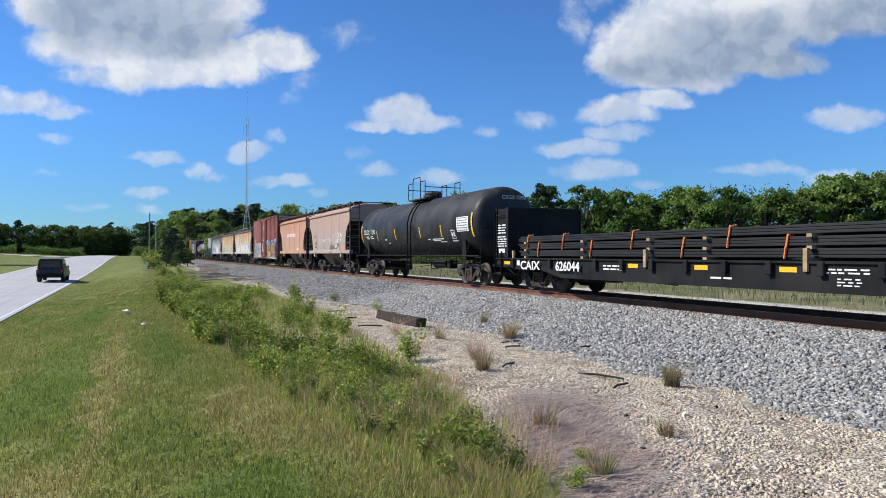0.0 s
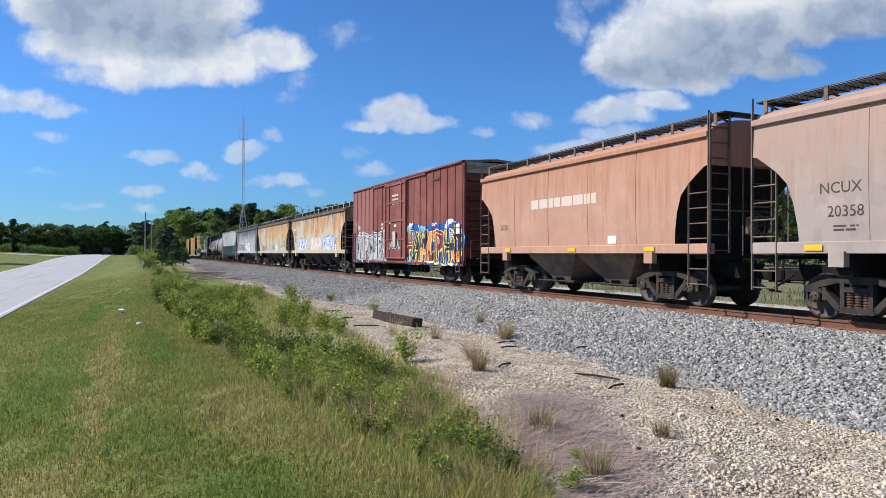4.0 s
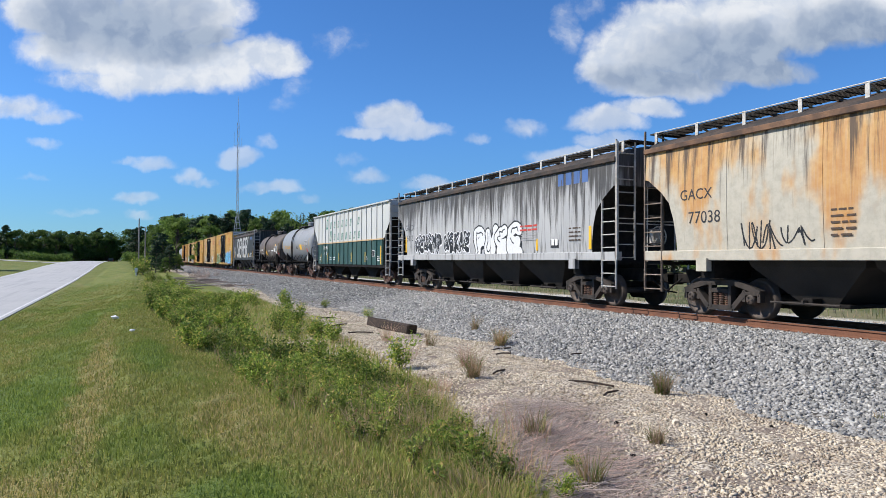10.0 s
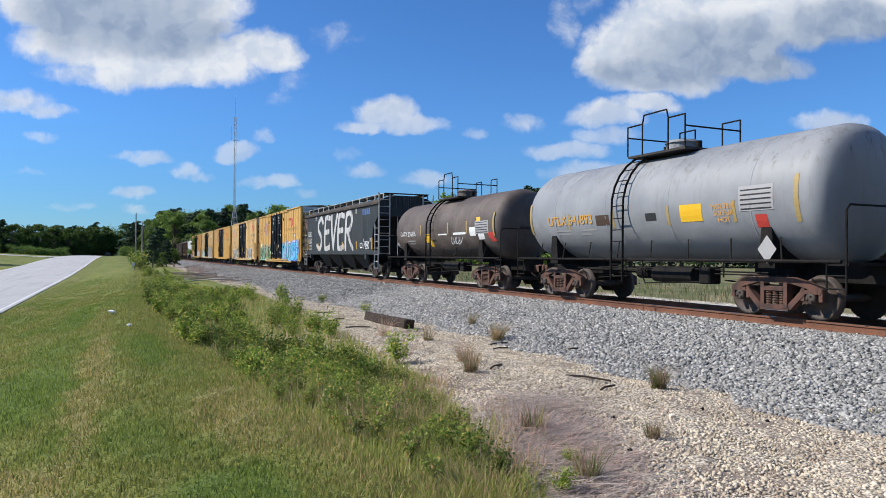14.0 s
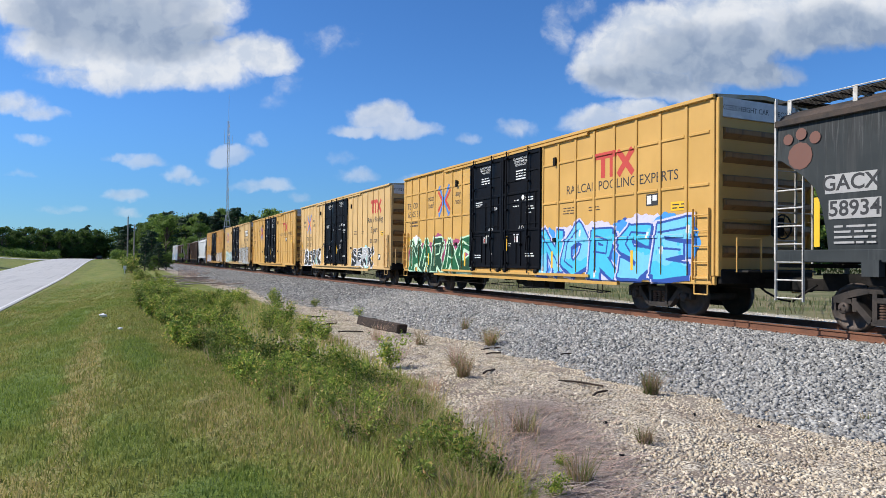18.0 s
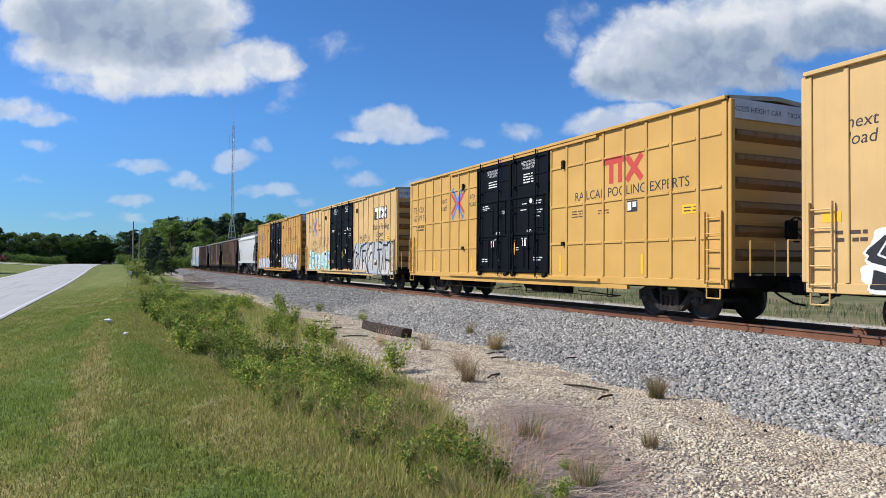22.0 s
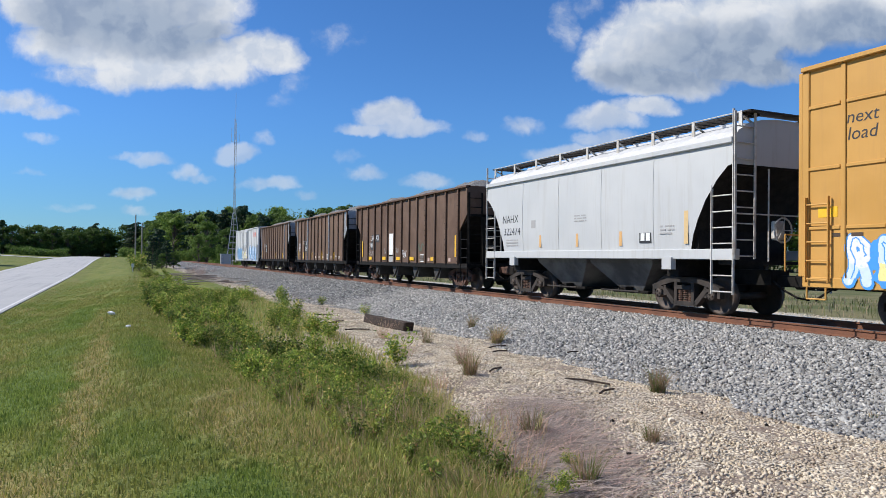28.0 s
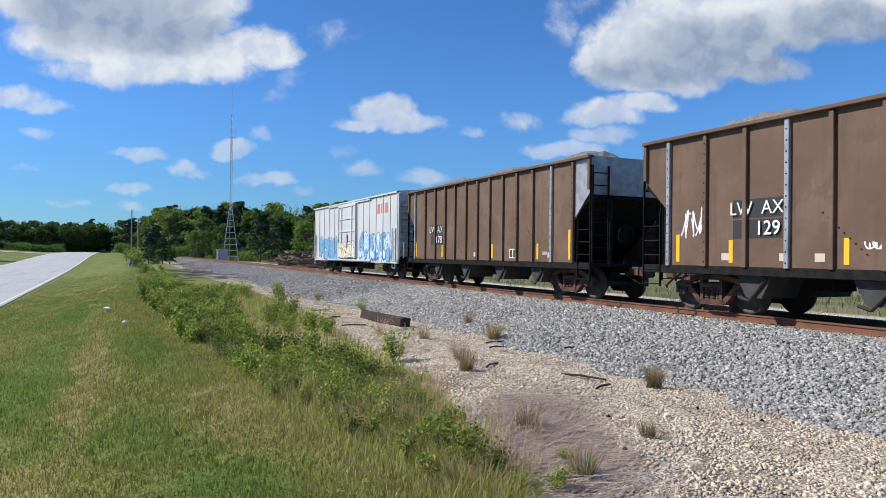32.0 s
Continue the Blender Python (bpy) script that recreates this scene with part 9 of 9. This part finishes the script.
stones("pale_gravel", pts, r.uniform(.04, .09, len(pts)), PALE_STONE, "pale tan crushed stone spread over the bench", 30)
pts, r = scatter(7000, 20.5, 25.0, 8, 60, 31, 1.4)
stones("pale_gravel", pts, r.uniform(.04, .10, len(pts)), PALE_STONE, "pale gravel lane beyond the track", 32)


# ---- things beside the track ----
log = thing("old_crosstie", "dark weathered wooden crosstie lying on pale gravel", "crosstie")
bm = boxes((-.15, .15, -1.5, 1.5, -.14, .14), bevel=.03)
for v in bm.verts:
    v.co += Vector((rng.uniform(-.015, .015), rng.uniform(-.03, .03), rng.uniform(-.012, .012)))
part("timber", bm, LOG_WOOD, log)
log.matrix_basis = pose(7.05, 19.5, float(ground_z(7.05, 19.5)) + .15, 0, 8, 4)


def stick(x, y, length, turn, r=.018):
    ob = thing("stick", "dry dark stick lying on gravel", "stick", "sticks on the gravel")
    z = float(ground_z(x, y)) + r + .02
    pts = [(-length / 2, 0, 0), (-length * .1, length * .05, .01), (length / 2, -.02, .0)]
    part("wood", path_rod(pts, r, 5), LOG_WOOD, ob)
    ob.matrix_basis = pose(x, y, z, 0, 0, turn)


for x, y, l, a in ((6.72, 8.66, .5, 30), (8.1, 14.6, .7, 20), (5.9, 18.8, .7, -10), (5.5, 20.5, .6, 5), (6.0, 21.2, .5, 30), (6.9, 9.4, .8, -60), (7.6, 13.6, .4, 10), (8.9, 12.6, .35, 0), (6.3, 24, .7, 15), (6.0, 10.9, .5, 40), (8.2, 23.5, .5, 60)):
    stick(x, y, l, a)
LITTER = plain("white litter", (.75, .75, .76), .6)
for x, y, s in ((-.45, 22.5, .15), (0.0, 18.1, .07)):
    paper = thing("litter", "crumpled white paper litter on the grass", "litter", "litter on the verge")
    bm = bmesh.new()
    bmesh.ops.create_icosphere(bm, subdivisions=1, radius=s)
    for v in bm.verts:
        v.co = Vector((v.co.x * rng.uniform(.6, 1.3), v.co.y * rng.uniform(.6, 1.2), max(v.co.z * rng.uniform(.3, .6), -.04)))
    part("paper", bm, LITTER, paper)
    paper.matrix_basis = pose(x, y, float(ground_z(x, y)) + .07)
for x, y, s in ((6.25, 6.75, .05), (5.45, 6.9, .035), (7.4, 6.3, .03), (4.55, 5.5, .03), (7.0, 7.0, .03)):
    rock = thing("rock", "loose rock on pale gravel", "rock", "loose rocks")
    bm = bmesh.new()
    bmesh.ops.create_icosphere(bm, subdivisions=1, radius=s)
    for v in bm.verts:
        v.co *= rng.uniform(.75, 1.2)
    part("stone", bm, STEEL_DARK if s < .04 else PALE_STONE, rock)
    rock.matrix_basis = pose(x, y, float(ground_z(x, y)) + s * .4)

# grey planks and brush piled near the far end of the ditch
plank_pile = thing("plank_pile", "scattered heap of grey and brown weathered planks beside the ballast", "planks")
GREY_PLANK = surf("grey weathered plank", (.30, .26, .22), (.42, .38, .33), 2, .95, 0, .4, 20, (1, 5, 5))
BROWN_PLANK = surf("rotten brown plank", (.24, .18, .14), (.36, .29, .24), 2, .95, 0, .4, 20, (1, 5, 5))
for k in range(46):
    l = rng.uniform(1.0, 3.0)
    p = part("plank", boxes((-.1, .1, -l / 2, l / 2, 0, .05)), GREY_PLANK if k % 3 == 0 else BROWN_PLANK, plank_pile)
    x, y = 5.3 + rng.uniform(-2.1, 2.1), 64 + rng.uniform(-12, 14)
    p.matrix_basis = pose(x, y, float(ground_z(x, y)) + .05 + rng.uniform(0, .08), rng.uniform(-3, 3), rng.uniform(-3, 3), rng.uniform(40, 130))
for k in range(9):
    tuft(rng.uniform(5, 9.5), rng.uniform(80, 92), rng.uniform(1.0, 1.6), 1.8, 160, STRAW, "dry straw-coloured brush beside the track")

# stack of old ties across the track
pile = thing("crosstie_heap", "heap of old dark brown crossties beyond the track", "crossties")
HEAP = surf("old brown tie", (.10, .06, .045), (.19, .13, .10), 2, .95, 0, .4, 20, (1, 5, 5), .3)
tie_mesh = link(boxes((-.12, .12, -1.28, 1.28, -.09, .09), bevel=.015), "tie")
tie_mesh.materials.append(HEAP)
for k in range(150):
    t = part("tie", tie_mesh, HEAP, pile)
    y = rng.uniform(71, 92)
    x = 19.0 + rng.uniform(-1.3, 1.6)
    hgt = 2.0 * (1 - ((x - 19.1) / 2.2) ** 2) * min(1, (y - 69.5) / 2.5, (93.5 - y) / 2.5)
    t.matrix_basis = pose(x, y, -.75 + .1 + max(hgt, 0) * rng.random() ** .6, rng.uniform(-14, 14), rng.uniform(-10, 10), rng.uniform(0, 180))

# radio mast with a wide foot, and its hut
MAST = surf("galvanised mast", (.42, .43, .44), (.33, .33, .34), 3, .5, .6, .05)
mast = thing("radio_mast", "tall thin galvanised lattice mast with splayed foot", "mast")
mx, my = 17.9, 135.0
mz = float(ground_z(mx, my))
feet = [(-1.5, -.9), (1.5, -.9), (0, 1.7)]
rows = []
for x, y in feet:
    rows.append(((x, y, 0), (x * .17, y * .17, 10.2)))
for k in range(1, 9):
    f = k / 9
    q = [Vector((x, y, 0)).lerp(Vector((x * .17, y * .17, 10.2)), f) for x, y in feet]
    for i in range(3):
        rows.append((tuple(q[i]), tuple(q[(i + 1) % 3])))
part("foot", rods(rows, .07, 5), MAST, mast)
rows = []
for x, y in feet:
    rows.append(((x * .12, y * .12, 10), (x * .12, y * .12, 28)))
for k in range(36):
    a, b = 10 + k * .5, 10.5 + k * .5
    x0, y0 = feet[k % 3]
    x1, y1 = feet[(k + 1) % 3]
    rows.append(((x0 * .12, y0 * .12, a), (x1 * .12, y1 * .12, b)))
part("lattice", rods(rows, .035, 4), MAST, mast)
part("antenna", rods([((0, 0, 28), (0, 0, 33)), ((-.7, 0, 23.6), (.7, 0, 23.6)), ((-.7, 0, 23.6), (-.7, 0, 26.2)), ((.7, 0, 23.6), (.7, 0, 25.2)), ((0, .5, 20.5), (0, .5, 23))], .03, 5), MAST, mast)
mast.matrix_basis = pose(mx, my, mz)
hut = thing("equipment_box", "grey equipment cabinet at the foot of the mast", "cabinet")
part("body", boxes((-.9, .9, -.7, .7, 0, 2.0), bevel=.03), SILVER, hut)
part("roof", boxes((-1.0, 1.0, -.8, .8, 2.0, 2.1), bevel=.02), SILVER, hut)
part("door", boxes((-.45, .45, -.73, -.69, .15, 1.85), bevel=.01), GREY_MARK, hut)
hut.matrix_basis = pose(mx - 1.7, my - 2.2, float(ground_z(mx - 1.7, my - 2.2)))
POLE = surf("grey utility pole", (.26, .23, .2), (.34, .31, .28), 2, .9)
for x, y, hgt in ((1.2, 172, 10.5), (2.6, 176, 9.5)):
    pole = thing("utility_pole", "thin grey wooden utility pole before the wood", "utility pole", "poles by the road")
    bm = bmesh.new()
    rod(bm, (0, 0, 0), (0, 0, hgt), .17, 8, .12)
    part("pole", bm, POLE, pole)
    part("insulator", rods([((0, 0, hgt), (0, 0, hgt + .3))], .06), MAST, pole)
    pole.matrix_basis = pose(x, y, float(ground_z(x, y)) - .1)
marker = thing("marker_post", "short white marker post in the grass", "marker post")
part("post", boxes((-.04, .04, -.04, .04, 0, .72), bevel=.01), WHITE_MARK, marker)
part("plate", boxes((-.13, .13, -.06, -.04, .4, .75), bevel=.005), WHITE_MARK, marker)
marker.matrix_basis = pose(.3, 72, float(ground_z(.3, 72)))

# the side road that joins from the far left
side_road = tagged(new("side_road"), "pale side road across the grass field", "road", kind="structure")
bm = bmesh.new()
rows = []
for k in range(40):
    f = k / 39
    x, y = -12.5 - 75 * f, 150 + 30 * f ** .7
    rows.append([bm.verts.new((x + d * .3, y + d, float(ground_z(x + d * .3, y + d)) + .06)) for d in (-2.6, 0, 2.6)])
for a, b in zip(rows, rows[1:]):
    for i in range(2):
        bm.faces.new((a[i], b[i], b[i + 1], a[i + 1]))
part("surface", bm, road.data.materials[0], side_road)


# ---- road vehicles ----
TYRE = surf("tyre rubber", (.015, .015, .016), (.03, .03, .03), 8, .9)
GLASS_DARK = plain("dark tinted glass", (.012, .014, .018), .08)
TAIL = plain("red tail light", (.35, .01, .01), .2)
CHROME = plain("bright trim", (.6, .6, .6), .2, .9)


def road_car(label, paint_m, length, width, height, boxy):
    """x across, y forward, z up."""
    car = thing("car" if not boxy else "suv", label, "car")
    hl, hw = length / 2, width / 2
    low = .32
    belt = height * (.58 if boxy else .62)
    side = [(-hl, low + .15), (-hl + .05, belt), (hl - .9, belt - .02), (hl - .15, belt - .18), (hl, low + .25), (hl - .05, low), (-hl + .08, low)]
    bm = bmesh.new()
    prism(bm, side, -hw, hw)
    bmesh.ops.bevel(bm, geom=bm.edges[:], offset=.06, segments=2, affect="EDGES")
    part("body", bm, paint_m, car)
    back, front = (-hl + .12, hl - 1.9) if boxy else (-hl + .6, hl - 1.7)
    cab = [(back, belt - .02), (back + (.12 if boxy else .5), height), (front - .55, height), (front + .25, belt - .02)]
    bm = bmesh.new()
    prism(bm, cab, -hw + .03, hw - .03)
    for v in bm.verts:
        if v.co.z > belt + .1:
            v.co.x *= .84
    bmesh.ops.bevel(bm, geom=bm.edges[:], offset=.05, segments=2, affect="EDGES")
    part("cabin", bm, paint_m, car)
    part("rear_window", boxes((-hw + .24, hw - .24, back + .02, back + .075, belt + .06, height - .12)), GLASS_DARK, car)
    for s in (-1, 1):
        part("side_window", boxes((min(s * (hw - .12), s * (hw - .10)), max(s * (hw - .12), s * (hw - .10)), back + .3, front - .45, belt + .05, height - .12)), GLASS_DARK, car)
        part("tail_light", boxes((min(s * (hw - .04), s * (hw - .17)), max(s * (hw - .04), s * (hw - .17)), -hl - .01, -hl + .06, belt - .26, belt - .06), bevel=.01), TAIL, car)
        part("mirror", boxes((min(s * hw, s * (hw + .12)), max(s * hw, s * (hw + .12)), front - .25, front - .12, belt, belt + .17), bevel=.03), paint_m, car)
    part("bumper", boxes((-hw + .05, hw - .05, -hl - .06, -hl + .1, low + .02, low + .28), bevel=.03), STEEL_DARK, car)
    part("number_plate", boxes((-.25, .25, -hl - .02, -hl + .02, belt - .40, belt - .28)), STEEL_DARK, car)
    wheels = []
    for s in (-1, 1):
        for y in (-hl + .85, hl - .85):
            w = part("wheel", lathe_x([(-.12, .2), (-.12, .33), (-.09, .36), (.09, .36), (.12, .33), (.12, .2)], 20), TYRE, car)
            w.matrix_basis = pose(s * (hw - .12), y, .36)
            part("rim", lathe_x([(-.10, .05), (-.115, .22), (.115, .22), (.10, .05)], 12), CHROME, w)
            for j in range(5):
                a = j * math.tau / 5
                part("spoke", boxes((s * .118 - .006, s * .118 + .006, .10 * math.cos(a) - .03, .10 * math.cos(a) + .03, .10 * math.sin(a) - .03, .10 * math.sin(a) + .03)), TYRE, w)
            wheels.append((w, s * (hw - .12), y))
    return car, wheels


suv, suv_wheels = road_car("black sport utility vehicle driving away on the road", paint("black car enamel", (.012, .012, .014), (.02, .02, .02), .05, .05, 0, .25), 4.6, 1.70, 1.64, True)


def suv_run(t):
    """It drives over the crest and brakes to a halt beyond it."""
    return 27.0 * t if t < 5 else 135.0 + 27.0 * min(t - 5, 4.6) - 2.93 * min(t - 5, 4.6) ** 2


def suv_pose(t):
    y = 57.5 + suv_run(t)
    x = -6.0 - .003 * (y - 55)
    z = float(ground_z(-7.0, y)) + .07
    z2 = float(ground_z(-7.0, y + 2)) + .07
    return pose(x, y, z, math.degrees(math.atan2(z2 - z, 2)), 0, .3)


MOVES.append(("path", suv, [(t, suv_pose(t)) for t in [k * .5 for k in range(21)] + [16, 24, 32]]))
for w, x, y in suv_wheels:
    MOVES.append(("path", w, [(k / FPS, pose(x, y, .36, -math.degrees(suv_run(k / FPS) / .36))) for k in range(32 * FPS + 1)]))

red_car, red_wheels = road_car("small orange-red car on the far side road", paint("orange-red car enamel", (.42, .07, .02), (.2, .05, .02), .05, .05, 0, .25), 4.3, 1.8, 1.45, False)
dark_car, dark_wheels = road_car("dark car on the far side road", paint("dark blue car enamel", (.02, .025, .035), (.02, .02, .02), .05, .05, 0, .25), 4.4, 1.8, 1.45, False)


def side_path(keys, turn):
    rows = []
    for t, x in keys:
        y = 165.0 - .10 * (x + 20)
        rows.append((t, pose(x, y, float(ground_z(x, y)) + .07, 0, 0, turn)))
    return rows


MOVES.append(("path", red_car, side_path(((0, -60), (16, -48), (19, -34), (20, -29.2), (21, -26.0), (22, -24.1), (23, -23.3), (23.5, -23.4), (24, -24.0), (24.5, -25.6), (25, -27.6), (25.5, -29.0), (27, -36), (32, -60)), 82)))
MOVES.append(("path", dark_car, side_path(((0, -70), (14, -50), (16.5, -31), (17.5, -28.8), (19, -28.0), (20, -29.0), (22, -40), (32, -75)), 84)))

# ---- crossties under the rails, last ----
track_bed = tagged(new("track_bed"), "weathered wooden crossties bedded in grey ballast", "track", kind="structure")
sleeper = link(boxes((-1.3, 1.3, -.115, .115, -.36, -.185), bevel=.012), "crosstie")
sleeper.materials.append(TIE_WOOD)
tie_plate = link(boxes((-.18, .18, -.095, .095, -.186, -.176), (-.13, -.09, -.08, -.05, -.18, -.15), (.09, .13, .05, .08, -.18, -.15)), "tie_plate")
tie_plate.materials.append(RAIL_RUST)
for k in range(240):
    y = 2.0 + k * .53
    t = part("crosstie", sleeper, TIE_WOOD, track_bed)
    t.matrix_basis = pose(TRACK_X + rng.uniform(-.05, .05), y, rng.uniform(-.012, .006), 0, 0, rng.uniform(-1.2, 1.2))
    if k < 110:
        p = part("tie_plate", tie_plate, RAIL_RUST, t)
        p.matrix_basis = pose(-(GAUGE + .035), 0, 0)


# ---- what moves ----
def motions():
    for kind, ob, value in MOVES:
        if kind == "wheel":
            walk(ob, [(k / FPS, pose(0, value, WHEEL_R, math.degrees(run(k / FPS) / WHEEL_R))) for k in range(32 * FPS + 1)])
        elif kind == "car":
            walk(ob, [(t, pose(TRACK_X, value - run(t), 0)) for t in range(0, 33, 2)])
        else:
            walk(ob, value)
    spread_trucks()


motions()
